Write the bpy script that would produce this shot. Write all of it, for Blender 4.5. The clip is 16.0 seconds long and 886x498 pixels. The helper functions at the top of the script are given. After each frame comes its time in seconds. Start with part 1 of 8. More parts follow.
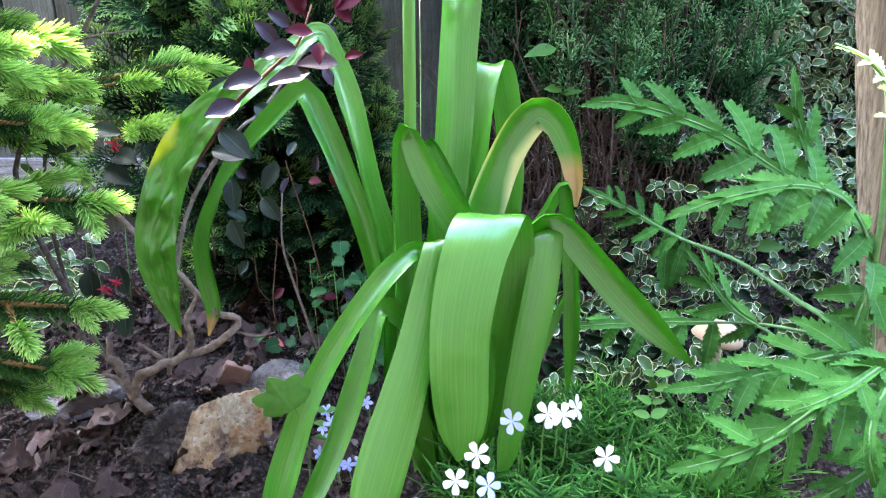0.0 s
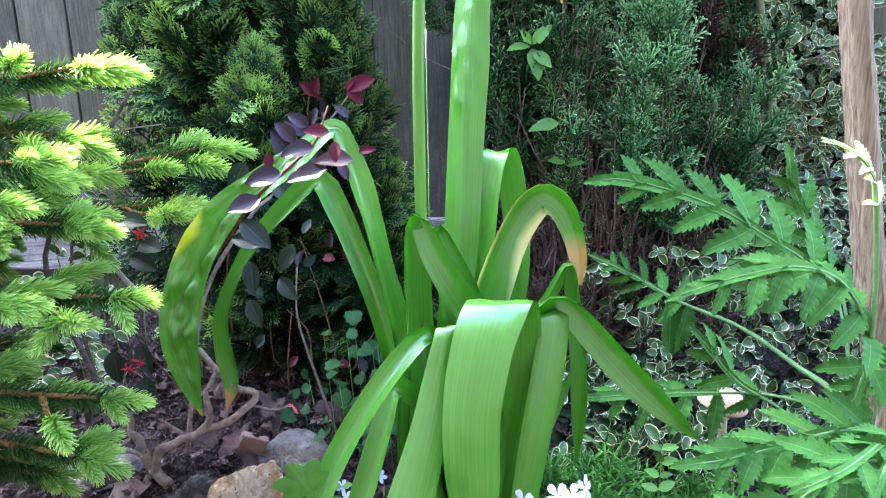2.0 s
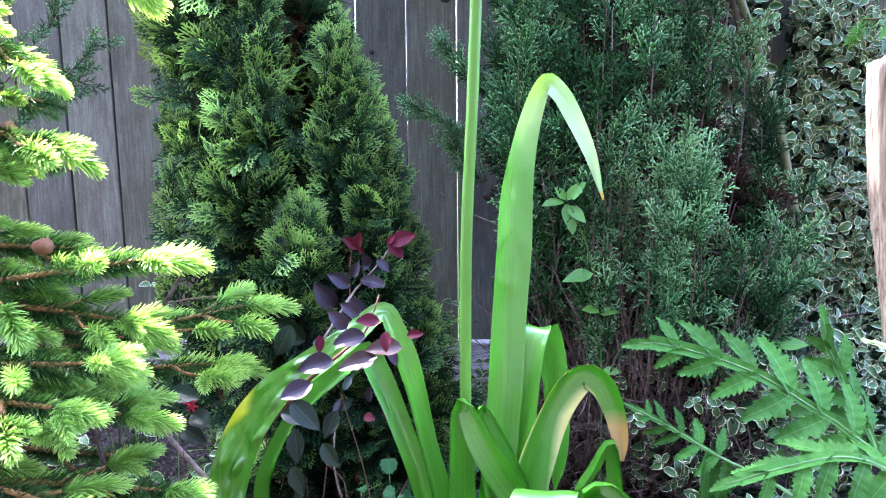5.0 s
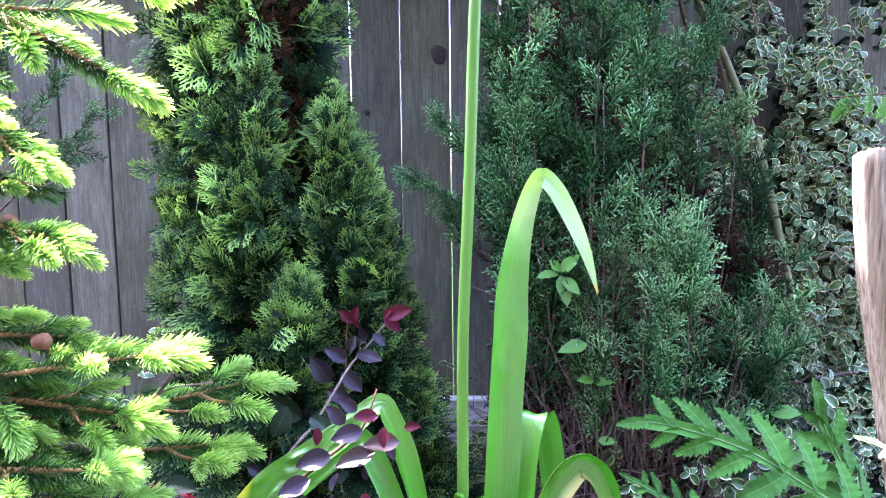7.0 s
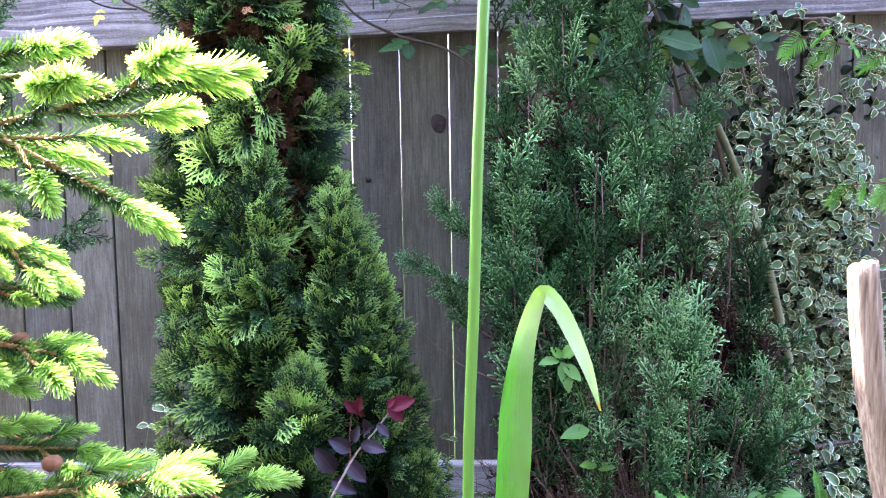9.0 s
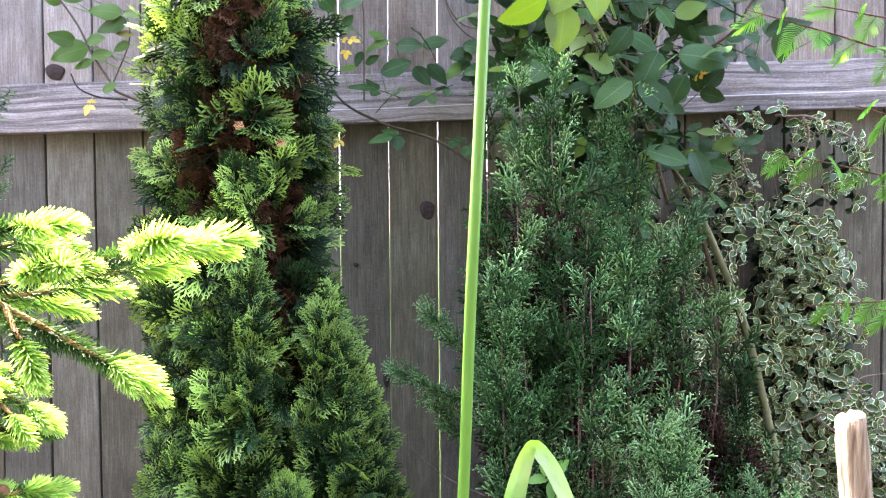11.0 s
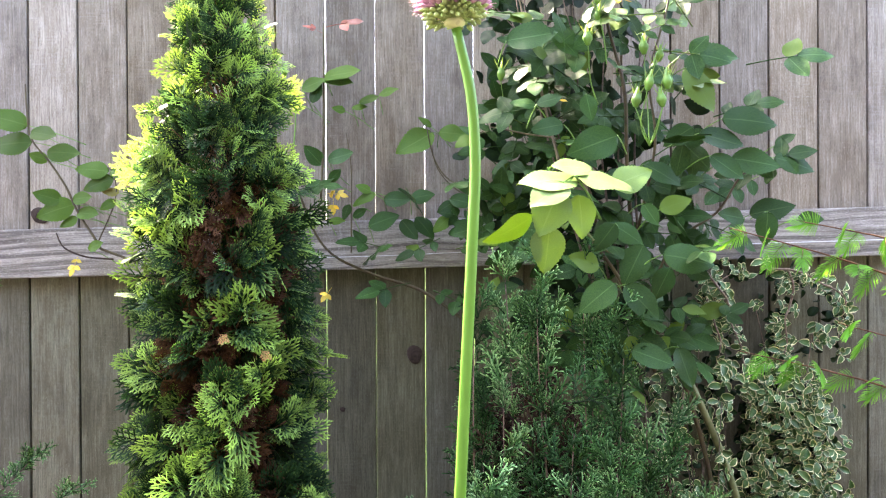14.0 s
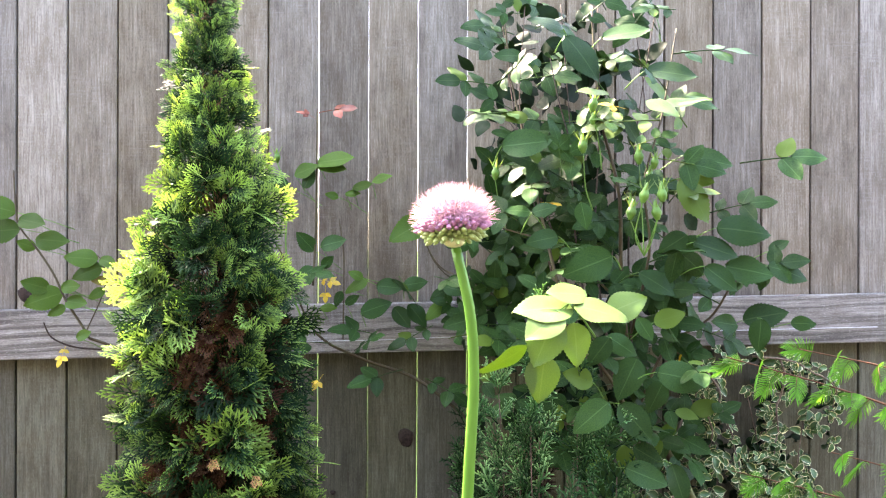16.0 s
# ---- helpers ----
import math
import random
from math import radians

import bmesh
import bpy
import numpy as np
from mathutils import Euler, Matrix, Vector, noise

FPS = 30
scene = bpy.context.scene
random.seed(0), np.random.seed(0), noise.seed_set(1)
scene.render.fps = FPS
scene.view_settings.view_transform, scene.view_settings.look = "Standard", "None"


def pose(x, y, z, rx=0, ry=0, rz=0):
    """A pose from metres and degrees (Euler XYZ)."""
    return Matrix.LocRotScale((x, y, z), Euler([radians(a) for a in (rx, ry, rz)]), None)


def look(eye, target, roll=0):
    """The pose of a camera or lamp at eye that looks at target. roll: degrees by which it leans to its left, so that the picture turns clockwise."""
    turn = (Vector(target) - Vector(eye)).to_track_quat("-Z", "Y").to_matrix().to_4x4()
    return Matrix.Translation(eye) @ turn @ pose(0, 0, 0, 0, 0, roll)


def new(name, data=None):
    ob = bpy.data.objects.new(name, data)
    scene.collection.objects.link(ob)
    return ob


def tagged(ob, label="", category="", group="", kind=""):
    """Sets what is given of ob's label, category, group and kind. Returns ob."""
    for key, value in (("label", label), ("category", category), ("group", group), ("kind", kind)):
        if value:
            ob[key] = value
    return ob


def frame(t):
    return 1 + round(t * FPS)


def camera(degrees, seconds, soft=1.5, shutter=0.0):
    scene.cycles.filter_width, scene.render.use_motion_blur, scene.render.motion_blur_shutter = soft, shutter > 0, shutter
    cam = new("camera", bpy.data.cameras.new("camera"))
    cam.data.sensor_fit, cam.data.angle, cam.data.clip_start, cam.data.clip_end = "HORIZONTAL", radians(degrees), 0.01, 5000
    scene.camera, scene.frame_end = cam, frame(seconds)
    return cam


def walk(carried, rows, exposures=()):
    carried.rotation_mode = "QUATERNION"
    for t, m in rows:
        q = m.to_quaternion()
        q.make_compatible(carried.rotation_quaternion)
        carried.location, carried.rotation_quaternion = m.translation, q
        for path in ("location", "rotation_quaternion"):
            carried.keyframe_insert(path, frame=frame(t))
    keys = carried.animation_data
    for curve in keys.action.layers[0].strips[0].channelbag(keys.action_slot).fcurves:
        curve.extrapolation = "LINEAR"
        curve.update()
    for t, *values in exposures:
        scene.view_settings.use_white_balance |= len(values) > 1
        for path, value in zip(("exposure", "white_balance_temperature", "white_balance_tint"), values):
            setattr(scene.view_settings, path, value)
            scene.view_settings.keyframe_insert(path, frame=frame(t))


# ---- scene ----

# the camera and its slow rise along the fence
cam = camera(64.1, 16.0, 1.2)
PATH = [
    (0, (0.02, 0.208, 0.628), (-0.001, 2.108, 0.004), -0.0),
    (0.5, (0.017, 0.205, 0.638), (-0.01, 2.112, 0.036), -0.2),
    (1, (0.019, 0.201, 0.653), (-0.017, 2.114, 0.073), -0.5),
    (1.5, (0.021, 0.195, 0.672), (-0.014, 2.117, 0.12), -0.7),
    (2, (0.017, 0.187, 0.689), (-0.024, 2.118, 0.171), -0.9),
    (2.5, (0.011, 0.182, 0.704), (-0.042, 2.122, 0.222), -0.7),
    (3, (0.006, 0.181, 0.724), (-0.06, 2.13, 0.281), -0.6),
    (3.5, (0.004, 0.184, 0.749), (-0.072, 2.142, 0.35), -0.7),
    (4, (-0.003, 0.188, 0.77), (-0.079, 2.152, 0.403), -0.8),
    (4.5, (-0.011, 0.186, 0.79), (-0.1, 2.157, 0.458), -0.6),
    (4.7, (-0.013, 0.185, 0.801), (-0.105, 2.158, 0.483), -0.6),
    (6.8, (-0.017, 0.185, 0.891), (-0.088, 2.171, 0.668), -0.6),
    (7, (-0.018, 0.184, 0.895), (-0.089, 2.172, 0.68), -0.7),
    (7.5, (-0.019, 0.179, 0.92), (-0.087, 2.169, 0.724), -0.9),
    (8, (-0.02, 0.177, 0.95), (-0.087, 2.168, 0.774), -0.9),
    (8.5, (-0.023, 0.17, 0.986), (-0.09, 2.163, 0.829), -1.0),
    (9, (-0.025, 0.176, 1.013), (-0.088, 2.169, 0.867), -1.0),
    (9.2, (-0.026, 0.174, 1.028), (-0.081, 2.169, 0.893), -1.1),
    (11.5, (-0.031, 0.185, 1.217), (-0.045, 2.185, 1.173), -0.3),
    (12, (-0.017, 0.178, 1.274), (-0.025, 2.178, 1.241), -0.3),
    (12.5, (-0.021, 0.185, 1.332), (-0.021, 2.185, 1.305), -0.3),
    (13, (-0.022, 0.187, 1.392), (-0.024, 2.187, 1.37), -0.2),
    (13.5, (-0.019, 0.183, 1.458), (-0.019, 2.183, 1.439), -0.2),
    (14, (-0.019, 0.192, 1.531), (-0.013, 2.192, 1.52), -0.3),
    (14.5, (-0.015, 0.195, 1.576), (0.001, 2.195, 1.579), -0.3),
    (15, (-0.023, 0.196, 1.63), (0.007, 2.196, 1.635), -0.3),
    (15.5, (-0.029, 0.196, 1.691), (0.002, 2.196, 1.695), -0.1),
    (16, (-0.028, 0.202, 1.754), (0.008, 2.202, 1.753), 0.2),
]
walk(cam, [(t, look(eye, target, roll)) for t, eye, target, roll in PATH], [(0.0, 4.47, 5900, 17), (4.5, 4.67, 5500, 29), (9.0, 4.67, 5850, 36), (12.5, 4.58, 7300, 23), (16.0, 4.19, 7450, 20)])

# ---- world, sun, exposure ----
SUN_DIR = Vector((-0.50, 0.56, 0.91)).normalized()      # towards the sun: beyond the fence, high, from the left
world = bpy.data.worlds.new("sky")
scene.world = world
world.use_nodes = True
wn = world.node_tree
sky = wn.nodes.new("ShaderNodeTexSky")
sky.sky_type = "NISHITA"
sky.sun_disc = False
sky.sun_elevation = math.asin(SUN_DIR.z)
sky.sun_rotation = math.atan2(SUN_DIR.x, SUN_DIR.y)
sky.air_density, sky.dust_density, sky.ozone_density = 1.0, 2.5, 1.0
wn.links.new(sky.outputs[0], wn.nodes["Background"].inputs[0])
wn.nodes["Background"].inputs[1].default_value = 0.15
sun_data = bpy.data.lights.new("sun", "SUN")
sun_data.energy, sun_data.angle, sun_data.color = 3.3, radians(0.6), (1.0, 0.94, 0.84)
sun = new("sun", sun_data)
sun.rotation_euler = SUN_DIR.to_track_quat("Z", "Y").to_euler()

# ---- materials ----
def shader(name, rough=0.6, spec=0.4):
    m = bpy.data.materials.new(name)
    m.use_nodes = True
    nt = m.node_tree
    b = nt.nodes["Principled BSDF"]
    b.inputs["Roughness"].default_value = rough
    b.inputs["Specular IOR Level"].default_value = spec
    return m, nt, b


def nd(nt, kind, **kw):
    n = nt.nodes.new("ShaderNode" + kind)
    for k, v in kw.items():
        n.inputs[k].default_value = v
    return n


def ramp(nt, fac, stops):
    n = nt.nodes.new("ShaderNodeValToRGB")
    el = n.color_ramp.elements
    while len(el) < len(stops):
        el.new(0.5)
    for e, (p, c) in zip(el, stops):
        e.position, e.color = p, (*c, 1)
    nt.links.new(fac, n.inputs[0])
    return n.outputs[0]


def mixc(nt, a, b, fac, blend="MIX"):
    n = nt.nodes.new("ShaderNodeMix")
    n.data_type, n.blend_type = "RGBA", blend
    for sock, v in ((n.inputs[0], fac), (n.inputs[6], a), (n.inputs[7], b)):
        if isinstance(v, bpy.types.NodeSocket):
            nt.links.new(v, sock)
        else:
            sock.default_value = v if isinstance(v, (int, float)) else (*v, 1)
    return n.outputs[2]


def math_(nt, op, a, b=0.0):
    n = nt.nodes.new("ShaderNodeMath")
    n.operation = op
    for sock, v in zip(n.inputs, (a, b)):
        if isinstance(v, bpy.types.NodeSocket):
            nt.links.new(v, sock)
        else:
            sock.default_value = v
    return n.outputs[0]


def noise_tex(nt, scale, detail=4.0, vec=None, stretch=None, rough=0.6):
    n = nd(nt, "TexNoise", Scale=scale, Detail=detail, Roughness=rough)
    if vec is None:
        vec = nt.nodes.new("ShaderNodeTexCoord").outputs["Object"]
    if stretch:
        mp = nt.nodes.new("ShaderNodeMapping")
        mp.inputs["Scale"].default_value = stretch
        nt.links.new(vec, mp.inputs[0])
        vec = mp.outputs[0]
    nt.links.new(vec, n.inputs["Vector"])
    return n.outputs[0]


def bump(nt, b, height, strength=0.4, dist=0.002):
    n = nd(nt, "Bump", Strength=strength, Distance=dist)
    nt.links.new(height, n.inputs["Height"])
    nt.links.new(n.outputs[0], b.inputs["Normal"])


def thin(nt, b, colour, amount):
    """Light that comes through a leaf, mixed with the leaf's surface."""
    tr = nt.nodes.new("ShaderNodeBsdfTranslucent")
    nt.links.new(colour, tr.inputs[0])
    mx = nt.nodes.new("ShaderNodeMixShader")
    mx.inputs[0].default_value = amount
    nt.links.new(b.outputs[0], mx.inputs[1])
    nt.links.new(tr.outputs[0], mx.inputs[2])
    nt.links.new(mx.outputs[0], nt.nodes["Material Output"].inputs[0])


def spray_material(name, inner, outer, tip, through_it=0.3, rough=0.5, gain=1.8, vary=0.5):
    """Sprays and needles: the map's x is chance, its y runs from the twig to the tip."""
    m, nt, b = shader(name, rough, 0.07)
    uv = nt.nodes.new("ShaderNodeUVMap")
    sep = nt.nodes.new("ShaderNodeSeparateXYZ")
    nt.links.new(uv.outputs[0], sep.inputs[0])
    # dark inner stops put the shade between sprays into the colour
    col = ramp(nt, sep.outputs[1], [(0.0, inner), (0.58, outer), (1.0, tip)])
    big = noise_tex(nt, 7.0, 3)
    tone = math_(nt, "MULTIPLY_ADD", sep.outputs[0], vary)
    tone.node.inputs[2].default_value = 1.0 - vary * 0.5
    tone = math_(nt, "MULTIPLY", tone, math_(nt, "ADD", big, 0.5))
    col = mixc(nt, col, col, 1.0, "MIX")
    sc = nt.nodes.new("ShaderNodeVectorMath")
    sc.operation = "SCALE"
    nt.links.new(col, sc.inputs[0])
    nt.links.new(tone, sc.inputs[3])
    nt.links.new(sc.outputs[0], b.inputs["Base Color"])
    g = nt.nodes.new("ShaderNodeVectorMath")
    g.operation = "MULTIPLY"
    g.inputs[1].default_value = (gain * 1.15, gain, gain * 0.5)
    nt.links.new(sc.outputs[0], g.inputs[0])
    thin(nt, b, g.outputs[0], through_it)
    return m


def plain(name, a, c, scale=30, rough=0.75, spec=0.15, bumps=0.4, dist=0.002, stretch=None, vary=0.3):
    """Two tones in grain, with a coarse stain and fine relief; each piece a little different."""
    m, nt, b = shader(name, rough, spec)
    fine = noise_tex(nt, scale, 6, stretch=stretch)
    col = ramp(nt, fine, [(0.3, a), (0.7, c)])
    coarse = noise_tex(nt, scale * 0.18, 3)
    col = mixc(nt, col, [v * 0.55 for v in a], math_(nt, "MULTIPLY", math_(nt, "GREATER_THAN", coarse, 0.58), 0.35))
    rnd = nt.nodes.new("ShaderNodeObjectInfo").outputs["Random"]
    hsv = nt.nodes.new("ShaderNodeHueSaturation")
    nt.links.new(col, hsv.inputs["Color"])
    nt.links.new(math_(nt, "ADD", math_(nt, "MULTIPLY", rnd, vary), 1 - vary / 2), hsv.inputs["Value"])
    nt.links.new(hsv.outputs[0], b.inputs["Base Color"])
    bump(nt, b, fine, bumps, dist)
    return m


def leaf_material(name, base, light, back, rim=None, through_it=0.25, rough=0.45, vein=0.35, spec=0.45, patch=None):
    """Broad leaves: the map's x runs across (0.5 is the midrib), y from stalk to tip."""
    m, nt, b = shader(name, rough, spec)
    uv = nt.nodes.new("ShaderNodeUVMap").outputs[0]
    sep = nt.nodes.new("ShaderNodeSeparateXYZ")
    nt.links.new(uv, sep.inputs[0])
    u = math_(nt, "ABSOLUTE", math_(nt, "SUBTRACT", sep.outputs[0], 0.5))
    mott = noise_tex(nt, 60, 4)
    col = ramp(nt, mott, [(0.3, base), (0.7, light)])
    info = nt.nodes.new("ShaderNodeObjectInfo").outputs["Random"]
    isl = nt.nodes.new("ShaderNodeNewGeometry").outputs["Random Per Island"]
    rnd = math_(nt, "FRACT", math_(nt, "ADD", info, isl))
    # side veins slant away from the midrib
    vv = math_(nt, "SINE", math_(nt, "MULTIPLY", math_(nt, "SUBTRACT", sep.outputs[1], math_(nt, "MULTIPLY", u, 0.7)), 52.0))
    vv = math_(nt, "MULTIPLY", math_(nt, "GREATER_THAN", vv, 0.86), vein * 0.5)
    col = mixc(nt, col, light, vv)
    mid = math_(nt, "MULTIPLY", math_(nt, "LESS_THAN", u, 0.022), vein)
    col = mixc(nt, col, back, mid)
    if rim:
        jag = noise_tex(nt, 150, 3)
        ends = math_(nt, "SQRT", math_(nt, "MULTIPLY", math_(nt, "MULTIPLY", sep.outputs[1], 4.0), math_(nt, "SUBTRACT", 1.0, sep.outputs[1])))
        near = math_(nt, "MULTIPLY", math_(nt, "SUBTRACT", 1.0, math_(nt, "MULTIPLY", u, 2.0)), ends)
        near = math_(nt, "ADD", near, math_(nt, "MULTIPLY", math_(nt, "SUBTRACT", jag, 0.5), 0.55))
        col = mixc(nt, col, rim, math_(nt, "LESS_THAN", near, 0.15))
    if patch:
        col = mixc(nt, col, patch, math_(nt, "MULTIPLY", math_(nt, "GREATER_THAN", rnd, 0.93), 0.8))
    hsv = nt.nodes.new("ShaderNodeHueSaturation")
    nt.links.new(col, hsv.inputs["Color"])
    nt.links.new(math_(nt, "ADD", math_(nt, "MULTIPLY", rnd, 0.6), 0.7), hsv.inputs["Value"])
    nt.links.new(hsv.outputs[0], b.inputs["Base Color"])
    bump(nt, b, mott, 0.25, 0.001)
    g = nt.nodes.new("ShaderNodeVectorMath")
    g.operation = "MULTIPLY"
    g.inputs[1].default_value = (2.2, 1.9, 0.9)
    nt.links.new(hsv.outputs[0], g.inputs[0])
    thin(nt, b, g.outputs[0], through_it)
    return m


def strap_material(name, spots=(), pucker=0.0):
    """Allium leaf: fine stripes along it, a waxy bloom; spots are (place along, width, colour, side)."""
    m, nt, b = shader(name, 0.38, 0.9)
    b.inputs["Coat Weight"].default_value = 0.9
    b.inputs["Coat Roughness"].default_value = 0.24
    uv = nt.nodes.new("ShaderNodeUVMap").outputs[0]
    sep = nt.nodes.new("ShaderNodeSeparateXYZ")
    nt.links.new(uv, sep.inputs[0])
    stripe = noise_tex(nt, 1.0, 3, uv, (70, 1.6, 1))
    rib = noise_tex(nt, 1.0, 2, uv, (13, 0.8, 1))
    broad = noise_tex(nt, 9.0, 3)
    col = ramp(nt, stripe, [(0.30, (0.070, 0.268, 0.018)), (0.70, (0.142, 0.392, 0.034))])
    col = mixc(nt, col, (0.092, 0.290, 0.018), math_(nt, "MULTIPLY", ramp(nt, rib, [(0.44, (0, 0, 0)), (0.62, (1, 1, 1))]), 0.45))
    col = mixc(nt, col, (0.092, 0.285, 0.032), math_(nt, "MULTIPLY", broad, 0.4))
    for at, wide, colour, edge in spots:
        d = math_(nt, "ABSOLUTE", math_(nt, "SUBTRACT", sep.outputs[1], at))
        d = math_(nt, "SUBTRACT", 1.0, math_(nt, "DIVIDE", d, wide))
        if edge is not None:
            de = math_(nt, "ABSOLUTE", math_(nt, "SUBTRACT", sep.outputs[0], edge))
            d = math_(nt, "SUBTRACT", d, math_(nt, "MULTIPLY", de, 3.0))
        d = math_(nt, "ADD", d, math_(nt, "MULTIPLY", math_(nt, "SUBTRACT", broad, 0.5), 0.6))
        d = math_(nt, "MULTIPLY", d, 2.2)
        d.node.use_clamp = True
        col = mixc(nt, col, colour, d)
    nt.links.new(col, b.inputs["Base Color"])
    rgh = math_(nt, "ADD", math_(nt, "MULTIPLY", broad, 0.22), 0.10)
    nt.links.new(rgh, b.inputs["Roughness"])
    dents = noise_tex(nt, 1.0, 1, uv, (2.5, 16, 1))
    if pucker:
        dents = math_(nt, "ADD", dents, math_(nt, "MULTIPLY", noise_tex(nt, 1.0, 1, uv, (6, 64, 1)), math_(nt, "MULTIPLY", ramp(nt, sep.outputs[1], [(0.50, (0, 0, 0)), (0.62, (1, 1, 1))]), pucker)))
    bump(nt, b, math_(nt, "ADD", math_(nt, "MULTIPLY", stripe, 0.12), math_(nt, "ADD", dents, math_(nt, "MULTIPLY", rib, 0.6))), 0.5, 0.004)
    g = nt.nodes.new("ShaderNodeVectorMath")
    g.operation = "MULTIPLY"
    g.inputs[1].default_value = (2.0, 2.0, 0.6)
    nt.links.new(col, g.inputs[0])
    thin(nt, b, g.outputs[0], 0.32)
    return m


def board_material(name, darker_below=1.56, streak=0.28, dark=(0.115, 0.096, 0.074)):
    m, nt, b = shader(name, 0.82, 0.2)
    co = nt.nodes.new("ShaderNodeTexCoord").outputs["Object"]
    rnd = nt.nodes.new("ShaderNodeObjectInfo").outputs["Random"]
    off = nt.nodes.new("ShaderNodeVectorMath")
    off.operation = "ADD"
    cmb = nt.nodes.new("ShaderNodeCombineXYZ")
    nt.links.new(math_(nt, "MULTIPLY", rnd, 37.0), cmb.inputs[0])
    nt.links.new(math_(nt, "MULTIPLY", rnd, 91.0), cmb.inputs[2])
    nt.links.new(co, off.inputs[0])
    nt.links.new(cmb.outputs[0], off.inputs[1])
    v = off.outputs[0]
    wander = nd(nt, "TexNoise", Scale=2.2, Detail=2.0)
    nt.links.new(v, wander.inputs["Vector"])
    bend = nt.nodes.new("ShaderNodeVectorMath")
    bend.operation = "MULTIPLY_ADD"
    bend.inputs[1].default_value = (0.022, 0.0, 0.0)
    nt.links.new(wander.outputs[1], bend.inputs[0])
    nt.links.new(v, bend.inputs[2])
    grain = noise_tex(nt, 1.0, 7, bend.outputs[0], (210, 210, 9), 0.78)
    fleck = noise_tex(nt, 1.0, 4, v, (420, 420, 130), 0.7)
    rings = noise_tex(nt, 1.0, 3, bend.outputs[0], (75, 75, 1.3), 0.6)
    blot = noise_tex(nt, 1.0, 6, v, (17, 17, 5.5), 0.72)
    saw = noise_tex(nt, 1.0, 4, v, (14, 14, 260), 0.6)
    where = noise_tex(nt, 1.0, 2, v, (6, 6, 4), 0.5)
    col = ramp(nt, grain, [(0.30, (0.080, 0.067, 0.052)), (0.48, (0.215, 0.190, 0.156)), (0.70, (0.380, 0.343, 0.290))])
    col = mixc(nt, col, dark, math_(nt, "MULTIPLY", ramp(nt, rings, [(0.48, (0, 0, 0)), (0.60, (1, 1, 1))]), streak))
    col = mixc(nt, col, (0.115, 0.093, 0.068), math_(nt, "MULTIPLY", ramp(nt, blot, [(0.40, (0, 0, 0)), (0.66, (1, 1, 1))]), 0.75))
    worn = math_(nt, "MULTIPLY", ramp(nt, where, [(0.42, (0, 0, 0)), (0.62, (1, 1, 1))]), 0.38)
    col = mixc(nt, col, (0.27, 0.255, 0.235), math_(nt, "MULTIPLY", ramp(nt, saw, [(0.5, (0, 0, 0)), (0.72, (1, 1, 1))]), worn))
    col = mixc(nt, col, (0.05, 0.042, 0.033), math_(nt, "MULTIPLY", ramp(nt, fleck, [(0.30, (1, 1, 1)), (0.46, (0, 0, 0))]), 0.55))
    col = mixc(nt, col, (0.50, 0.47, 0.42), math_(nt, "MULTIPLY", ramp(nt, fleck, [(0.56, (0, 0, 0)), (0.70, (1, 1, 1))]), 0.35))
    damp = noise_tex(nt, 1.0, 5, v, (5, 5, 2.6), 0.7)
    col = mixc(nt, col, (0.055, 0.046, 0.037), math_(nt, "MULTIPLY", ramp(nt, damp, [(0.52, (0, 0, 0)), (0.70, (1, 1, 1))]), 0.6))
    # young masks the part below the given height: multiplied darker, with a ragged edge
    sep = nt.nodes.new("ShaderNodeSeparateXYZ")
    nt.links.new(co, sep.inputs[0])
    young = math_(nt, "LESS_THAN", math_(nt, "ADD", sep.outputs[2], math_(nt, "MULTIPLY", blot, 0.10)), darker_below)
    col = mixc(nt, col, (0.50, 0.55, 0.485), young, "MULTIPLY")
    hsv = nt.nodes.new("ShaderNodeHueSaturation")
    nt.links.new(col, hsv.inputs["Color"])
    other = math_(nt, "FRACT", math_(nt, "MULTIPLY", rnd, 7.3))
    nt.links.new(math_(nt, "ADD", math_(nt, "MULTIPLY", other, 0.6), 0.95), hsv.inputs["Saturation"])
    nt.links.new(math_(nt, "ADD", math_(nt, "MULTIPLY", rnd, 0.66), 0.78), hsv.inputs["Value"])
    nt.links.new(hsv.outputs[0], b.inputs["Base Color"])
    bump(nt, b, math_(nt, "ADD", grain, math_(nt, "MULTIPLY", rings, 0.6)), 0.6, 0.0018)
    return m


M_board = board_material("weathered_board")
M_knot = plain("knot_wood", (0.018, 0.012, 0.010), (0.055, 0.038, 0.03), 160, 0.8)
M_wire = plain("wire", (0.55, 0.56, 0.57), (0.72, 0.73, 0.74), 90, 0.4, 0.5, 0.1)
# near-black inner colour paints the shade inside the column
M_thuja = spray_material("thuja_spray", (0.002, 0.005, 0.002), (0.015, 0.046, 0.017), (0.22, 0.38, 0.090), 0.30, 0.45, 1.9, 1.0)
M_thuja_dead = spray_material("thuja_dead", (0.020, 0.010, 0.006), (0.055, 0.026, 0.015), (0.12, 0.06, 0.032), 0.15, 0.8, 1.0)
M_thuja_tan = spray_material("thuja_tan", (0.3, 0.16, 0.06), (0.42, 0.22, 0.09), (0.5, 0.3, 0.13), 0.2, 0.8, 1.0)
# near-black base to pale tip: shade within the plumes painted as colour
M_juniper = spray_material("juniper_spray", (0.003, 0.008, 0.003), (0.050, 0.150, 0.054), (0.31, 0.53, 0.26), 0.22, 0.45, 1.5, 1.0)
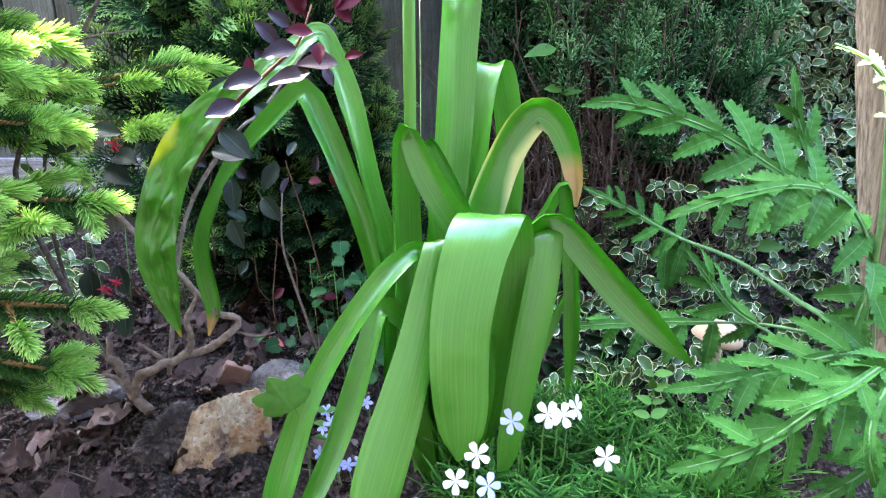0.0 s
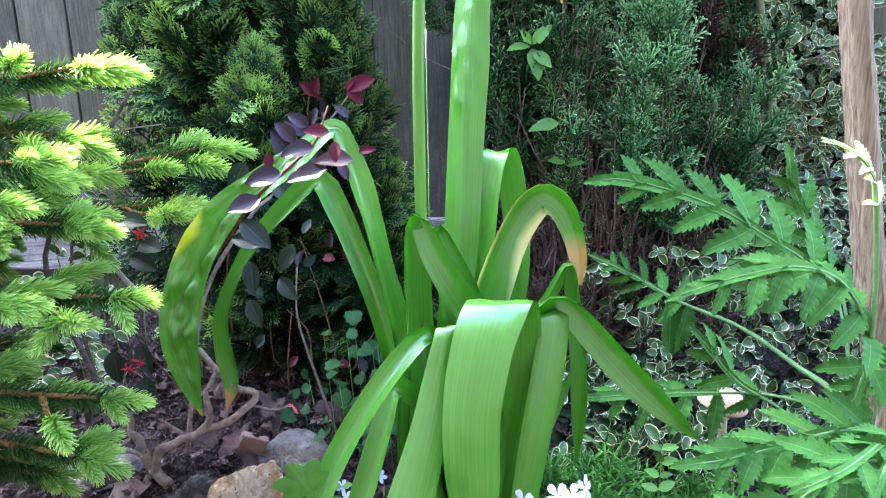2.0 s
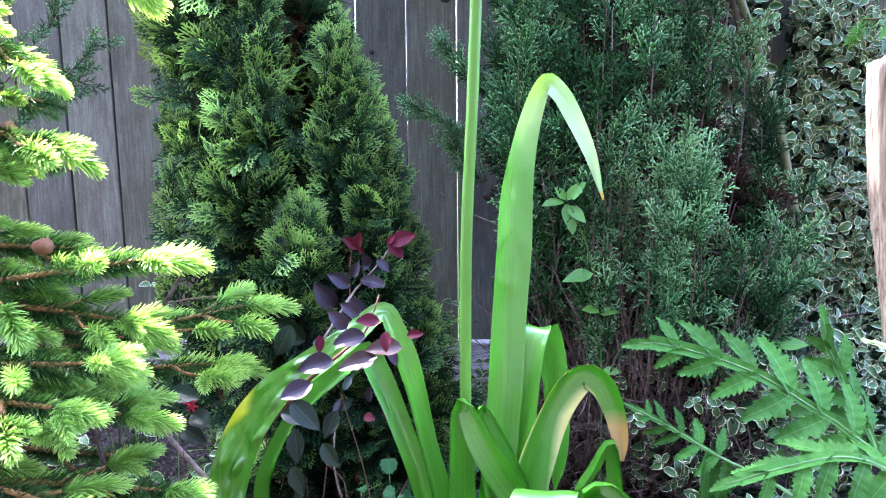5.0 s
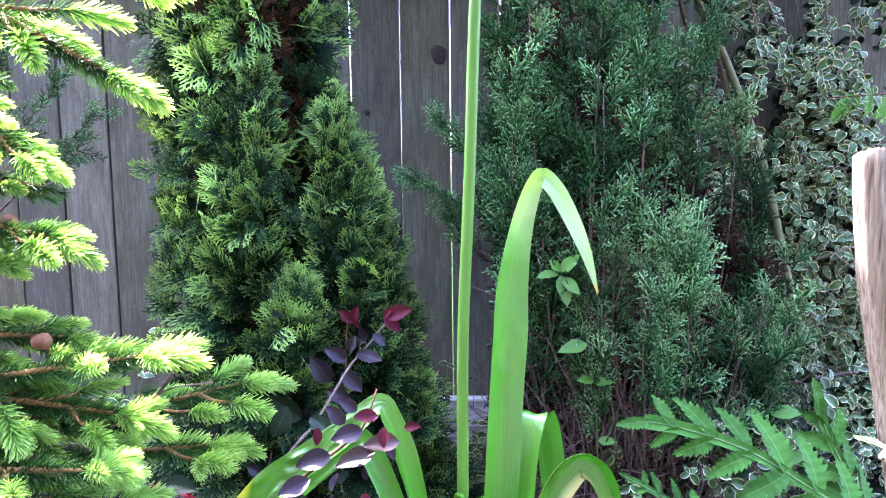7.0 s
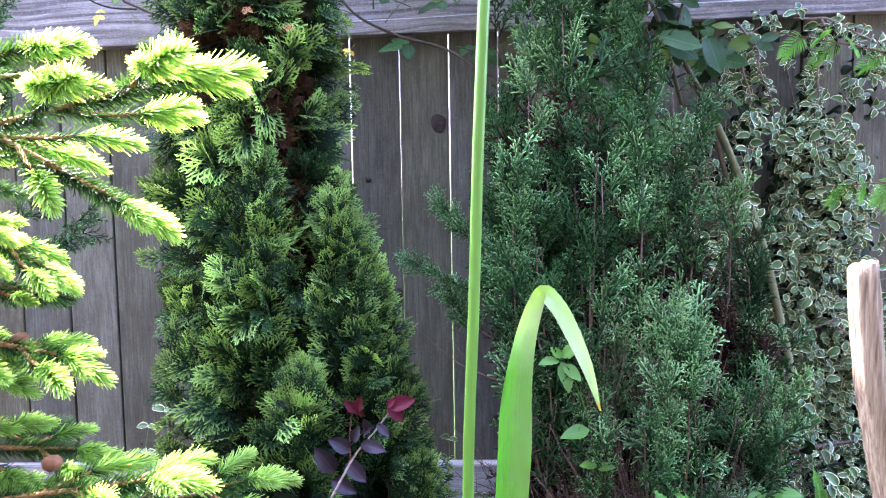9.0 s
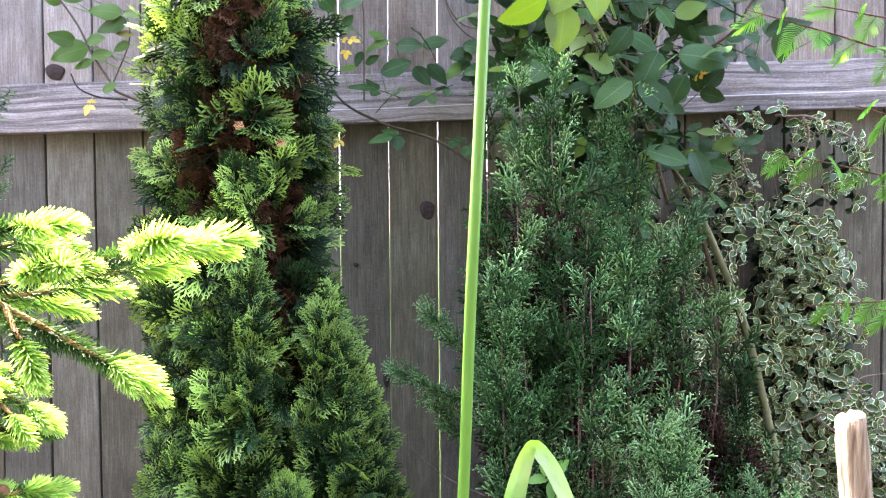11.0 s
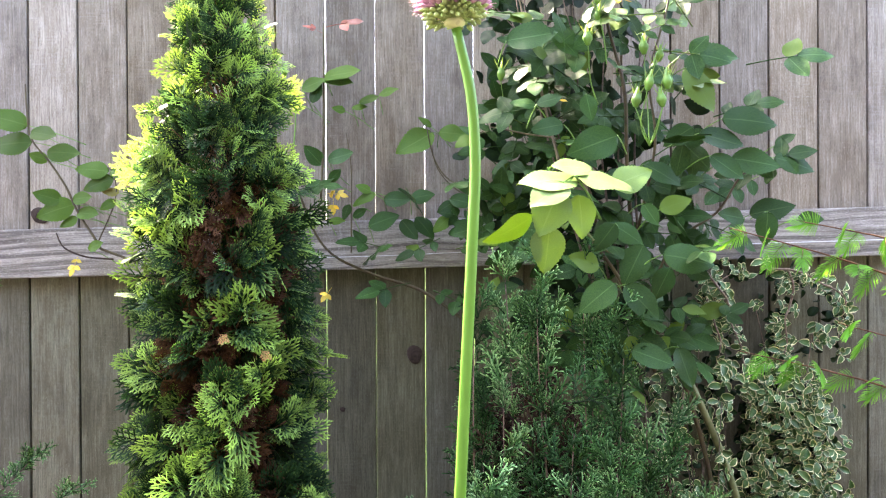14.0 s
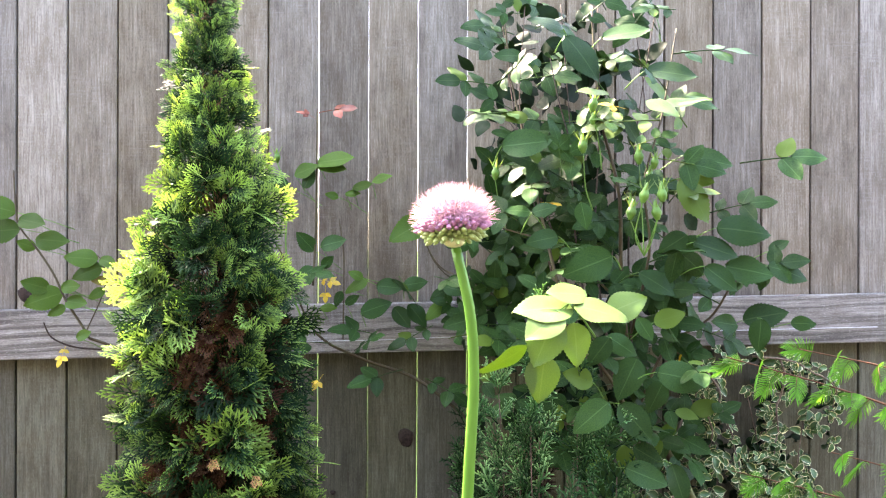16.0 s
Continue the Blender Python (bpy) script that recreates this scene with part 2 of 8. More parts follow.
# dead brown, taken darker to stand for shade inside the shrub
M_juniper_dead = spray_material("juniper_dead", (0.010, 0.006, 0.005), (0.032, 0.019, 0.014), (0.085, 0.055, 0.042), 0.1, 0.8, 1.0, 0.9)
M_spruce_old = spray_material("spruce_needle", (0.008, 0.022, 0.006), (0.026, 0.080, 0.016), (0.075, 0.18, 0.04), 0.2, 0.4)
M_spruce_new = spray_material("spruce_young_needle", (0.07, 0.18, 0.030), (0.21, 0.41, 0.085), (0.41, 0.59, 0.19), 0.36, 0.45, 1.7, 0.35)
M_hem = spray_material("feathery_needle", (0.07, 0.22, 0.03), (0.10, 0.31, 0.04), (0.15, 0.38, 0.06), 0.4, 0.5, 1.5, 0.35)
M_twig = plain("twig_bark", (0.05, 0.036, 0.029), (0.16, 0.122, 0.10), 140, 0.85, 0.1, 0.7, 0.002)
M_twig_grey = plain("grey_twig_bark", (0.060, 0.038, 0.031), (0.23, 0.158, 0.125), 140, 0.85, 0.1, 0.7, 0.002)
M_twig_pale = plain("pale_twig_bark", (0.12, 0.085, 0.062), (0.30, 0.225, 0.17), 120, 0.85, 0.2, 0.8, 0.003)
M_twig_red = plain("rusty_bark", (0.06, 0.03, 0.018), (0.17, 0.085, 0.048), 120, 0.85, 0.1, 0.7, 0.002)
M_spruce_bark = plain("spruce_bark", (0.22, 0.11, 0.035), (0.36, 0.2, 0.07), 150, 0.8, 0.2, 0.6)
M_cane = plain("green_cane", (0.09, 0.11, 0.04), (0.17, 0.17, 0.075), 60, 0.6, 0.35, 0.4)
M_rosecane = plain("rose_cane", (0.05, 0.032, 0.018), (0.085, 0.072, 0.028), 60, 0.6, 0.35, 0.4)
M_greenstem = plain("green_stem", (0.09, 0.2, 0.03), (0.14, 0.29, 0.05), 80, 0.5, 0.4, 0.2)
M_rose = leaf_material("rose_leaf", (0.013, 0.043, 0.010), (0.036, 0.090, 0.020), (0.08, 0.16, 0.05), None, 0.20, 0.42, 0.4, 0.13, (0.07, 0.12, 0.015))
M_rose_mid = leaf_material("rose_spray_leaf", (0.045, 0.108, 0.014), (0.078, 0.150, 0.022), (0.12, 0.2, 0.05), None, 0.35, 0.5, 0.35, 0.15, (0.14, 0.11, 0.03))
# paler copy of the rose leaf; puts sunlight into the colour
M_rose_light = leaf_material("rose_pale_leaf", (0.098, 0.178, 0.040), (0.140, 0.230, 0.056), (0.18, 0.27, 0.09), None, 0.30, 0.45, 0.35, 0.3)
M_rose_red = leaf_material("rose_red_leaf", (0.16, 0.035, 0.02), (0.24, 0.07, 0.035), (0.2, 0.1, 0.05), None, 0.3, 0.4)
M_rose_yellow = leaf_material("rose_yellow_leaf", (0.55, 0.42, 0.04), (0.65, 0.52, 0.07), (0.6, 0.5, 0.15), None, 0.3, 0.5)
M_euo = leaf_material("variegated_leaf", (0.028, 0.084, 0.022), (0.088, 0.180, 0.056), (0.13, 0.21, 0.09), (0.78, 0.77, 0.47), 0.12, 0.36, 0.25, 0.4)
# near-black leaf colour that stands in for shade between outer leaves
M_gap_dark = leaf_material("gap_dark_leaf", (0.006, 0.016, 0.006), (0.014, 0.034, 0.012), (0.02, 0.04, 0.016), None, 0.05, 0.5, 0.25, 0.1)
M_weed = leaf_material("weed_leaf", (0.09, 0.25, 0.04), (0.14, 0.33, 0.06), (0.2, 0.38, 0.1), None, 0.35, 0.5)
M_ivy = leaf_material("ground_leaf", (0.018, 0.070, 0.018), (0.034, 0.105, 0.028), (0.08, 0.18, 0.06), None, 0.2, 0.5, 0.35, 0.15)
M_loro = leaf_material("purple_leaf", (0.015, 0.008, 0.013), (0.034, 0.021, 0.032), (0.08, 0.05, 0.07), None, 0.08, 0.40, 0.5, 0.30)
M_loro_bronze = leaf_material("bronze_leaf", (0.030, 0.012, 0.008), (0.060, 0.026, 0.014), (0.10, 0.05, 0.03), None, 0.12, 0.35, 0.5, 0.4)
M_crimson = plain("crimson_petal", (0.36, 0.012, 0.035), (0.55, 0.03, 0.07), 80, 0.5, 0.2, 0.1, 0.0005)
M_loro_red = leaf_material("red_leaf", (0.07, 0.008, 0.014), (0.13, 0.014, 0.028), (0.2, 0.04, 0.06), None, 0.25, 0.5, 0.35, 0.15)
M_loro_green = leaf_material("bronze_green_leaf", (0.008, 0.019, 0.010), (0.020, 0.036, 0.019), (0.08, 0.1, 0.06), None, 0.10, 0.42, 0.5, 0.24)
M_poppy = leaf_material("poppy_leaf", (0.036, 0.138, 0.020), (0.078, 0.226, 0.038), (0.20, 0.36, 0.13), None, 0.30, 0.50, 0.45, 0.09)
M_poppy_stem = plain("poppy_stalk", (0.10, 0.22, 0.06), (0.16, 0.30, 0.10), 90, 0.6, 0.3, 0.3)
M_poppy_pale = leaf_material("poppy_young_leaf", (0.42, 0.52, 0.24), (0.55, 0.62, 0.36), (0.58, 0.63, 0.42), None, 0.25, 0.7, 0.3, 0.2)
# dark base colour paints the shaded gaps within the mat
M_phlox = spray_material("phlox_leaf", (0.014, 0.055, 0.010), (0.065, 0.21, 0.035), (0.20, 0.42, 0.09), 0.35, 0.5, 1.8, 0.5)
M_petal = plain("white_petal", (0.64, 0.62, 0.70), (0.74, 0.72, 0.78), 60, 0.6, 0.3, 0.1, 0.0005, None, 0.04)
M_petal_blue = plain("blue_petal", (0.36, 0.42, 0.72), (0.50, 0.54, 0.82), 60, 0.6, 0.3, 0.1, 0.0005)
M_petal_eye = plain("flower_eye", (0.55, 0.5, 0.3), (0.7, 0.6, 0.4), 200, 0.7)
M_red_petal = plain("fallen_petal", (0.5, 0.1, 0.09), (0.62, 0.17, 0.13), 80, 0.6)
M_dead = leaf_material("dead_leaf", (0.040, 0.024, 0.019), (0.120, 0.076, 0.060), (0.16, 0.11, 0.085), None, 0.1, 0.75, 0.4, 0.22, (0.19, 0.145, 0.12))
M_post = plain("stake_wood", (0.12, 0.078, 0.045), (0.56, 0.44, 0.285), 4.0, 0.85, 0.2, 1.0, 0.006, (60, 60, 3.2))
def rock_material(name, stops, stain):
    m, nt, b = shader(name, 0.85, 0.25)
    a = noise_tex(nt, 24, 8, None, None, 0.7)
    c = noise_tex(nt, 150, 6)
    col = ramp(nt, a, stops)
    patch = noise_tex(nt, 17, 6, None, (1, 1.4, 0.7), 0.65)
    col = mixc(nt, col, stain, math_(nt, "MULTIPLY", ramp(nt, patch, [(0.47, (0, 0, 0)), (0.57, (1, 1, 1))]), 0.7))
    col = mixc(nt, col, (0.03, 0.026, 0.022), math_(nt, "MULTIPLY", math_(nt, "LESS_THAN", c, 0.37), 0.7))
    nt.links.new(col, b.inputs["Base Color"])
    bump(nt, b, math_(nt, "ADD", a, math_(nt, "MULTIPLY", c, 0.5)), 1.0, 0.009)
    return m


M_rock = rock_material("tan_rock", [(0.34, (0.10, 0.065, 0.05)), (0.44, (0.30, 0.20, 0.13)), (0.54, (0.52, 0.38, 0.22)), (0.66, (0.72, 0.64, 0.50))], (0.36, 0.17, 0.050))
M_rock_grey = rock_material("grey_rock", [(0.32, (0.05, 0.044, 0.04)), (0.45, (0.17, 0.155, 0.14)), (0.6, (0.30, 0.275, 0.25)), (0.72, (0.46, 0.43, 0.39))], (0.16, 0.12, 0.085))
M_clod = rock_material("gritty_clod", [(0.34, (0.02, 0.016, 0.013)), (0.46, (0.06, 0.048, 0.040)), (0.58, (0.15, 0.125, 0.105)), (0.72, (0.34, 0.30, 0.26))], (0.045, 0.034, 0.027))
M_brick = plain("clay_shard", (0.26, 0.15, 0.12), (0.33, 0.21, 0.17), 60, 0.85)
M_cap = plain("mushroom_cap", (0.55, 0.37, 0.19), (0.72, 0.55, 0.34), 40, 0.6, 0.3, 0.3)
M_cone = plain("spruce_cone", (0.16, 0.07, 0.035), (0.24, 0.11, 0.06), 150, 0.7)
M_scape = plain("allium_stem", (0.075, 0.21, 0.018), (0.105, 0.27, 0.028), 1.0, 0.4, 0.5, 0.15, 0.001, (160, 160, 6), 0.02)
M_bud_green = plain("green_bud", (0.30, 0.40, 0.12), (0.42, 0.50, 0.20), 90, 0.5, 0.4, 0.1)
M_bud_pink = plain("pink_bud", (0.40, 0.17, 0.29), (0.58, 0.31, 0.44), 120, 0.5, 0.4, 0.1)
M_floret = leaf_material("pale_floret", (0.38, 0.21, 0.36), (0.54, 0.37, 0.50), (0.66, 0.54, 0.66), None, 0.14, 0.55, 0.1, 0.3)
M_spathe = plain("papery_spathe", (0.50, 0.50, 0.24), (0.62, 0.60, 0.34), 60, 0.6, 0.3, 0.3)
M_strap = strap_material("allium_leaf")
# first spot paints a patch of sun in yellow; second yellows the tip
M_strap_sun_patch = strap_material("allium_leaf_sun_patch", [(0.765, 0.045, (0.50, 0.56, 0.02), 1.0), (1.0, 0.012, (0.45, 0.40, 0.05), None)], 2.6)
M_strap_brown = strap_material("allium_leaf_scorched", [(0.68, 0.30, (0.66, 0.63, 0.30), -0.08), (0.68, 0.30, (0.66, 0.63, 0.30), 1.08), (0.97, 0.085, (0.50, 0.34, 0.16), None)])
# first spot paints the pale sheen at the hook; second browns the tip
M_strap_tip = strap_material("allium_leaf_tipped", [(0.88, 0.17, (0.36, 0.52, 0.28), None), (1.0, 0.012, (0.5, 0.36, 0.08), None)], 0.35)


def soil_material():
    m, nt, b = shader("garden_soil", 0.95, 0.06)
    a = noise_tex(nt, 16, 8)
    c = noise_tex(nt, 130, 6)
    far = noise_tex(nt, 0.25, 4)
    col = ramp(nt, c, [(0.3, (0.008, 0.006, 0.005)), (0.50, (0.036, 0.027, 0.022)), (0.60, (0.11, 0.085, 0.068)), (0.76, (0.26, 0.215, 0.18))])
    col = mixc(nt, col, (0.03, 0.023, 0.02), math_(nt, "MULTIPLY", a, 0.35))
    # past the beds and the fence the soil gives way to mown grass
    pos = nt.nodes.new("ShaderNodeTexCoord").outputs["Object"]
    sep = nt.nodes.new("ShaderNodeSeparateXYZ")
    nt.links.new(pos, sep.inputs[0])
    out = math_(nt, "ABSOLUTE", math_(nt, "SUBTRACT", sep.outputs[1], 0.9))
    out = math_(nt, "ADD", out, math_(nt, "MULTIPLY", far, 0.6))
    grass = ramp(nt, c, [(0.3, (0.035, 0.07, 0.015)), (0.7, (0.09, 0.16, 0.035))])
    col = mixc(nt, col, grass, math_(nt, "GREATER_THAN", out, 1.9))
    nt.links.new(col, b.inputs["Base Color"])
    bump(nt, b, math_(nt, "ADD", c, math_(nt, "MULTIPLY", a, 2.0)), 0.9, 0.012)
    return m


M_soil = soil_material()
M_sky_block = plain("sky_block_grey", (0.055, 0.056, 0.058), (0.085, 0.085, 0.086), 9, 0.85)

# ---- builders ----
rng = np.random.default_rng(7)
UP = np.array((0.0, 0.0, 1.0))


def unit(a):
    a = np.asarray(a, float)
    return a / np.maximum(np.linalg.norm(a, axis=-1, keepdims=True), 1e-9)


class Soup:
    """Gathers many small pieces of four-cornered faces into one mesh."""

    def __init__(self):
        self.v, self.q, self.uv, self.n = [], [], [], 0

    def add(self, v, q, uv):
        self.v.append(v), self.q.append(np.asarray(q) + self.n), self.uv.append(uv)
        self.n += len(v)

    def stamp(self, shape, at, along, face, size, chance=None, lift=None):
        """Copies of a shape: its y runs along, its z looks to face."""
        v, q, uv = shape
        at = np.atleast_2d(at)
        k = len(at)
        y = unit(np.broadcast_to(along, (k, 3)))
        x = unit(np.cross(y, np.broadcast_to(face, (k, 3)) + rng.normal(0, 1e-4, (k, 3))))
        z = np.cross(x, y)
        s = np.broadcast_to(size, (k,))[:, None, None]
        w = at[:, None] + s * (v[None, :, :1] * x[:, None] + v[None, :, 1:2] * y[:, None] + v[None, :, 2:] * z[:, None])
        big = np.broadcast_to(uv, (k, *uv.shape)).copy()
        if chance is not None:
            big[:, :, 0] = np.broadcast_to(chance, (k,))[:, None]
        if lift is not None:
            big[:, :, 1] = np.clip(big[:, :, 1] + np.broadcast_to(lift, (k,))[:, None], 0, 1)
        qq = (np.asarray(q)[None] + (np.arange(k) * len(v))[:, None, None]).reshape(-1, 4)
        self.add(w.reshape(-1, 3), qq, big.reshape(-1, 2))

    def arrays(self):
        return np.concatenate(self.v), np.concatenate(self.q), np.concatenate(self.uv)

    def mesh(self, name, material, smooth=True):
        return mesh_from(name, *self.arrays(), material, smooth)


def mesh_from(name, v, q, uv, material, smooth=True):
    me = bpy.data.meshes.new(name)
    q = np.asarray(q, np.int32)
    me.vertices.add(len(v))
    me.vertices.foreach_set("co", np.asarray(v, np.float32).ravel())
    me.loops.add(q.size)
    me.loops.foreach_set("vertex_index", q.ravel())
    me.polygons.add(len(q))
    me.polygons.foreach_set("loop_start", np.arange(len(q), dtype=np.int32) * 4)
    me.update(calc_edges=True)
    if uv is not None:
        layer = me.uv_layers.new(name="UVMap")
        layer.data.foreach_set("uv", np.asarray(uv, np.float32)[q.ravel()].ravel())
    if smooth:
        me.polygons.foreach_set("use_smooth", np.ones(len(q), bool))
        me.set_sharp_from_angle(angle=radians(100))
    me.materials.append(material)
    return me


def part(name, data, parent=None, label="", at=None):
    """A mesh, or a bmesh and its material, as one object under a thing."""
    ob = new(name, data)
    if parent is not None:
        ob.parent = parent
    if at is not None:
        ob.matrix_basis = at
    return tagged(ob, label)


def thing(name, label, category, group="", kind="", at=(0, 0, 0)):
    e = new(name)
    e.empty_display_size = 0.05
    e.location = at
    return tagged(e, label, category, group, kind)


def at_home(parent):
    """Parts given in world places, under a thing that stands elsewhere."""
    return Matrix.Translation(-parent.location)


def from_bm(bm, name, material, smooth=True):
    me = bpy.data.meshes.new(name)
    bm.to_mesh(me)
    bm.free()
    if smooth:
        me.polygons.foreach_set("use_smooth", np.ones(len(me.polygons), bool))
    me.materials.append(material)
    return me


def curve(pts, n):
    """A smooth line through the points (any number of columns)."""
    p = np.asarray(pts, float)
    if len(p) == 2:
        return p[0] + (p[1] - p[0]) * np.linspace(0, 1, n)[:, None]
    p = np.vstack([2 * p[0] - p[1], p, 2 * p[-1] - p[-2]])
    d = np.maximum(np.linalg.norm(np.diff(p[1:-1, :3], axis=0), axis=1), 1e-6)
    s = np.concatenate([[0], np.cumsum(d)])
    t = np.linspace(0, s[-1], n)
    i = np.clip(np.searchsorted(s, t, "right") - 1, 0, len(d) - 1)
    f = ((t - s[i]) / d[i])[:, None]
    a, b, c, e = p[i], p[i + 1], p[i + 2], p[i + 3]
    return 0.5 * (2 * b + (c - a) * f + (2 * a - 5 * b + 4 * c - e) * f ** 2 + (3 * b - a - 3 * c + e) * f ** 3)


def tube(pts, radii, n=None, sides=6, wobble=0.0):
    """A round stem of changing thickness along the points."""
    n = n or max(6, 4 * len(pts))
    c = curve(np.column_stack([np.asarray(pts, float), np.interp(np.linspace(0, 1, len(pts)), np.linspace(0, 1, len(radii)), radii)]), n)
    p, r = c[:, :3], np.abs(c[:, 3])
    if wobble:
        p = p + rng.normal(0, wobble, p.shape)
    t = unit(np.gradient(p, axis=0))
    ref = np.array((0.31, 0.87, 0.39))
    a = unit(np.cross(t, ref))
    b = np.cross(t, a)
    w = np.linspace(0, 2 * math.pi, sides, endpoint=False)
    ring = p[:, None] + r[:, None, None] * (np.cos(w)[None, :, None] * a[:, None] + np.sin(w)[None, :, None] * b[:, None])
    v = ring.reshape(-1, 3)
    i = np.arange(n - 1)[:, None] * sides
    j = np.arange(sides)[None, :]
    k = (j + 1) % sides
    q = np.stack([i + j, i + k, i + sides + k, i + sides + j], -1).reshape(-1, 4)
    m = len(v)
    v = np.vstack([v, p[:1], p[-1:]])
    uv = np.column_stack([np.tile(w / 6.3, n), np.repeat(np.linspace(0, 1, n), sides)])
    uv = np.vstack([uv, uv[:1], uv[-1:]])
    # end caps as pairs of sides
    e0 = [[m, (x + 2) % sides, x + 1, x] for x in range(0, sides - 1, 2)]
    o = (n - 1) * sides
    e1 = [[m + 1, o + x, o + x + 1, o + (x + 2) % sides] for x in range(0, sides - 1, 2)]
    return v, np.vstack([q, np.array(e0 + e1, int).reshape(-1, 4)]), uv


def stem(name, pts, radii, material, parent, label="", **kw):
    return part(name, mesh_from(name, *tube(pts, radii, **kw), material), parent, label, at_home(parent))


def box_bm(x0, y0, z0, x1, y1, z1, edge=0.003):
    bm = bmesh.new()
    bmesh.ops.create_cube(bm, size=1, matrix=Matrix.LocRotScale(((x0 + x1) / 2, (y0 + y1) / 2, (z0 + z1) / 2), None, (x1 - x0, y1 - y0, z1 - z0)))
    if edge:
        bmesh.ops.bevel(bm, geom=bm.edges[:], offset=edge, segments=2, affect="EDGES", profile=0.6)
    return bm


def strip(p0, p1, w0, w1, face=(0, 0, 1), ridge=0.35, y0=0.0, y1=1.0):
    """A thin folded blade from p0 to p1, two faces wide."""
    p0, p1, face = (np.asarray(a, float) for a in (p0, p1, face))
    t = unit(p1 - p0)
    s = unit(np.cross(t, face))
    nrm = np.cross(s, t)
    v = [p0 - s * w0 / 2, p0 + nrm * w0 * ridge, p0 + s * w0 / 2, p1 - s * w1 / 2, p1 + nrm * w1 * ridge, p1 + s * w1 / 2]
    return np.array(v), np.array([[0, 1, 4, 3], [1, 2, 5, 4]]), np.array([[0.5, y0]] * 3 + [[0.5, y1]] * 3)


def joined(pieces):
    s = Soup()
    for v, q, uv in pieces:
        s.add(v, q, uv)
    return s.arrays()


def ribbon(pts, n=44, m=9, sides=None, turn=None, fold=0.25, thick=0.0014, waves=0.0, seed=0, bumps=0.0):
    """A strap leaf along (x, y, z, width). sides: directions across it; turn: degrees by which its face turns from the viewer's side."""
    c = curve(pts, n)
    p, w = c[:, :3], np.maximum(c[:, 3], 0.0015)
    t = unit(np.gradient(p, axis=0))
    k = np.linspace(0, 1, n)
    if sides is not None:
        h = np.column_stack([np.interp(k, np.linspace(0, 1, len(sides)), [s[i] for s in sides]) for i in range(3)])
    else:
        img = unit(np.column_stack([t[:, 2], np.zeros(n), -t[:, 0]]))
        a = np.radians(np.interp(k, np.linspace(0, 1, len(turn)), turn))
        h = img * np.cos(a)[:, None] + np.array((0, 1.0, 0)) * np.sin(a)[:, None]
        w = w / np.clip(np.abs(np.cos(a)), 0.55, 1)
    s = unit(h - (h * t).sum(1, keepdims=True) * t)
    nr = np.cross(s, t)
    u = np.linspace(-1, 1, m)
    r = np.random.default_rng(seed)
    ph = r.uniform(0, 6, 4)
    edge = waves * np.sin(k[:, None] * 31 + ph[0] + u[None] * 2) * np.abs(u)[None] ** 2 + waves * 0.7 * np.sin(k[:, None] * 17 + ph[1]) * u[None]
    if bumps:
        for _ in range(70):
            a0, u0 = r.uniform(0.58, 0.96), r.uniform(-0.8, 0.8)
            edge = edge + bumps * r.uniform(0.4, 1) * np.exp(-((k[:, None] - a0) / 0.010) ** 2 - ((u[None] - u0) / 0.20) ** 2)
    mid = p[:, None] + s[:, None] * (w[:, None] / 2 * u[None])[..., None]
    off = fold * w[:, None] / 2 * (np.abs(u)[None] ** 1.45 - 0.5) + edge * (w[:, None] / 0.05)
    top = mid + nr[:, None] * off[..., None]
    low = top - nr[:, None] * (thick * (1 - 0.85 * u ** 4))[None, :, None]
    ring = np.concatenate([top, low[:, -2:0:-1]], 1)
    c_ = ring.shape[1]
    v = ring.reshape(-1, 3)
    i = np.arange(n - 1)[:, None] * c_
    j = np.arange(c_)[None]
    j2 = (j + 1) % c_
    q = np.stack([i + j, i + j2, i + c_ + j2, i + c_ + j], -1).reshape(-1, 4)
    uu = np.concatenate([(u + 1) / 2, ((u + 1) / 2)[-2:0:-1]])
    uv = np.column_stack([np.tile(uu, n), np.repeat(k, c_)])
    return v, q, uv


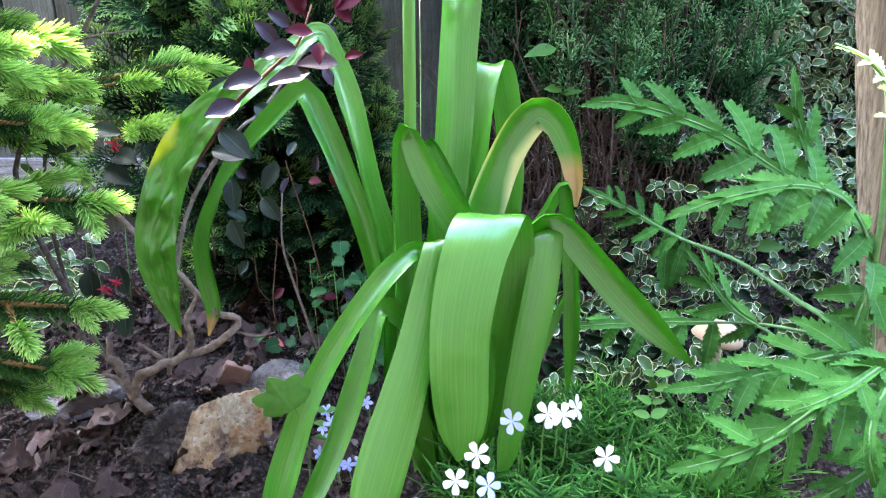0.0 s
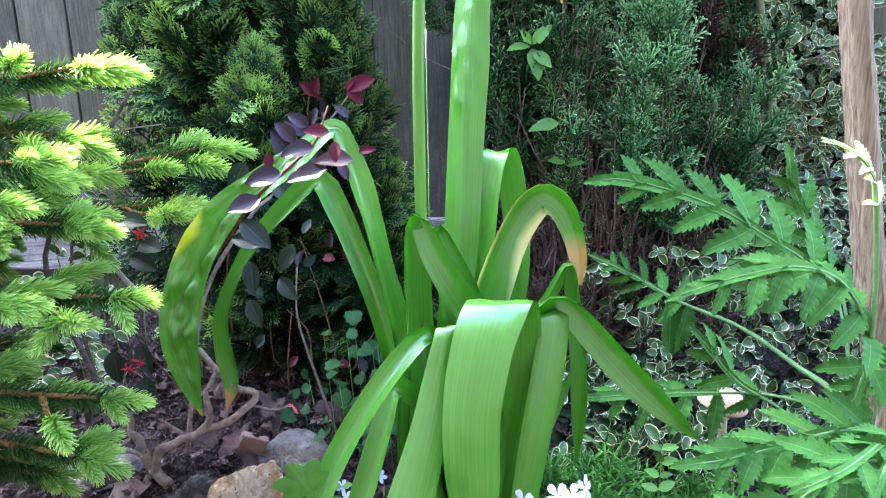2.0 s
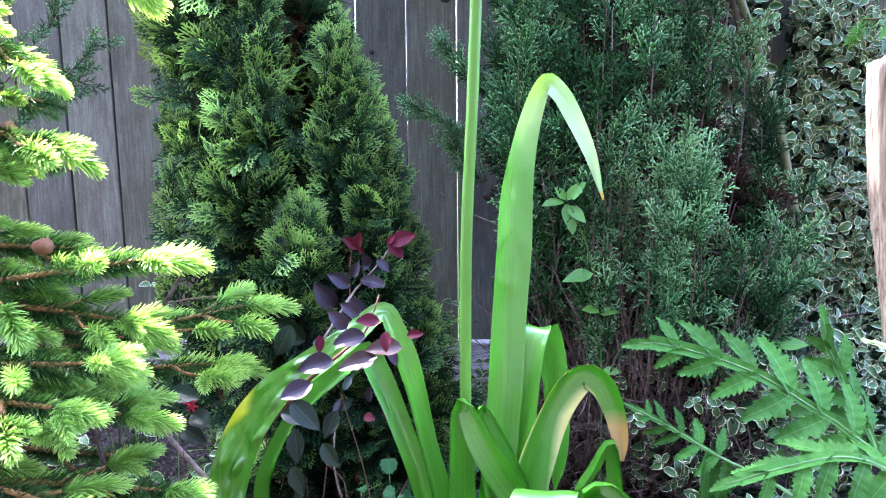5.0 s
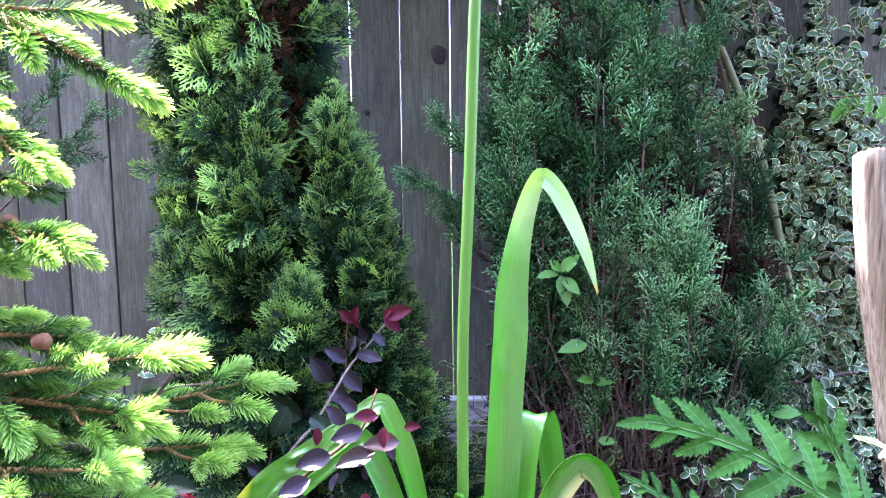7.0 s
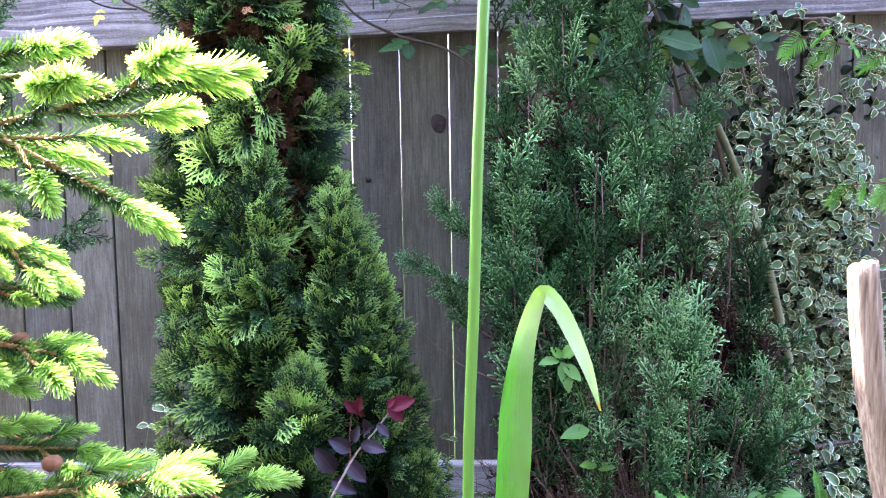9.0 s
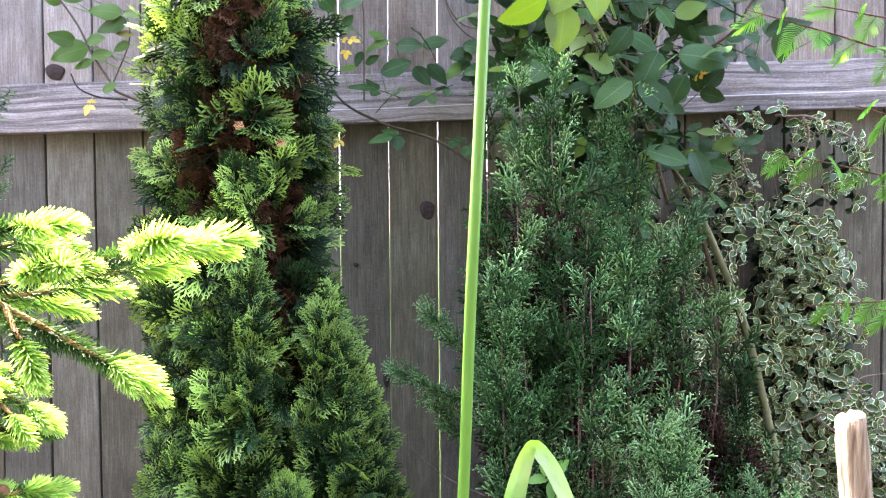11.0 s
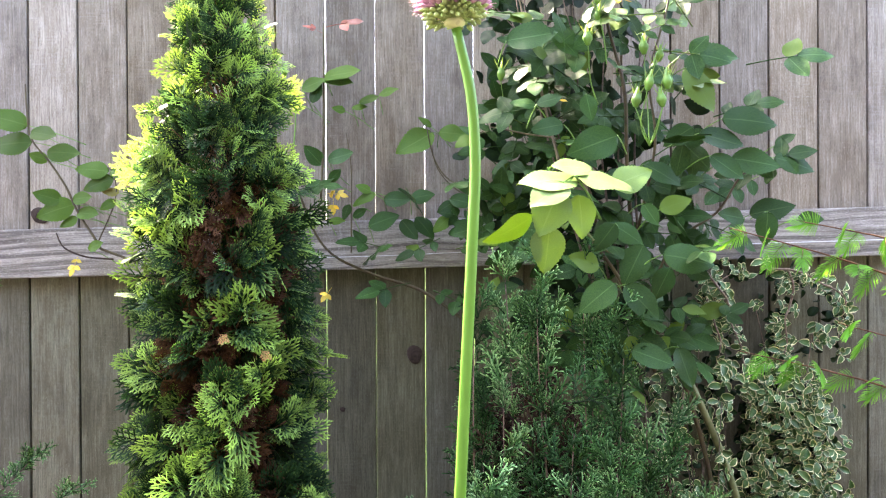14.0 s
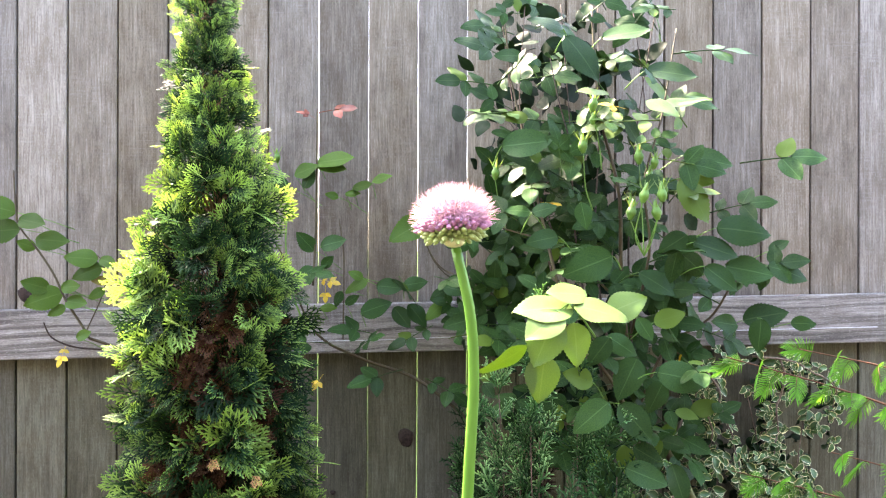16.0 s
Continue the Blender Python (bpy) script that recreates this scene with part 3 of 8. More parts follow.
def blade(length=1.0, width=0.6, n=9, peak=0.4, teeth=0, depth=0.06, fold=0.16, droop=0.12, thick=0.012, tip=1.6, seed=0, curl=0.0, rag=0.0, full=0.75):
    """A broad leaf along y, facing z, closed above and below; teeth cut its margin."""
    r = np.random.default_rng(seed)
    k = np.linspace(0, 1, n)
    a = math.log(0.5) / math.log(peak)
    prof = np.sin(math.pi * k ** a) ** full * (1 - 0.12 * k ** tip)
    half = np.maximum(prof * width / 2, 0.004)
    if rag:
        half = half * r.uniform(1 - rag, 1, n)
    if teeth:
        saw = 1 - depth * (np.arange(n) % 2)
        half = half * saw
    us = np.array((-1, -0.5, 0, 0.5, 1.0))
    x = half[:, None] * us[None]
    y = np.repeat(k[:, None] * length, 5, 1)
    if teeth:
        y = y + np.abs(us)[None] * (np.arange(n) % 2 == 0)[:, None] * 0.5 * length / n
    z = fold * np.abs(x) - droop * (k[:, None] ** 2) * length + 0.02 * length * np.sin(k[:, None] * 9 + r.uniform(0, 6)) * us[None] + curl * x ** 2 / max(width, 1e-3) * 4
    if rag:
        x = x + r.normal(0, 0.12 * rag, (n, 1)) * width
        z = z + r.normal(0, 0.10 * rag, (n, 5)) * length
    top = np.stack([x, y, z], -1)
    low = top.copy()
    low[:, 1:4, 2] -= thick * length
    ring = np.concatenate([top, low[:, 3:0:-1]], 1)
    c_ = 8
    i = np.arange(n - 1)[:, None] * c_
    j = np.arange(c_)[None]
    j2 = (j + 1) % c_
    q = np.stack([i + j, i + j2, i + c_ + j2, i + c_ + j], -1).reshape(-1, 4)
    uu = np.concatenate([(us + 1) / 2, ((us + 1) / 2)[3:0:-1]])
    return ring.reshape(-1, 3), q, np.column_stack([np.tile(uu, n), np.repeat(k, c_)])


def placed(shape, at, along, face, size):
    s = Soup()
    s.stamp(shape, np.asarray(at, float), np.asarray(along, float), np.asarray(face, float), size)
    v, q, _ = s.arrays()
    return v, q, shape[2]


def pose_of(at, along, face, size=1.0):
    """The pose that turns y along and z to face."""
    y = Vector(along).normalized()
    x = y.cross(Vector(face)).normalized()
    z = x.cross(y)
    return Matrix.Translation(at) @ Matrix((x, y, z)).transposed().to_4x4() @ Matrix.Scale(size, 4)


# ---- ground ----
def ground_height(x, y):
    x, y = np.asarray(x, float), np.asarray(y, float)
    near = np.exp(-((x / 2.2) ** 2 + ((y - 1.1) / 1.6) ** 2))
    h = 0.028 * np.clip(y - 1.0, 0, 1.2) + 0.05 * np.exp(-(((x - 0.18) / 0.28) ** 2 + ((y - 0.95) / 0.25) ** 2))
    h = h + 0.095 * np.exp(-(((x + 0.415) / 0.095) ** 2 + ((y - 1.135) / 0.085) ** 2))
    lump = sum(a * np.sin(x * f + p) * np.sin(y * f * 1.13 + p * 2.3) for a, f, p in ((0.010, 9, 0.4), (0.008, 23, 1.9), (0.0055, 51, 4.2), (0.0045, 103, 2.2), (0.003, 190, 5.2)))
    return (h + lump) * near


def build_ground():
    inner_x, inner_y = np.arange(-1.5, 1.7, 0.009), np.arange(0.3, 2.3, 0.009)
    out = np.geomspace(0.05, 400, 26)
    xs = np.concatenate([-1.5 - out[::-1], inner_x, inner_x[-1] + out])
    ys = np.concatenate([0.3 - out[::-1], inner_y, inner_y[-1] + out])
    gx, gy = np.meshgrid(xs, ys, indexing="ij")
    lumps = rng.normal(0, 1, (len(xs) // 3 + 2, len(ys) // 3 + 2)).repeat(3, 0).repeat(3, 1)[:len(xs), :len(ys)]
    lumps = (lumps + np.roll(lumps, 1, 0) + np.roll(lumps, 1, 1) + np.roll(lumps, (1, 1), (0, 1))) / 2
    gz = ground_height(gx, gy) + (rng.normal(0, 0.0028, gx.shape) + 0.0036 * lumps) * (np.abs(gx) < 1.6) * (np.abs(gy - 1.2) < 1.2)
    v = np.stack([gx, gy, gz], -1).reshape(-1, 3)
    b = len(ys)
    i = np.arange(len(xs) - 1)[:, None] * b
    j = np.arange(b - 1)[None]
    q = np.stack([i + j, i + b + j, i + b + j + 1, i + j + 1], -1).reshape(-1, 4)
    tagged(new("ground", mesh_from("ground", v, q, None, M_soil)), "dark crumbly garden soil running out into lawn", "ground", kind="structure")


build_ground()

# unseen wall added behind the viewpoint to block low skylight
bm = box_bm(-9, -1.15, -0.1, 9, -0.85, 3.7, 0.01)
tagged(new("wall_south", from_bm(bm, "wall_south", M_sky_block, False)), "unseen dark grey wall added to block low skylight", "wall", kind="structure")

# ---- fence ----
FENCE_Y, FENCE_TOP, PITCH = 2.2, 2.51, 0.14
GAPS = {0: 0.0018, 1: 0.0012, 2: 0.0011, 3: 0.0017, 4: 0.0014}


def build_fence():
    fence = thing("fence", "tall weathered grey wooden board fence with a rail", "fence", kind="structure", at=(0, FENCE_Y, 0))
    r = random.Random(4)
    edges = [(-0.345 + PITCH * k, GAPS.get(k, 0.0052)) for k in range(-16, 20)]
    for (xa, ga), (xb, gb) in zip(edges[:-1], edges[1:]):
        w, cx = xb - xa - ga / 2 - gb / 2, (xa + ga / 2 + xb - gb / 2) / 2
        bm = box_bm(-w / 2, 0, 0, w / 2, 0.019, FENCE_TOP + r.uniform(-0.006, 0.01), 0.0034)
        lean = r.uniform(-0.0007, 0.0007) if ga < 0.0028 else 0
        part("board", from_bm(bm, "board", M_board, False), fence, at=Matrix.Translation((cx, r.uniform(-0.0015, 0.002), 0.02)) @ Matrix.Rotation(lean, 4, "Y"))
    # strips added out of sight behind the seams to keep them dark
    for k in range(-15, 19):
        if k not in GAPS:
            bm = box_bm(-0.016, 0.0215, 0, 0.016, 0.032, FENCE_TOP - 0.03, 0.001)
            part("batten", from_bm(bm, "batten", M_board, False), fence, at=Matrix.Translation((-0.345 + PITCH * k, 0, 0.02)))
    slope = math.atan(0.0212)
    for z, h, first in ((1.538, 0.068, True), (0.178, 0.068, False)):
        bm = box_bm(-2.58, -0.040, -h, 2.3, -0.001, h, 0.004)
        part("rail", from_bm(bm, "rail", M_rail_long, False), fence, "long weathered grey rail across the boards" if first else "",
             Matrix.Translation((0, 0, z)) @ Matrix.Rotation(-slope if first else 0, 4, "Y"))
    # knots stand a little proud of, or sunk into, their boards
    for x, z, w, h, deep in ((-0.095, 1.221, 0.022, 0.028, True), (-0.300, 1.066, 0.008, 0.007, False), (-0.216, 0.735, 0.010, 0.022, True),
                             (-1.151, 1.621, 0.028, 0.024, True), (0.02, 0.66, 0.012, 0.009, False), (-0.62, 0.9, 0.009, 0.008, False)):
        bm = bmesh.new()
        bmesh.ops.create_uvsphere(bm, u_segments=14, v_segments=8, radius=1)
        for v in bm.verts:
            a = math.atan2(v.co.z, v.co.x)
            v.co.x *= w * (1 + 0.12 * math.sin(3 * a))
            v.co.z *= h * (1 + 0.1 * math.cos(2 * a + 1))
            v.co.y *= 0.003
            if deep:
                v.co.y -= 0.0006
        part("knot", from_bm(bm, "knot", M_knot), fence, "dark wood knot", Matrix.Translation((x, -0.0012, z)))
    for k in range(-15, 19):
        for dz in (-0.025, 0.03):
            bm = bmesh.new()
            x = -0.345 + PITCH * (k + 0.5) + r.uniform(-0.02, 0.02)
            bmesh.ops.create_cone(bm, segments=8, radius1=0.0032, radius2=0.0032, depth=0.002, cap_ends=True, matrix=Matrix.Rotation(radians(90), 4, "X"))
            part("nail", from_bm(bm, "nail", M_knot, False), fence, at=Matrix.Translation((x, -0.0008, 0.178 + dz + 0.09)))


def rail_material():
    m = board_material("weathered_rail_long", -9.0, 0.85, (0.050, 0.041, 0.033))
    for n in m.node_tree.nodes:
        if n.bl_idname == "ShaderNodeMapping":
            s = n.inputs["Scale"].default_value
            n.inputs["Scale"].default_value = (s[2], s[1], s[0])
    for n in m.node_tree.nodes:
        if n.bl_idname == "ShaderNodeVectorMath" and n.operation == "MULTIPLY_ADD":
            n.inputs[1].default_value = (0.0, 0.0, 0.05)
    hs = [n for n in m.node_tree.nodes if n.bl_idname == "ShaderNodeHueSaturation"][0]
    hs.inputs["Value"].links[0].from_node.inputs[1].default_value = 1.35
    m.node_tree.links.remove(hs.inputs["Saturation"].links[0])
    hs.inputs["Saturation"].default_value = 0.62
    return m


M_rail_long = rail_material()
build_fence()
wire = thing("wire", "thin pale wire strung along the fence rail", "wire", at=(0, 2.15, 1.5))
stem("strand", [(-0.42, 2.152, 1.497), (-0.15, 2.150, 1.503), (0.10, 2.150, 1.513), (0.62, 2.152, 1.525), (1.22, 2.154, 1.540)], [0.0011], M_wire, wire, sides=5)

# ---- conifers ----
def thuja_fan(seed):
    """A flat fan of scale-leaved branchlets, 1 long."""
    r = np.random.default_rng(seed)
    out = []

    def bend(p):
        return np.array((p[0], p[1], -0.22 * p[1] ** 2 - 0.10 * p[0] ** 2))

    def blade_(a, b, w, y0, y1):
        m_ = (np.asarray(a) * 0.35 + np.asarray(b) * 0.65)
        out.append(strip(bend(a), bend(m_), w * 0.6, w, (0, 0, 1), 0.22, y0, y0 * 0.35 + y1 * 0.65))
        out.append(strip(bend(m_), bend(b), w, w * 0.35, (0, 0, 1), 0.22, y0 * 0.35 + y1 * 0.65, y1))

    blade_((0, 0), (0, 0.5), 0.040, 0.0, 0.35), blade_((0, 0.5), (0.02, 1.0), 0.056, 0.35, 1.0)
    side = 1
    for t in np.arange(0.14, 0.90, 0.11):
        side = -side
        ang = radians(r.uniform(32, 48))
        ln = (0.52 * (1 - t) ** 0.7 + 0.14) * r.uniform(0.8, 1.15)
        d = np.array((side * math.sin(ang), math.cos(ang)))
        a = np.array((0, t))
        blade_(a, a + d * ln, 0.056, 0.1 + 0.4 * t, 1.0)
        for f, s2 in (((0.34, -side), (0.56, side), (0.76, -side)) if ln > 0.34 else ((0.45, side), (0.7, -side))):
            e = a + d * ln * f
            a2 = math.atan2(d[0], d[1]) + s2 * radians(r.uniform(28, 42))
            blade_(e, e + np.array((math.sin(a2), math.cos(a2))) * ln * 0.46 * (1.35 - 0.6 * f), 0.050, 0.35 + 0.3 * f, 1.0)
    return joined(out)


FANS = [thuja_fan(s) for s in range(5)]


def build_thuja():
    cx, cy = -0.45, 1.66
    tree = thing("arborvitae_tree", "narrow columnar green arborvitae with rusty inner twigs before the fence", "conifer", at=(cx, cy, 0.03))
    zs = np.array((0.1, 0.35, 0.55, 0.8, 1.05, 1.32, 1.5, 1.8, 2.0, 2.2, 2.36, 2.47))
    rad = np.array((0.14, 0.16, 0.168, 0.165, 0.135, 0.128, 0.136, 0.092, 0.056, 0.026, 0.013, 0.004))
    off = np.array((0.04, 0.05, 0.055, 0.03, -0.015, -0.015, -0.018, -0.015, -0.025, -0.042, -0.045, -0.045))
    stem("trunk", [(cx + 0.02, cy, 0.0), (cx + 0.01, cy, 0.9), (cx - 0.005, cy, 1.7), (cx - 0.034, cy, 2.42)], [0.028, 0.02, 0.012, 0.003], M_twig_red, tree, n=30, sides=8)
    s, dead, tan, twigs = Soup(), Soup(), Soup(), Soup()

    def spray(tip, axis, face, length, size, fans, glow):
        """One flat branch spray: fans left and right of an axis that ends at tip."""
        axis = unit(axis)
        side = unit(np.cross(axis, face))
        f = np.linspace(0.12, 1.0, fans)
        sg = np.where(np.arange(fans) % 2, 1.0, -1.0)
        sg[-1] = 0
        at = tip + axis * ((f - 1.0) * length)[:, None] + rng.normal(0, 0.003, (fans, 3))
        along = unit(axis + side * (sg * rng.uniform(0.45, 0.95, fans))[:, None] + rng.normal(0, 0.14, (fans, 3)) + UP * (0.12 - 0.22 * f)[:, None])
        faces = unit(face + rng.normal(0, 0.22, (fans, 3)))
        sizes = size * (1.12 - 0.35 * f) * rng.uniform(0.85, 1.15, fans)
        kind = rng.integers(0, 5, fans)
        for fan in range(5):
            w = kind == fan
            if w.any():
                # lift darkens the spray roots: shade put into the colour
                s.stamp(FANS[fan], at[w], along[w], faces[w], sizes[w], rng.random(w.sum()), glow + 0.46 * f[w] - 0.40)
        return tip - axis * length

    # sprays over the whole column, thinner where the foliage has died back: angle, height, half width, half height
    hollows = ((-0.92, 1.10, 0.30, 0.095), (-1.40, 1.37, 0.12, 0.035), (-1.60, 1.55, 0.22, 0.055), (-0.72, 1.43, 0.20, 0.045), (-2.10, 1.31, 0.18, 0.05), (-1.35, 0.55, 0.14, 0.10), (-1.25, 0.82, 0.10, 0.09))
    def seam(z):
        """The angle of the dead channel that winds up the front of the column."""
        return -1.22 + 0.28 * np.sin(z * 8.0)

    count = 640
    for i in range(count):
        z = 0.14 + 2.32 * (i + rng.random()) / count
        front = i % 5 < 3
        a = -math.pi / 2 + (rng.uniform(-1.75, 1.75) if front else rng.uniform(1.75, 4.5))
        gone = any(((a - ha) / wa) ** 2 + ((z - hz) / wz) ** 2 < 1 for ha, hz, wa, wz in hollows)
        R = float(np.interp(z, zs, rad))
        if gone or (1.0 < z < 1.66 and abs(a - seam(z)) < 0.16 and rng.random() < 0.6):
            continue
        o = np.array((math.cos(a), math.sin(a), 0.0))
        reach = R * rng.uniform(0.78, 1.24) + 0.014
        tip = np.array((cx + float(np.interp(z, zs, off)), cy, z)) + o * reach
        rise = rng.uniform(-0.05, 0.75) + (0.6 if z > 1.9 else 0.0)
        axis = unit(o + UP * rise + rng.normal(0, 0.22, 3))
        face = unit(o * 0.60 + UP * rng.uniform(0.0, 0.7) + np.array((0, -0.35, 0)) + np.cross(o, UP) * rng.normal(0, 0.35))
        length = min(0.105, 0.03 + R * 0.58) * rng.uniform(0.8, 1.2)
        # last terms lighten higher sprays by colour, in place of light
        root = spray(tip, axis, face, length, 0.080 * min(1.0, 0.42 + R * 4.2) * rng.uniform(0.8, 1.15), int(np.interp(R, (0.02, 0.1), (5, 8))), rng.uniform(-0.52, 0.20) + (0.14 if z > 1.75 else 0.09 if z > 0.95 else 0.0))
        core = np.array((cx + float(np.interp(z - 0.1, zs, off)) * 0.5, cy, max(0.06, z - R * 0.9)))
        twigs.add(*tube([core, (core + root) / 2 + rng.normal(0, 0.006, 3), root, tip - axis * 0.02], [0.0045, 0.003, 0.0018, 0.0010], 8, 4))
    # young leaders that stand before the column, lighter and pointed: tip, foot, half width
    for tip, foot, wide, many, fresh in (((-0.407, 1.50, 1.093), (-0.440, 1.52, 0.58), 0.074, 34, 0.16), ((-0.267, 1.53, 1.037), (-0.240, 1.54, 0.48), 0.080, 38, 0.12), ((-0.324, 1.44, 0.705), (-0.355, 1.46, 0.44), 0.058, 20, 0.16), ((-0.205, 1.55, 0.86), (-0.185, 1.58, 0.35), 0.065, 24, 0.02), ((-0.12, 1.55, 0.48), (-0.15, 1.58, 0.12), 0.07, 26, -0.06), ((-0.56, 1.50, 0.86), (-0.53, 1.54, 0.30), 0.085, 26, -0.06)):
        tip, foot = np.array(tip), np.array(foot)
        twigs.add(*tube([foot, (foot + tip) / 2, tip], [0.004, 0.0012], 8, 5))
        for i in range(many):
            f = ((i + 0.5) / many) ** 0.85
            a = -math.pi / 2 + (i * 2.4 % 3.6 - 1.8)
            o = np.array((math.cos(a), math.sin(a), 0.0))
            r = wide * 1.35 * (1 - f) ** 0.75
            p = foot + (tip - foot) * f + o * r * rng.uniform(0.7, 1.2)
            axis = o * (1.0 - 0.55 * f) + UP * (0.25 + 1.1 * f) + rng.normal(0, 0.15, 3)
            root = spray(p, axis, unit(o * 0.35 + np.array((0, -0.55, 0.45)) + rng.normal(0, 0.35, 3)), 0.04 + 0.5 * r, 0.080 * (1.05 - 0.42 * f), 6, fresh * rng.uniform(-1.2, 1.9) + 0.24 * f - 0.16)
            twigs.add(*tube([foot + (tip - foot) * max(0.0, f - 0.06), root], [0.0018, 0.0012], 4, 4))
        spray(tip, (tip - foot) + rng.normal(0, 0.03, 3), (0.2, -1, 0.2), 0.06, 0.044, 7, fresh + 0.1)
    # low skirts that spread over the bed
    for _ in range(60):
        x = rng.uniform(-0.40, 0.02)
        p = np.array((x, rng.uniform(1.46, 1.66) + 0.10 * abs(x + 0.35), rng.uniform(0.10, 0.50) * float(np.interp(x, (-0.4, -0.2, 0.02), (1.0, 0.85, 0.35)))))
        spray(p, (rng.normal(0.2, 0.4), -1, rng.uniform(-0.1, 0.6)), (rng.normal(0, 0.4), -0.5, 0.9), 0.07, 0.075, 7, rng.uniform(-0.45, -0.10))
    # rusty dead sprays within, and tan ones at the gaps
    count = 1500
    z = 0.2 + 1.45 * rng.random(count)
    ang = -math.pi / 2 + rng.normal(0, 1.2, count)
    R = np.interp(z, zs, rad) * rng.uniform(0.30, 0.80, count)
    at = np.column_stack([cx + 0.01 + np.interp(z, zs, off) + R * np.cos(ang), cy + R * np.sin(ang), z])
    o = np.column_stack([np.cos(ang), np.sin(ang), rng.normal(0.1, 0.5, count)])
    for fan in range(5):
        w = np.arange(count) % 5 == fan
        dead.stamp(FANS[fan], at[w], o[w] + rng.normal(0, 0.4, (w.sum(), 3)), rng.normal(0, 1, (w.sum(), 3)), rng.uniform(0.035, 0.06, w.sum()), rng.random(w.sum()), -0.25)
    for ha, hz, wa, wz in hollows:
        for _ in range(int(2200 * wa * wz) + 14):
            a, h, r = ha + rng.uniform(-1, 1) * wa * 0.9, hz + rng.uniform(-1, 1) * wz, rng.uniform(0.66, 0.94)
            r *= float(np.interp(h, zs, rad))
            dead.stamp(FANS[int(rng.integers(0, 5))], (cx + float(np.interp(h, zs, off)) + r * math.cos(a), cy + r * math.sin(a), h), (math.cos(a) + rng.normal(0, 0.6), math.sin(a), rng.normal(-0.2, 0.7)), rng.normal(0, 1, 3), rng.uniform(0.03, 0.05), rng.random())
    for _ in range(200):
        h = rng.uniform(0.98, 1.66)
        a, r = float(seam(h)) + rng.normal(0, 0.16), rng.uniform(0.60, 0.90) * float(np.interp(h, zs, rad))
        dead.stamp(FANS[int(rng.integers(0, 5))], (cx + float(np.interp(h, zs, off)) + r * math.cos(a), cy + r * math.sin(a), h), (math.cos(a) + rng.normal(0, 0.6), math.sin(a), rng.normal(-0.3, 0.6)), rng.normal(0, 1, 3), rng.uniform(0.03, 0.055), rng.random())
    for x, y, zz in ((-0.354, 1.505, 1.338), (-0.43, 1.50, 1.37)):
        tan.stamp(FANS[2], (x, y, zz), (0.5, -0.6, -0.3), (0.2, -1, 0.5), 0.028, 0.5)
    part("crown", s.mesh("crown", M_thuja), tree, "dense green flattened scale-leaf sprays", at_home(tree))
    part("inner_wood", twigs.mesh("inner_wood", M_twig_red), tree, "rusty inner twigs", at_home(tree))
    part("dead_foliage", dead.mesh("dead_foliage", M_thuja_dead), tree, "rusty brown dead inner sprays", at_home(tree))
    part("dry_foliage", tan.mesh("dry_foliage", M_thuja_tan), tree, "dry tan spray tips", at_home(tree))


build_thuja()


def juniper_plume(seed):
    """An upright feathery plume of fine scale-leaved shoots, 1 long."""
    r = np.random.default_rng(seed)
    out = [strip((0, 0, 0), (0, 1, 0), 0.040, 0.034, (0, 0, 1), 0.4, 0.0, 0.95)]
    a = r.uniform(0, 6)
    for t in np.arange(0.08, 0.94, 0.105):
        a += 2.4
        ang = radians(r.uniform(26, 46))
        ln = (0.40 * (1.0 - t) ** 0.6 + 0.10) * r.uniform(0.75, 1.2)
        d = np.array((math.cos(a) * math.sin(ang), math.cos(ang), math.sin(a) * math.sin(ang) * 0.7))
        p = np.array((0, t, 0.0))
        fc = unit(np.array((-math.sin(a), 0.2, math.cos(a))))
        out.append(strip(p, p + d * ln, 0.038, 0.030, fc, 0.45, 0.05 + 0.25 * t, 0.9))
        for f, sg in ((0.32, 1), (0.56, -1), (0.78, 1)):
            e = p + d * ln * f
            dd = unit(d + sg * np.cross(d, fc) * 0.65 + fc * r.normal(0, 0.35))
            out.append(strip(e, e + dd * ln * 0.50, 0.038, 0.026, fc, 0.45, 0.25, 1.0))
    return joined(out)


PLUMES = [juniper_plume(s) for s in range(5)]


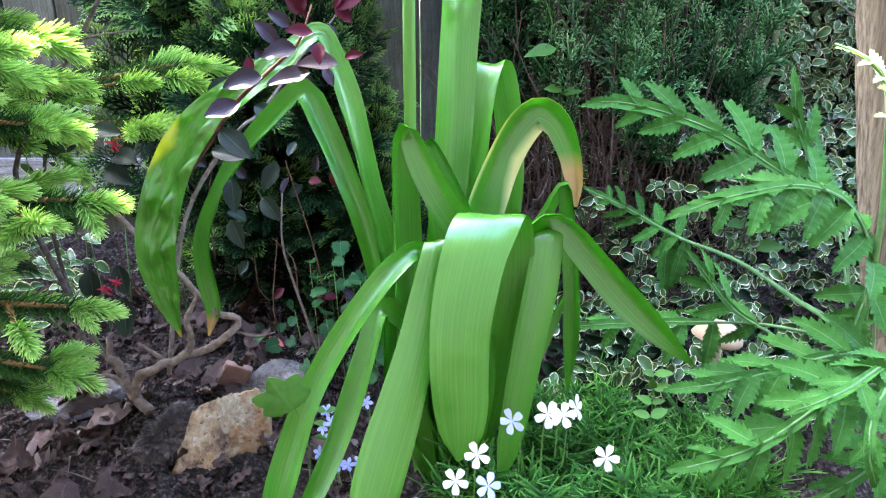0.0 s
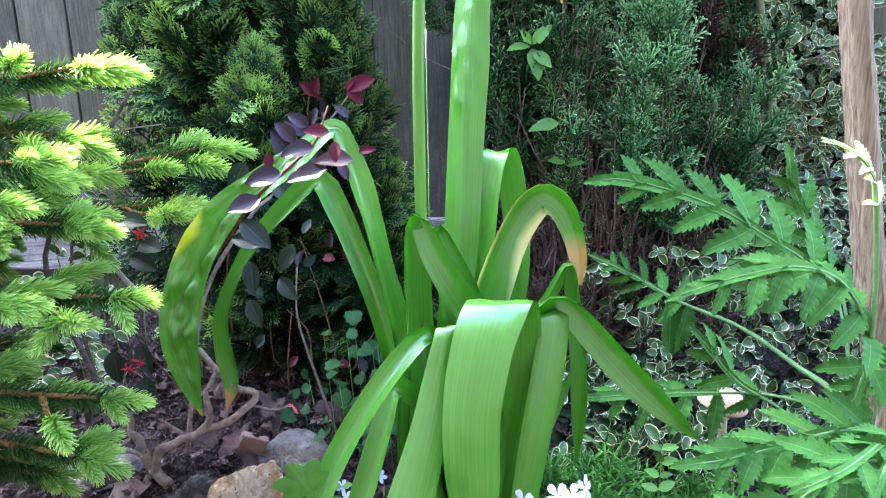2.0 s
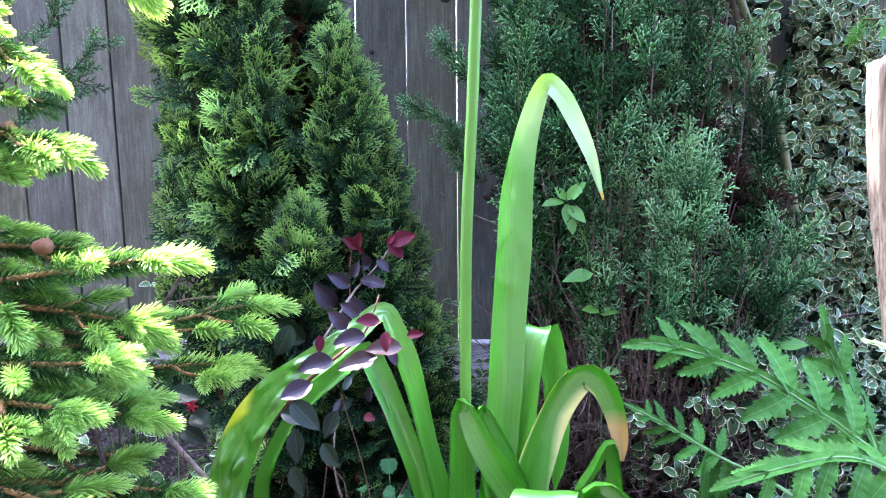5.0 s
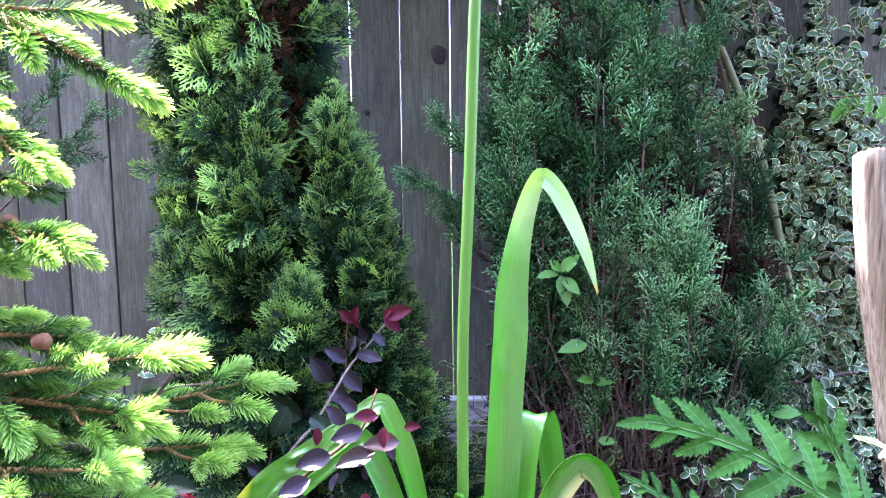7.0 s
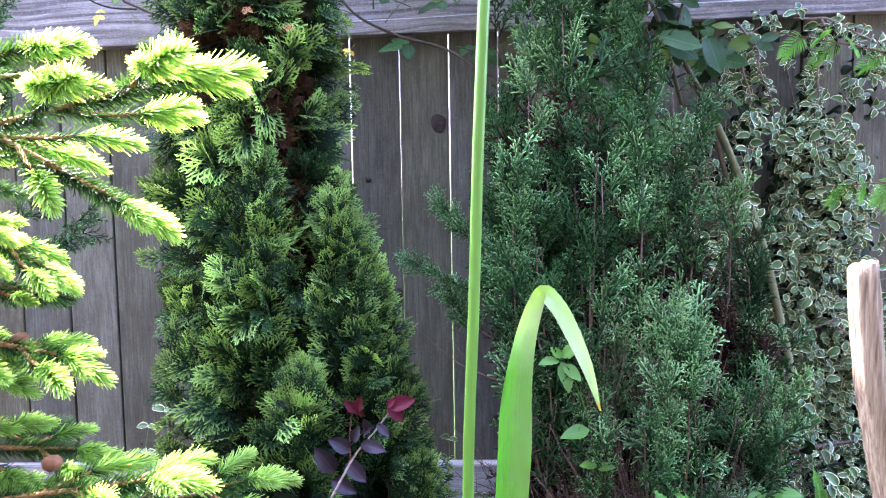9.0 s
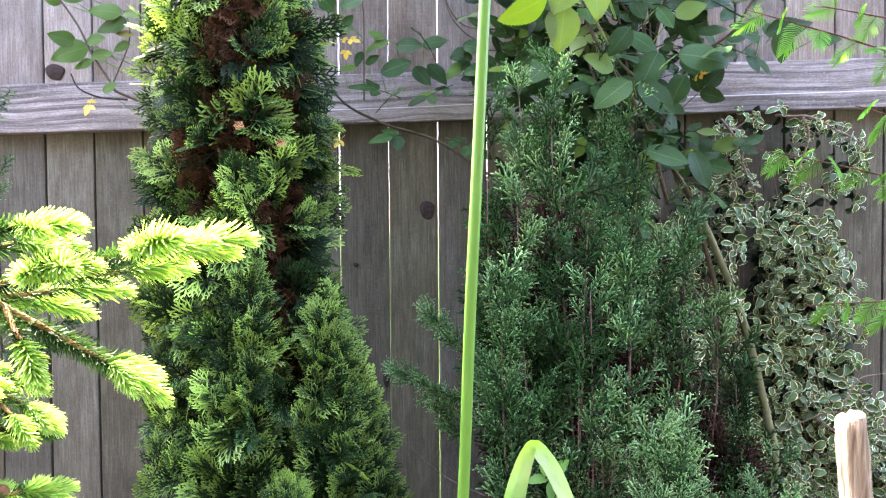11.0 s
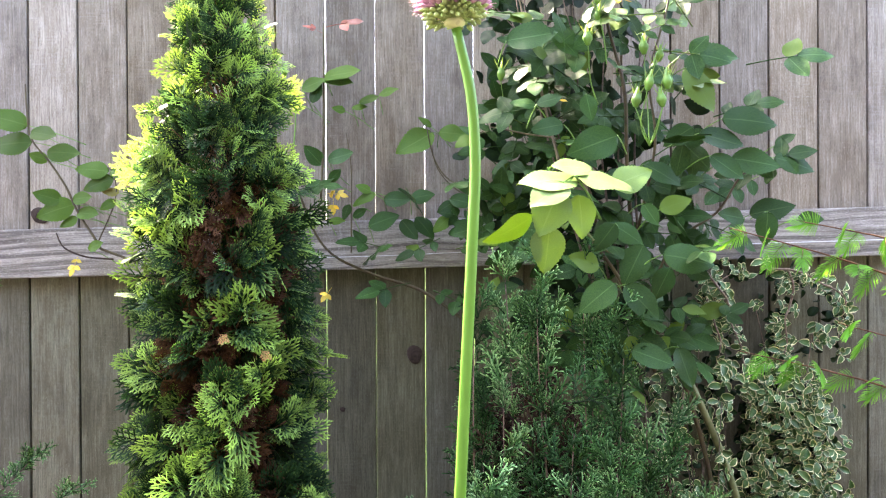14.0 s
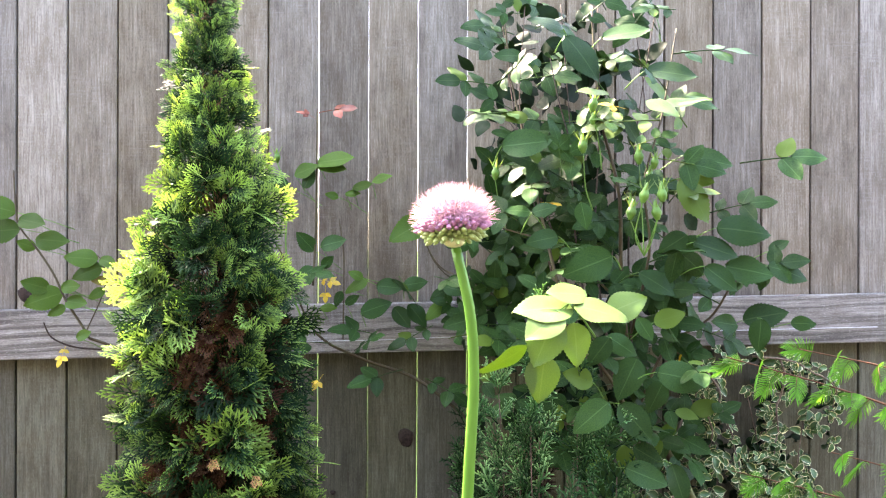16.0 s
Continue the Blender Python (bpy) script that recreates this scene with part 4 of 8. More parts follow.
def build_juniper():
    tree = thing("juniper_shrub", "upright blue-green juniper with bare brown lower twigs", "conifer", at=(0.32, 1.78, 0.04))
    s, wood = Soup(), Soup()
    root = np.array((0.34, 1.80, 0.03))
    tips = [(0.115, 1.70, 1.56), (0.20, 1.66, 1.60), (0.17, 1.60, 1.47), (0.05, 1.60, 1.38), (0.27, 1.62, 1.46), (0.33, 1.60, 1.36), (0.40, 1.63, 1.27), (0.10, 1.58, 1.30),
            (0.06, 1.64, 1.12), (0.44, 1.60, 1.15), (0.52, 1.64, 1.02), (0.57, 1.66, 0.9), (0.60, 1.68, 0.78), (0.61, 1.66, 0.62), (0.23, 1.52, 1.24), (0.30, 1.50, 1.15)]
    for i in range(66):
        x = rng.uniform(0.05, 0.62)
        top = np.interp(x, (0.04, 0.12, 0.22, 0.35, 0.45, 0.62), (1.22, 1.48, 1.5, 1.30, 1.12, 0.72))
        tips.append((x, rng.uniform(1.49, 2.0), top * rng.uniform(0.5, 0.97)))
    tips += [(0.345, 1.47, 0.80), (0.37, 1.46, 0.72), (0.205, 1.50, 0.9), (0.17, 1.52, 0.80), (0.30, 1.46, 0.66), (0.40, 1.50, 0.62), (0.50, 1.54, 0.55), (0.56, 1.56, 0.48), (0.12, 1.55, 0.95), (0.07, 1.58, 0.80), (0.46, 1.5, 0.45)]
    for tip in tips:
        tip = np.array(tip)
        low = root + np.array((rng.normal(0, 0.05) + (tip[0] - root[0]) * 0.35, (tip[1] - root[1]) * 0.45, 0.02))
        mid = low * 0.4 + tip * 0.6 + np.array(((tip[0] - root[0]) * 0.16, (tip[1] - root[1]) * 0.2, -0.02))
        line = curve([low, mid, tip], 26)
        wood.add(*tube(line[::4] + rng.normal(0, 0.004, line[::4].shape), [0.0042, 0.0024, 0.001], 12, 5))
        t = unit(np.gradient(line, axis=0))
        height = line[:, 2]
        # height and front terms lighten plumes by colour, in place of light
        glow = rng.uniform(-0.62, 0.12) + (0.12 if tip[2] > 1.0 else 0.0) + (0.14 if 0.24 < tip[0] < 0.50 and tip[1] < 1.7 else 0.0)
        first = max(5, int(26 * (0.52 if tip[2] > 0.9 else 0.45)))
        for j in range(first, 26):
            if height[j] < rng.uniform(0.28, 0.80) or rng.random() < (0.64 if height[j] < 0.90 and abs(line[j][0] - 0.29) < 0.09 else 0.34):
                continue
            k = 3
            sw = rng.normal(0, 1, (k, 3)) * np.array((1.5, 0.8, 0.5))
            sw = sw + np.array((0, -0.35, 0))
            along = unit(t[j] + unit(sw) * rng.uniform(0.35, 1.15, (k, 1)) + UP * 0.15)
            at = line[j] + rng.normal(0, 0.006, (k, 3))
            size = rng.uniform(0.06, 0.12, k) * (1.0 - 0.2 * (j / 26))
            for q in range(k):
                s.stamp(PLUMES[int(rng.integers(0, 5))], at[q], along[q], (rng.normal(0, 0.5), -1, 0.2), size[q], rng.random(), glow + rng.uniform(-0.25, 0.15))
    # the sprig that reaches out over the boards towards the light
    for a, b in (((0.06, 1.62, 0.80), (-0.125, 1.57, 0.885)), ((0.05, 1.62, 0.86), (-0.06, 1.58, 0.99)), ((0.03, 1.62, 0.72), (-0.05, 1.6, 0.80))):
        line = curve([a, (np.array(a) + b) / 2 + np.array((0, 0, -0.01)), b], 14)
        wood.add(*tube(line[::3], [0.003, 0.001], 6, 4))
        for j in range(3, 14):
            for q in range(2):
                s.stamp(PLUMES[j % 5], line[j], unit(unit(line[-1] - line[0]) + rng.normal(0, 0.33, 3)), (0, -1, 0.2), 0.05, rng.random(), -0.1)
    # plumes that stand out before the rest, sunnier tone put into the colour
    for tip in ((0.357, 1.46, 0.770), (0.340, 1.45, 0.671), (0.392, 1.47, 0.669), (0.190, 1.50, 0.693), (0.257, 1.52, 0.764), (0.326, 1.50, 0.728), (0.226, 1.48, 0.586), (0.338, 1.46, 0.587), (0.307, 1.54, 0.678), (0.571, 1.56, 0.637)):
        tip = np.array(tip)
        line = curve([tip + (0.02, 0.10, -0.34), tip + (0.01, 0.02, -0.17), tip], 16)
        wood.add(*tube(line[::3], [0.0024, 0.001], 8, 4))
        for j in range(6, 16):
            for q in range(2):
                s.stamp(PLUMES[(j + q) % 5], line[j], unit(unit(line[-1] - line[5]) + rng.normal(0, 0.36, 3)), (rng.normal(0, 0.4), -1, 0.3), rng.uniform(0.045, 0.075), rng.random(), 0.03 * (j - 5) + rng.uniform(-0.25, 0.05))
    # bare dead twigs low in front
    for i in range(520):
        x = rng.uniform(0.06, 0.56)
        a = np.array((x, rng.uniform(1.48, 1.75), rng.uniform(0.04, 0.35)))
        b = a + np.array((rng.normal(0, 0.10), rng.normal(-0.03, 0.03), rng.uniform(-0.02, 0.22)))
        wood.add(*tube([a, (2 * a + b) / 3 + rng.normal(0, 0.018, 3), (a + 2 * b) / 3 + rng.normal(0, 0.018, 3), b], [0.0015, 0.0011, 0.0005], 9, 4))
    for i in range(170):
        a = np.array((rng.normal(0.29, 0.09), rng.uniform(1.47, 1.62), rng.uniform(0.15, 0.72)))
        b = a + np.array((rng.normal((a[0] - 0.30) * 0.35, 0.035), rng.normal(-0.01, 0.02), rng.uniform(0.10, 0.26)))
        wood.add(*tube([a, (a + b) / 2 + rng.normal(0, 0.007, 3), b], [0.0017, 0.0012, 0.0005], 8, 4))
        for k in range(2):
            c = a + (b - a) * rng.uniform(0.3, 0.9)
            wood.add(*tube([c, c + np.array((rng.normal(0, 0.025), -0.008, rng.uniform(0.02, 0.06)))], [0.0008, 0.0004], 4, 3))
    # dead brown plumes packed inside to block light and read as shade
    dead = Soup()
    count = 900
    x = rng.uniform(0.08, 0.58, count)
    top = np.interp(x, (0.04, 0.12, 0.22, 0.35, 0.45, 0.62), (0.95, 1.15, 1.2, 1.05, 0.9, 0.6))
    at = np.column_stack([x, rng.uniform(1.62, 1.9, count), 0.12 + (top - 0.12) * rng.random(count)])
    for i in range(5):
        w = np.arange(count) % 5 == i
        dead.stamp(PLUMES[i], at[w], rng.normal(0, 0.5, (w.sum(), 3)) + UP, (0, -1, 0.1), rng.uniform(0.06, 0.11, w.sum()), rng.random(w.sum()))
    part("dead_foliage", dead.mesh("dead_foliage", M_juniper_dead), tree, "brown dead inner foliage, darkened in place of shade", at_home(tree))
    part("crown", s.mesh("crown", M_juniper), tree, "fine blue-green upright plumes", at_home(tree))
    part("wood", wood.mesh("wood", M_twig_grey), tree, "bare grey-brown twiggy branches", at_home(tree))


build_juniper()


def young_shoot(seed, n=116, reach=0.32, angle=47):
    """A soft young spruce shoot, 1 long, its needles all round."""
    r = np.random.default_rng(seed)
    out = []
    for i in range(n):
        f = (i + 0.5) / n
        a = i * 2.399
        ang = radians(angle * (1.0 - 0.55 * f) + r.normal(0, 5))
        d = np.array((math.cos(a) * math.sin(ang), math.cos(ang), math.sin(a) * math.sin(ang)))
        p = np.array((0, f * 0.86, -0.10 * f * f))
        ln = reach * (0.75 + 0.5 * math.sin(math.pi * min(1, f * 0.9 + 0.12))) * r.uniform(0.85, 1.1)
        out.append(strip(p, p + d * ln + np.array((0, 0, -0.03)), 0.034, 0.014, (r.normal(), r.normal(), r.normal()), 0.45, 0.1 + 0.2 * f, 0.75 + 0.25 * f))
    return joined(out)


YOUNG = [young_shoot(s, 150, 0.31, 44) for s in range(4)]
OLD = [young_shoot(20 + s, 64, 0.34, 62) for s in range(3)]


def build_spruce():
    tree = thing("spruce_shrub", "young spruce with bright lime new shoots on dark needled branches", "conifer", at=(-1.02, 1.0, 0.02))
    fresh, old, wood = Soup(), Soup(), Soup()
    stem("trunk", [(-1.05, 1.02, 0.0), (-1.03, 1.0, 0.7), (-1.02, 1.0, 1.6)], [0.03, 0.024, 0.012], M_spruce_bark, tree, n=16, sides=8)

    tufts = [mesh_from("shoot", *y, M_spruce_new) for y in YOUNG]
    home = at_home(tree)
    state = {"bough": None}

    def shoot(at, along, face, size):
        k = int(rng.integers(0, 4))
        if state["bough"] is not None:
            part("shoot", tufts[k], state["bough"], at=pose_of(at, along, face, size))
        else:
            fresh.stamp(YOUNG[k], at, along, face, size, rng.random(), rng.uniform(-0.1, 0.1))

    def twig(a, b, sag=0.01, tuft=0.058, needles=True, three=True):
        a, b = np.array(a, float), np.array(b, float)
        line = curve([a, (a + b) / 2 + np.array((0, 0, -sag)), b], 14)
        wood.add(*tube(line[::3], [0.0042, 0.0022], 8, 5))
        t = unit(np.gradient(line, axis=0))
        ln = np.linalg.norm(b - a)
        if needles:
            for d in np.arange(0, ln, 0.034):
                j = min(13, int(13 * d / ln))
                old.stamp(OLD[int(rng.integers(0, 3))], line[j] - t[j] * 0.01, t[j] + rng.normal(0, 0.05, 3), (0, 0, 1), 0.05, rng.random(), 0)
        ends = [t[-1]]
        if three:
            s = unit(np.cross(t[-1], UP))
            ends += [unit(t[-1] + s * 0.75 + rng.normal(0, 0.15, 3)), unit(t[-1] - s * 0.75 + rng.normal(0, 0.15, 3))]
        for i, e in enumerate(ends if tuft > 0 else ()):
            e = unit(e + np.array((0.05, 0, -0.10 + rng.normal(0, 0.12))))
            shoot(b - e * 0.004, e, UP + rng.normal(0, 0.3, 3), tuft * (1.05 if i == 0 else 0.85) * rng.uniform(0.9, 1.15))

    def bough(tip, start=None, sag=0.03, size=1.0, side_twigs=5, single=False, rich=0.5, young=True):
        tip = np.array(tip, float)
        a = np.array(start if start is not None else (-1.02, 1.0 + (tip[1] - 1.0) * 0.3, tip[2] + 0.02), float)
        b = tip - unit(tip - a) * 0.045
        line = curve([a, (a + b) / 2 + np.array((0, 0, sag)), b], 20)
        limb = tube(line[::3], [0.008, 0.005, 0.003], 10, 6)
        if single:
            state["bough"] = part("bough", mesh_from("bough", *limb, M_spruce_bark), tree, at=home)
        else:
            state["bough"] = None
            wood.add(*limb)
        t = unit(np.gradient(line, axis=0))
        ln = np.linalg.norm(b - a)
        for d in np.arange(ln * 0.3, ln, 0.034):
            j = min(19, int(19 * d / ln))
            old.stamp(OLD[int(rng.integers(0, 3))], line[j], t[j] + rng.normal(0, 0.05, 3), (0, 0, 1), 0.052, rng.random(), 0)
        s = unit(np.cross(t[-1], UP))
        for i in range(side_twigs):
            f = 0.45 + 0.50 * (i + 0.5) / side_twigs
            j = int(19 * f)
            sg = 1 if i % 2 else -1
            d = unit(t[j] * 0.8 + s * sg * 0.75 + np.array((0, 0, rng.normal(-0.12, 0.14))))
            reach = (0.10 * (1.15 - f) + 0.032) * size
            twig(line[j], line[j] + d * reach, 0.005, 0.054 * size * (young or i % 3 == 0), True, rng.random() < rich)
        twig(line[-4], b, 0.0, 0.056 * size * young)

    # boughs that reach out towards the path: tip, height at the trunk's side, size, side twigs
    for tip, low, size, sides in (((-0.291, 0.86, 0.463), -0.03, 1.0, 6), ((-0.300, 0.83, 0.364), -0.03, 1.0, 6), ((-0.345, 0.85, 0.280), 0.02, 0.95, 5), ((-0.34, 1.30, 0.572), -0.10, 1.35, 8), ((-0.365, 1.22, 0.490), -0.02, 1.3, 6),
                                  ((-0.349, 0.90, 0.527), 0.0, 1.0, 7), ((-0.358, 0.85, 0.606), -0.05, 1.05, 7), ((-0.366, 0.80, 0.574), -0.02, 1.0, 6), ((-0.364, 0.78, 0.480), 0.03, 1.0, 5), ((-0.355, 0.98, 0.695), -0.08, 1.25, 7),
                                  ((-0.396, 1.0, 0.606), 0.03, 1.1, 6), ((-0.495, 1.05, 0.815), 0.05, 1.2, 6), ((-0.58, 1.16, 0.903), 0.17, 1.15, 6), ((-0.386, 1.0, 0.992), 0.20, 1.3, 5), ((-0.295, 0.97, 1.165), -0.12, 1.45, 6),
                                  ((-0.43, 0.90, 1.186), -0.10, 1.2, 3), ((-0.505, 1.10, 0.683), 0.0, 1.1, 6), ((-0.438, 1.10, 0.556), 0.03, 1.1, 6), ((-0.42, 0.90, 0.223), 0.04, 0.9, 5)):
        bough(tip, (-1.02, 1.0 + (tip[1] - 1.0) * 0.3, tip[2] + low * 1.6), 0.012, size, sides, True)
    # darker boughs behind them, rising in tiers
    for tier in range(11):
        z = 0.28 + 0.075 * tier
        for i in range(3):
            y = (0.88, 1.02, 1.18)[i] + rng.normal(0, 0.03)
            x = np.interp(z, (0.2, 0.6, 0.9, 1.2), (-0.50, -0.53, -0.62, -0.66)) + rng.normal(0, 0.04) - 0.05 * (i == 0) * (z > 0.7)
            bough((x, y, z + rng.normal(0, 0.03)), size=0.85, side_twigs=5, rich=0.15, young=i == 1)
    tagged(part("young_growth", fresh.mesh("young_growth", M_spruce_new), tree, "soft lime-green young shoots", at_home(tree)), kind="stuff")
    tagged(part("needle_cover", old.mesh("needle_cover", M_spruce_old), tree, "dark green older needles", at_home(tree)), kind="stuff")
    tagged(part("wood", wood.mesh("wood", M_spruce_bark), tree, "thin orange-brown boughs", at_home(tree)), kind="stuff")
    # the bare twigs that poke up between the boughs
    stem("bare_twig", [(-0.47, 1.07, 0.16), (-0.488, 1.08, 0.269), (-0.543, 1.10, 0.425), (-0.501, 1.12, 0.520), (-0.443, 1.12, 0.601), (-0.402, 1.12, 0.661)], [0.0045, 0.0036, 0.0030, 0.0026], M_twig, tree, sides=6)
    stem("bare_twig", [(-0.446, 1.12, 0.597), (-0.42, 1.12, 0.606), (-0.37, 1.12, 0.612)], [0.0016, 0.0009], M_twig_pale, tree, sides=5)
    for x, y, z in ((-0.53, 1.0, 0.70), (-0.60, 1.06, 0.84)):
        bm = bmesh.new()
        bmesh.ops.create_icosphere(bm, subdivisions=2, radius=0.012)
        for v in bm.verts:
            v.co *= 1 + 0.12 * math.sin(v.co.z * 1500 + v.co.x * 900)
            v.co.z *= 0.85
        part("cone", from_bm(bm, "cone", M_cone), tree, "small brown cone", Matrix.Translation((x + 1.02, y - 1.0, z - 0.02)))


build_spruce()


def build_feathery():
    """Soft flat feathery sprays that reach in from the side."""
    tree = thing("feathery_sapling", "soft feathery bright-green conifer sapling", "conifer", at=(1.02, 1.5, 0.03))
    s, wood = Soup(), Soup()
    stem("trunk", [(1.05, 1.52, 0.0), (1.03, 1.5, 0.8), (1.02, 1.5, 1.7)], [0.014, 0.010, 0.004], M_twig_red, tree, n=14)
    for tip, start in (((0.505, 1.48, 1.560), (1.02, 1.5, 1.39)), ((0.655, 1.50, 1.570), (1.02, 1.5, 1.47)), ((0.565, 1.58, 1.320), (1.02, 1.54, 1.19)), ((0.63, 1.50, 1.020), (1.02, 1.5, 1.01)), ((0.705, 1.48, 1.385), (1.02, 1.5, 1.27)), ((0.72, 1.44, 1.02), (1.02, 1.5, 0.94))):
        tip, start = np.array(tip), np.array(start)
        line = curve([start, (start + tip) / 2 + np.array((0, 0, 0.012)), tip], 16)
        wood.add(*tube(line[::3], [0.0028, 0.001], 7, 5))
        ln = np.linalg.norm(tip - start)
        t = unit(tip - start)
        side = unit(np.cross(t, UP))
        for i, d in enumerate(np.arange(0.0, ln, 0.040)):
            p = line[min(15, int(15 * d / ln))]
            for sg in ((-1,), (1,))[i % 2]:
                dd = unit(t * rng.uniform(0.3, 0.9) + side * sg * 0.5 + np.array((0, -0.2, rng.normal(-0.45, 0.3))))
                reach = rng.uniform(0.030, 0.044)
                out = []
                cr = unit(np.cross(dd, (rng.normal(0.1, 0.3), 1, rng.normal(0.3, 0.3))))
                for f in np.linspace(0.02, 1, 17):
                    c = p + dd * reach * f + np.array((0, 0, -0.012 * f * f))
                    for g in (-1, 1):
                        nd_ = unit(cr * g * (1.25 - 0.85 * f) + dd * (0.15 + 0.95 * f) + np.array((0, rng.normal(0, 0.12), -0.12)))
                        n_len = 0.030 * (0.75 + 0.5 * f - 0.55 * f * f)
                        e = c + nd_ * n_len * 0.6
                        out.append(strip(c, e, 0.0016, 0.0018, (0.1, -1, 0.5), 0.2, 0.2, 0.7))
                        out.append(strip(e, e + unit(nd_ + np.array((0, 0, -0.35))) * n_len * 0.4, 0.0018, 0.0006, (0.1, -1, 0.5), 0.2, 0.7, 1.0))
                v, q, uv = joined(out)
                uv[:, 0] = rng.random()
                s.add(v, q, uv)
                wood.add(*tube([p, p + dd * reach], [0.0008, 0.0005], 3, 4))
    part("crown", s.mesh("crown", M_hem), tree, "soft bright-green flat needle sprays", at_home(tree))
    part("wood", wood.mesh("wood", M_twig_red), tree, at=at_home(tree))


build_feathery()

# ---- climbers at the fence ----
def pieces(name, data, parent, spots):
    """Many alike pieces, each an object on shared mesh data. spots: (at, along, face, size) in the world."""
    home = at_home(parent)
    for at, along, face, size in spots:
        d = data[int(rng.integers(0, len(data)))] if isinstance(data, list) else data
        part(name, d, parent, at=home @ pose_of(at, along, face, size))


def leaf_data(name, shapes, material):
    return [mesh_from(name, *s, material) for s in shapes]


EUO = [blade(1, w, 9, 0.52, fold=f, droop=d, thick=0.02, seed=i, curl=c, full=0.52) for i, (w, f, d, c) in enumerate(((0.66, 0.15, 0.15, 0.2), (0.74, 0.3, 0.35, 0.3), (0.58, 0.1, -0.2, 0.3), (0.70, 0.25, 0.5, 0.1)))]


def build_euonymus():
    plant = thing("variegated_climber", "variegated creeping euonymus climbing the fence boards", "climber", at=(0.85, 2.08, 0.06))
    wood, rest, spots = Soup(), Soup(), []
    lines = [[(0.80, 2.12, 0.05), (0.86, 2.14, 0.6), (0.90, 2.15, 1.1), (0.84, 2.15, 1.46)], [(0.95, 2.12, 0.05), (0.98, 2.14, 0.5), (0.96, 2.14, 1.0), (1.02, 2.13, 1.42)],
             [(0.65, 2.10, 0.05), (0.70, 2.12, 0.7), (0.68, 2.12, 1.15), (0.74, 2.12, 1.49)], [(0.60, 2.05, 1.0), (0.64, 2.08, 1.25), (0.72, 2.1, 1.42), (0.82, 2.1, 1.47)],
             [(0.84, 2.1, 1.47), (0.95, 2.1, 1.45), (1.07, 2.1, 1.38), (1.04, 2.1, 1.22)], [(1.05, 2.1, 0.05), (1.10, 2.1, 0.4), (1.16, 2.1, 0.7), (1.2, 2.1, 0.85)]]
    lines += [[(0.69, 2.08, 1.454), (0.728, 2.08, 1.393), (0.766, 2.08, 1.30), (0.794, 2.08, 1.19), (0.805, 2.08, 1.05)], [(0.70, 2.1, 1.42), (0.73, 2.1, 1.30), (0.72, 2.1, 1.18), (0.708, 2.1, 1.05), (0.70, 2.1, 0.9)], [(0.911, 2.1, 1.453), (0.919, 2.1, 1.377), (0.911, 2.1, 1.27), (0.90, 2.1, 1.15), (0.90, 2.1, 1.0)]]
    lines = [curve(l, 60) for l in lines]
    for l in lines:
        stem("vine", l[::6] + rng.normal(0, 0.006, l[::6].shape), [0.0035, 0.0012], M_twig_pale, plant, n=24, sides=5)
    for pts_ in ([(0.86, 2.0, 0.66), (0.95, 1.96, 0.70), (1.06, 1.94, 0.64)], [(0.90, 1.98, 0.68), (0.99, 1.95, 0.60), (1.05, 1.93, 0.52)], [(0.95, 1.96, 0.70), (0.99, 1.96, 0.78), (1.06, 1.95, 0.80)], [(0.97, 1.95, 0.62), (0.97, 1.94, 0.55), (0.95, 1.94, 0.5)]):
        stem("dry_twig", pts_, [0.0022, 0.0009], M_twig_pale, plant, sides=5)
    stem("dry_twig", [(0.78, 1.93, 0.36), (0.88, 1.92, 0.385), (1.02, 1.9, 0.41)], [0.006, 0.003], M_twig, plant, sides=6)
    pts = []
    # thick hanging curtain and looser top
    for _ in range(2500):
        x = rng.uniform(0.56, 1.24)
        z = rng.uniform(0.05, 1.30)
        band = np.interp(z, (0.0, 0.4, 0.7, 0.95, 1.1, 1.18, 1.24), (0.46, 0.34, 0.17, 0.125, 0.11, 0.08, 0.01))
        mid = np.interp(z, (0, 0.5, 0.8, 1.0, 1.3), (0.86, 0.93, 0.93, 0.925, 0.90))
        if abs(x - mid) < band * rng.uniform(0.75, 1.08) and rng.random() < np.interp(z, (0.9, 1.15), (1.0, 0.85)):
            pts.append((x, rng.uniform(2.02, 2.14), z))
    for l in lines:
        for j in range(4, 60, 3):
            if l[j][2] > 0.95:
                pts.append(l[j] + rng.normal(0, 0.010, 3) * (1, 0.5, 1))
    for i in range(9):                                      # hanging vines between juniper and rose cane
        x, y = 0.52 + 0.027 * i, rng.uniform(2.0, 2.12)
        vine = curve([(x, y, 0.2), (x + rng.normal(0, 0.02), y, 0.55), (x + rng.normal(0, 0.03), y, 0.9), (x + rng.normal(0, 0.03), y, rng.uniform(1.05, 1.28))], 40)
        stem("vine", vine[::5], [0.0022, 0.001], M_twig, plant, n=16, sides=4)
        for j in range(6, 40, 2):
            if rng.random() < 0.75:
                pts.append(vine[j] + rng.normal(0, 0.008, 3))
    for _ in range(420):                                     # low carpet under the poppy
        pts.append((rng.uniform(0.24, 1.1), rng.uniform(1.42, 2.0), rng.uniform(0.08, 0.42)))
    for _ in range(150):
        pts.append((rng.uniform(0.18, 0.62), rng.uniform(1.12, 1.45), rng.uniform(0.05, 0.17)))
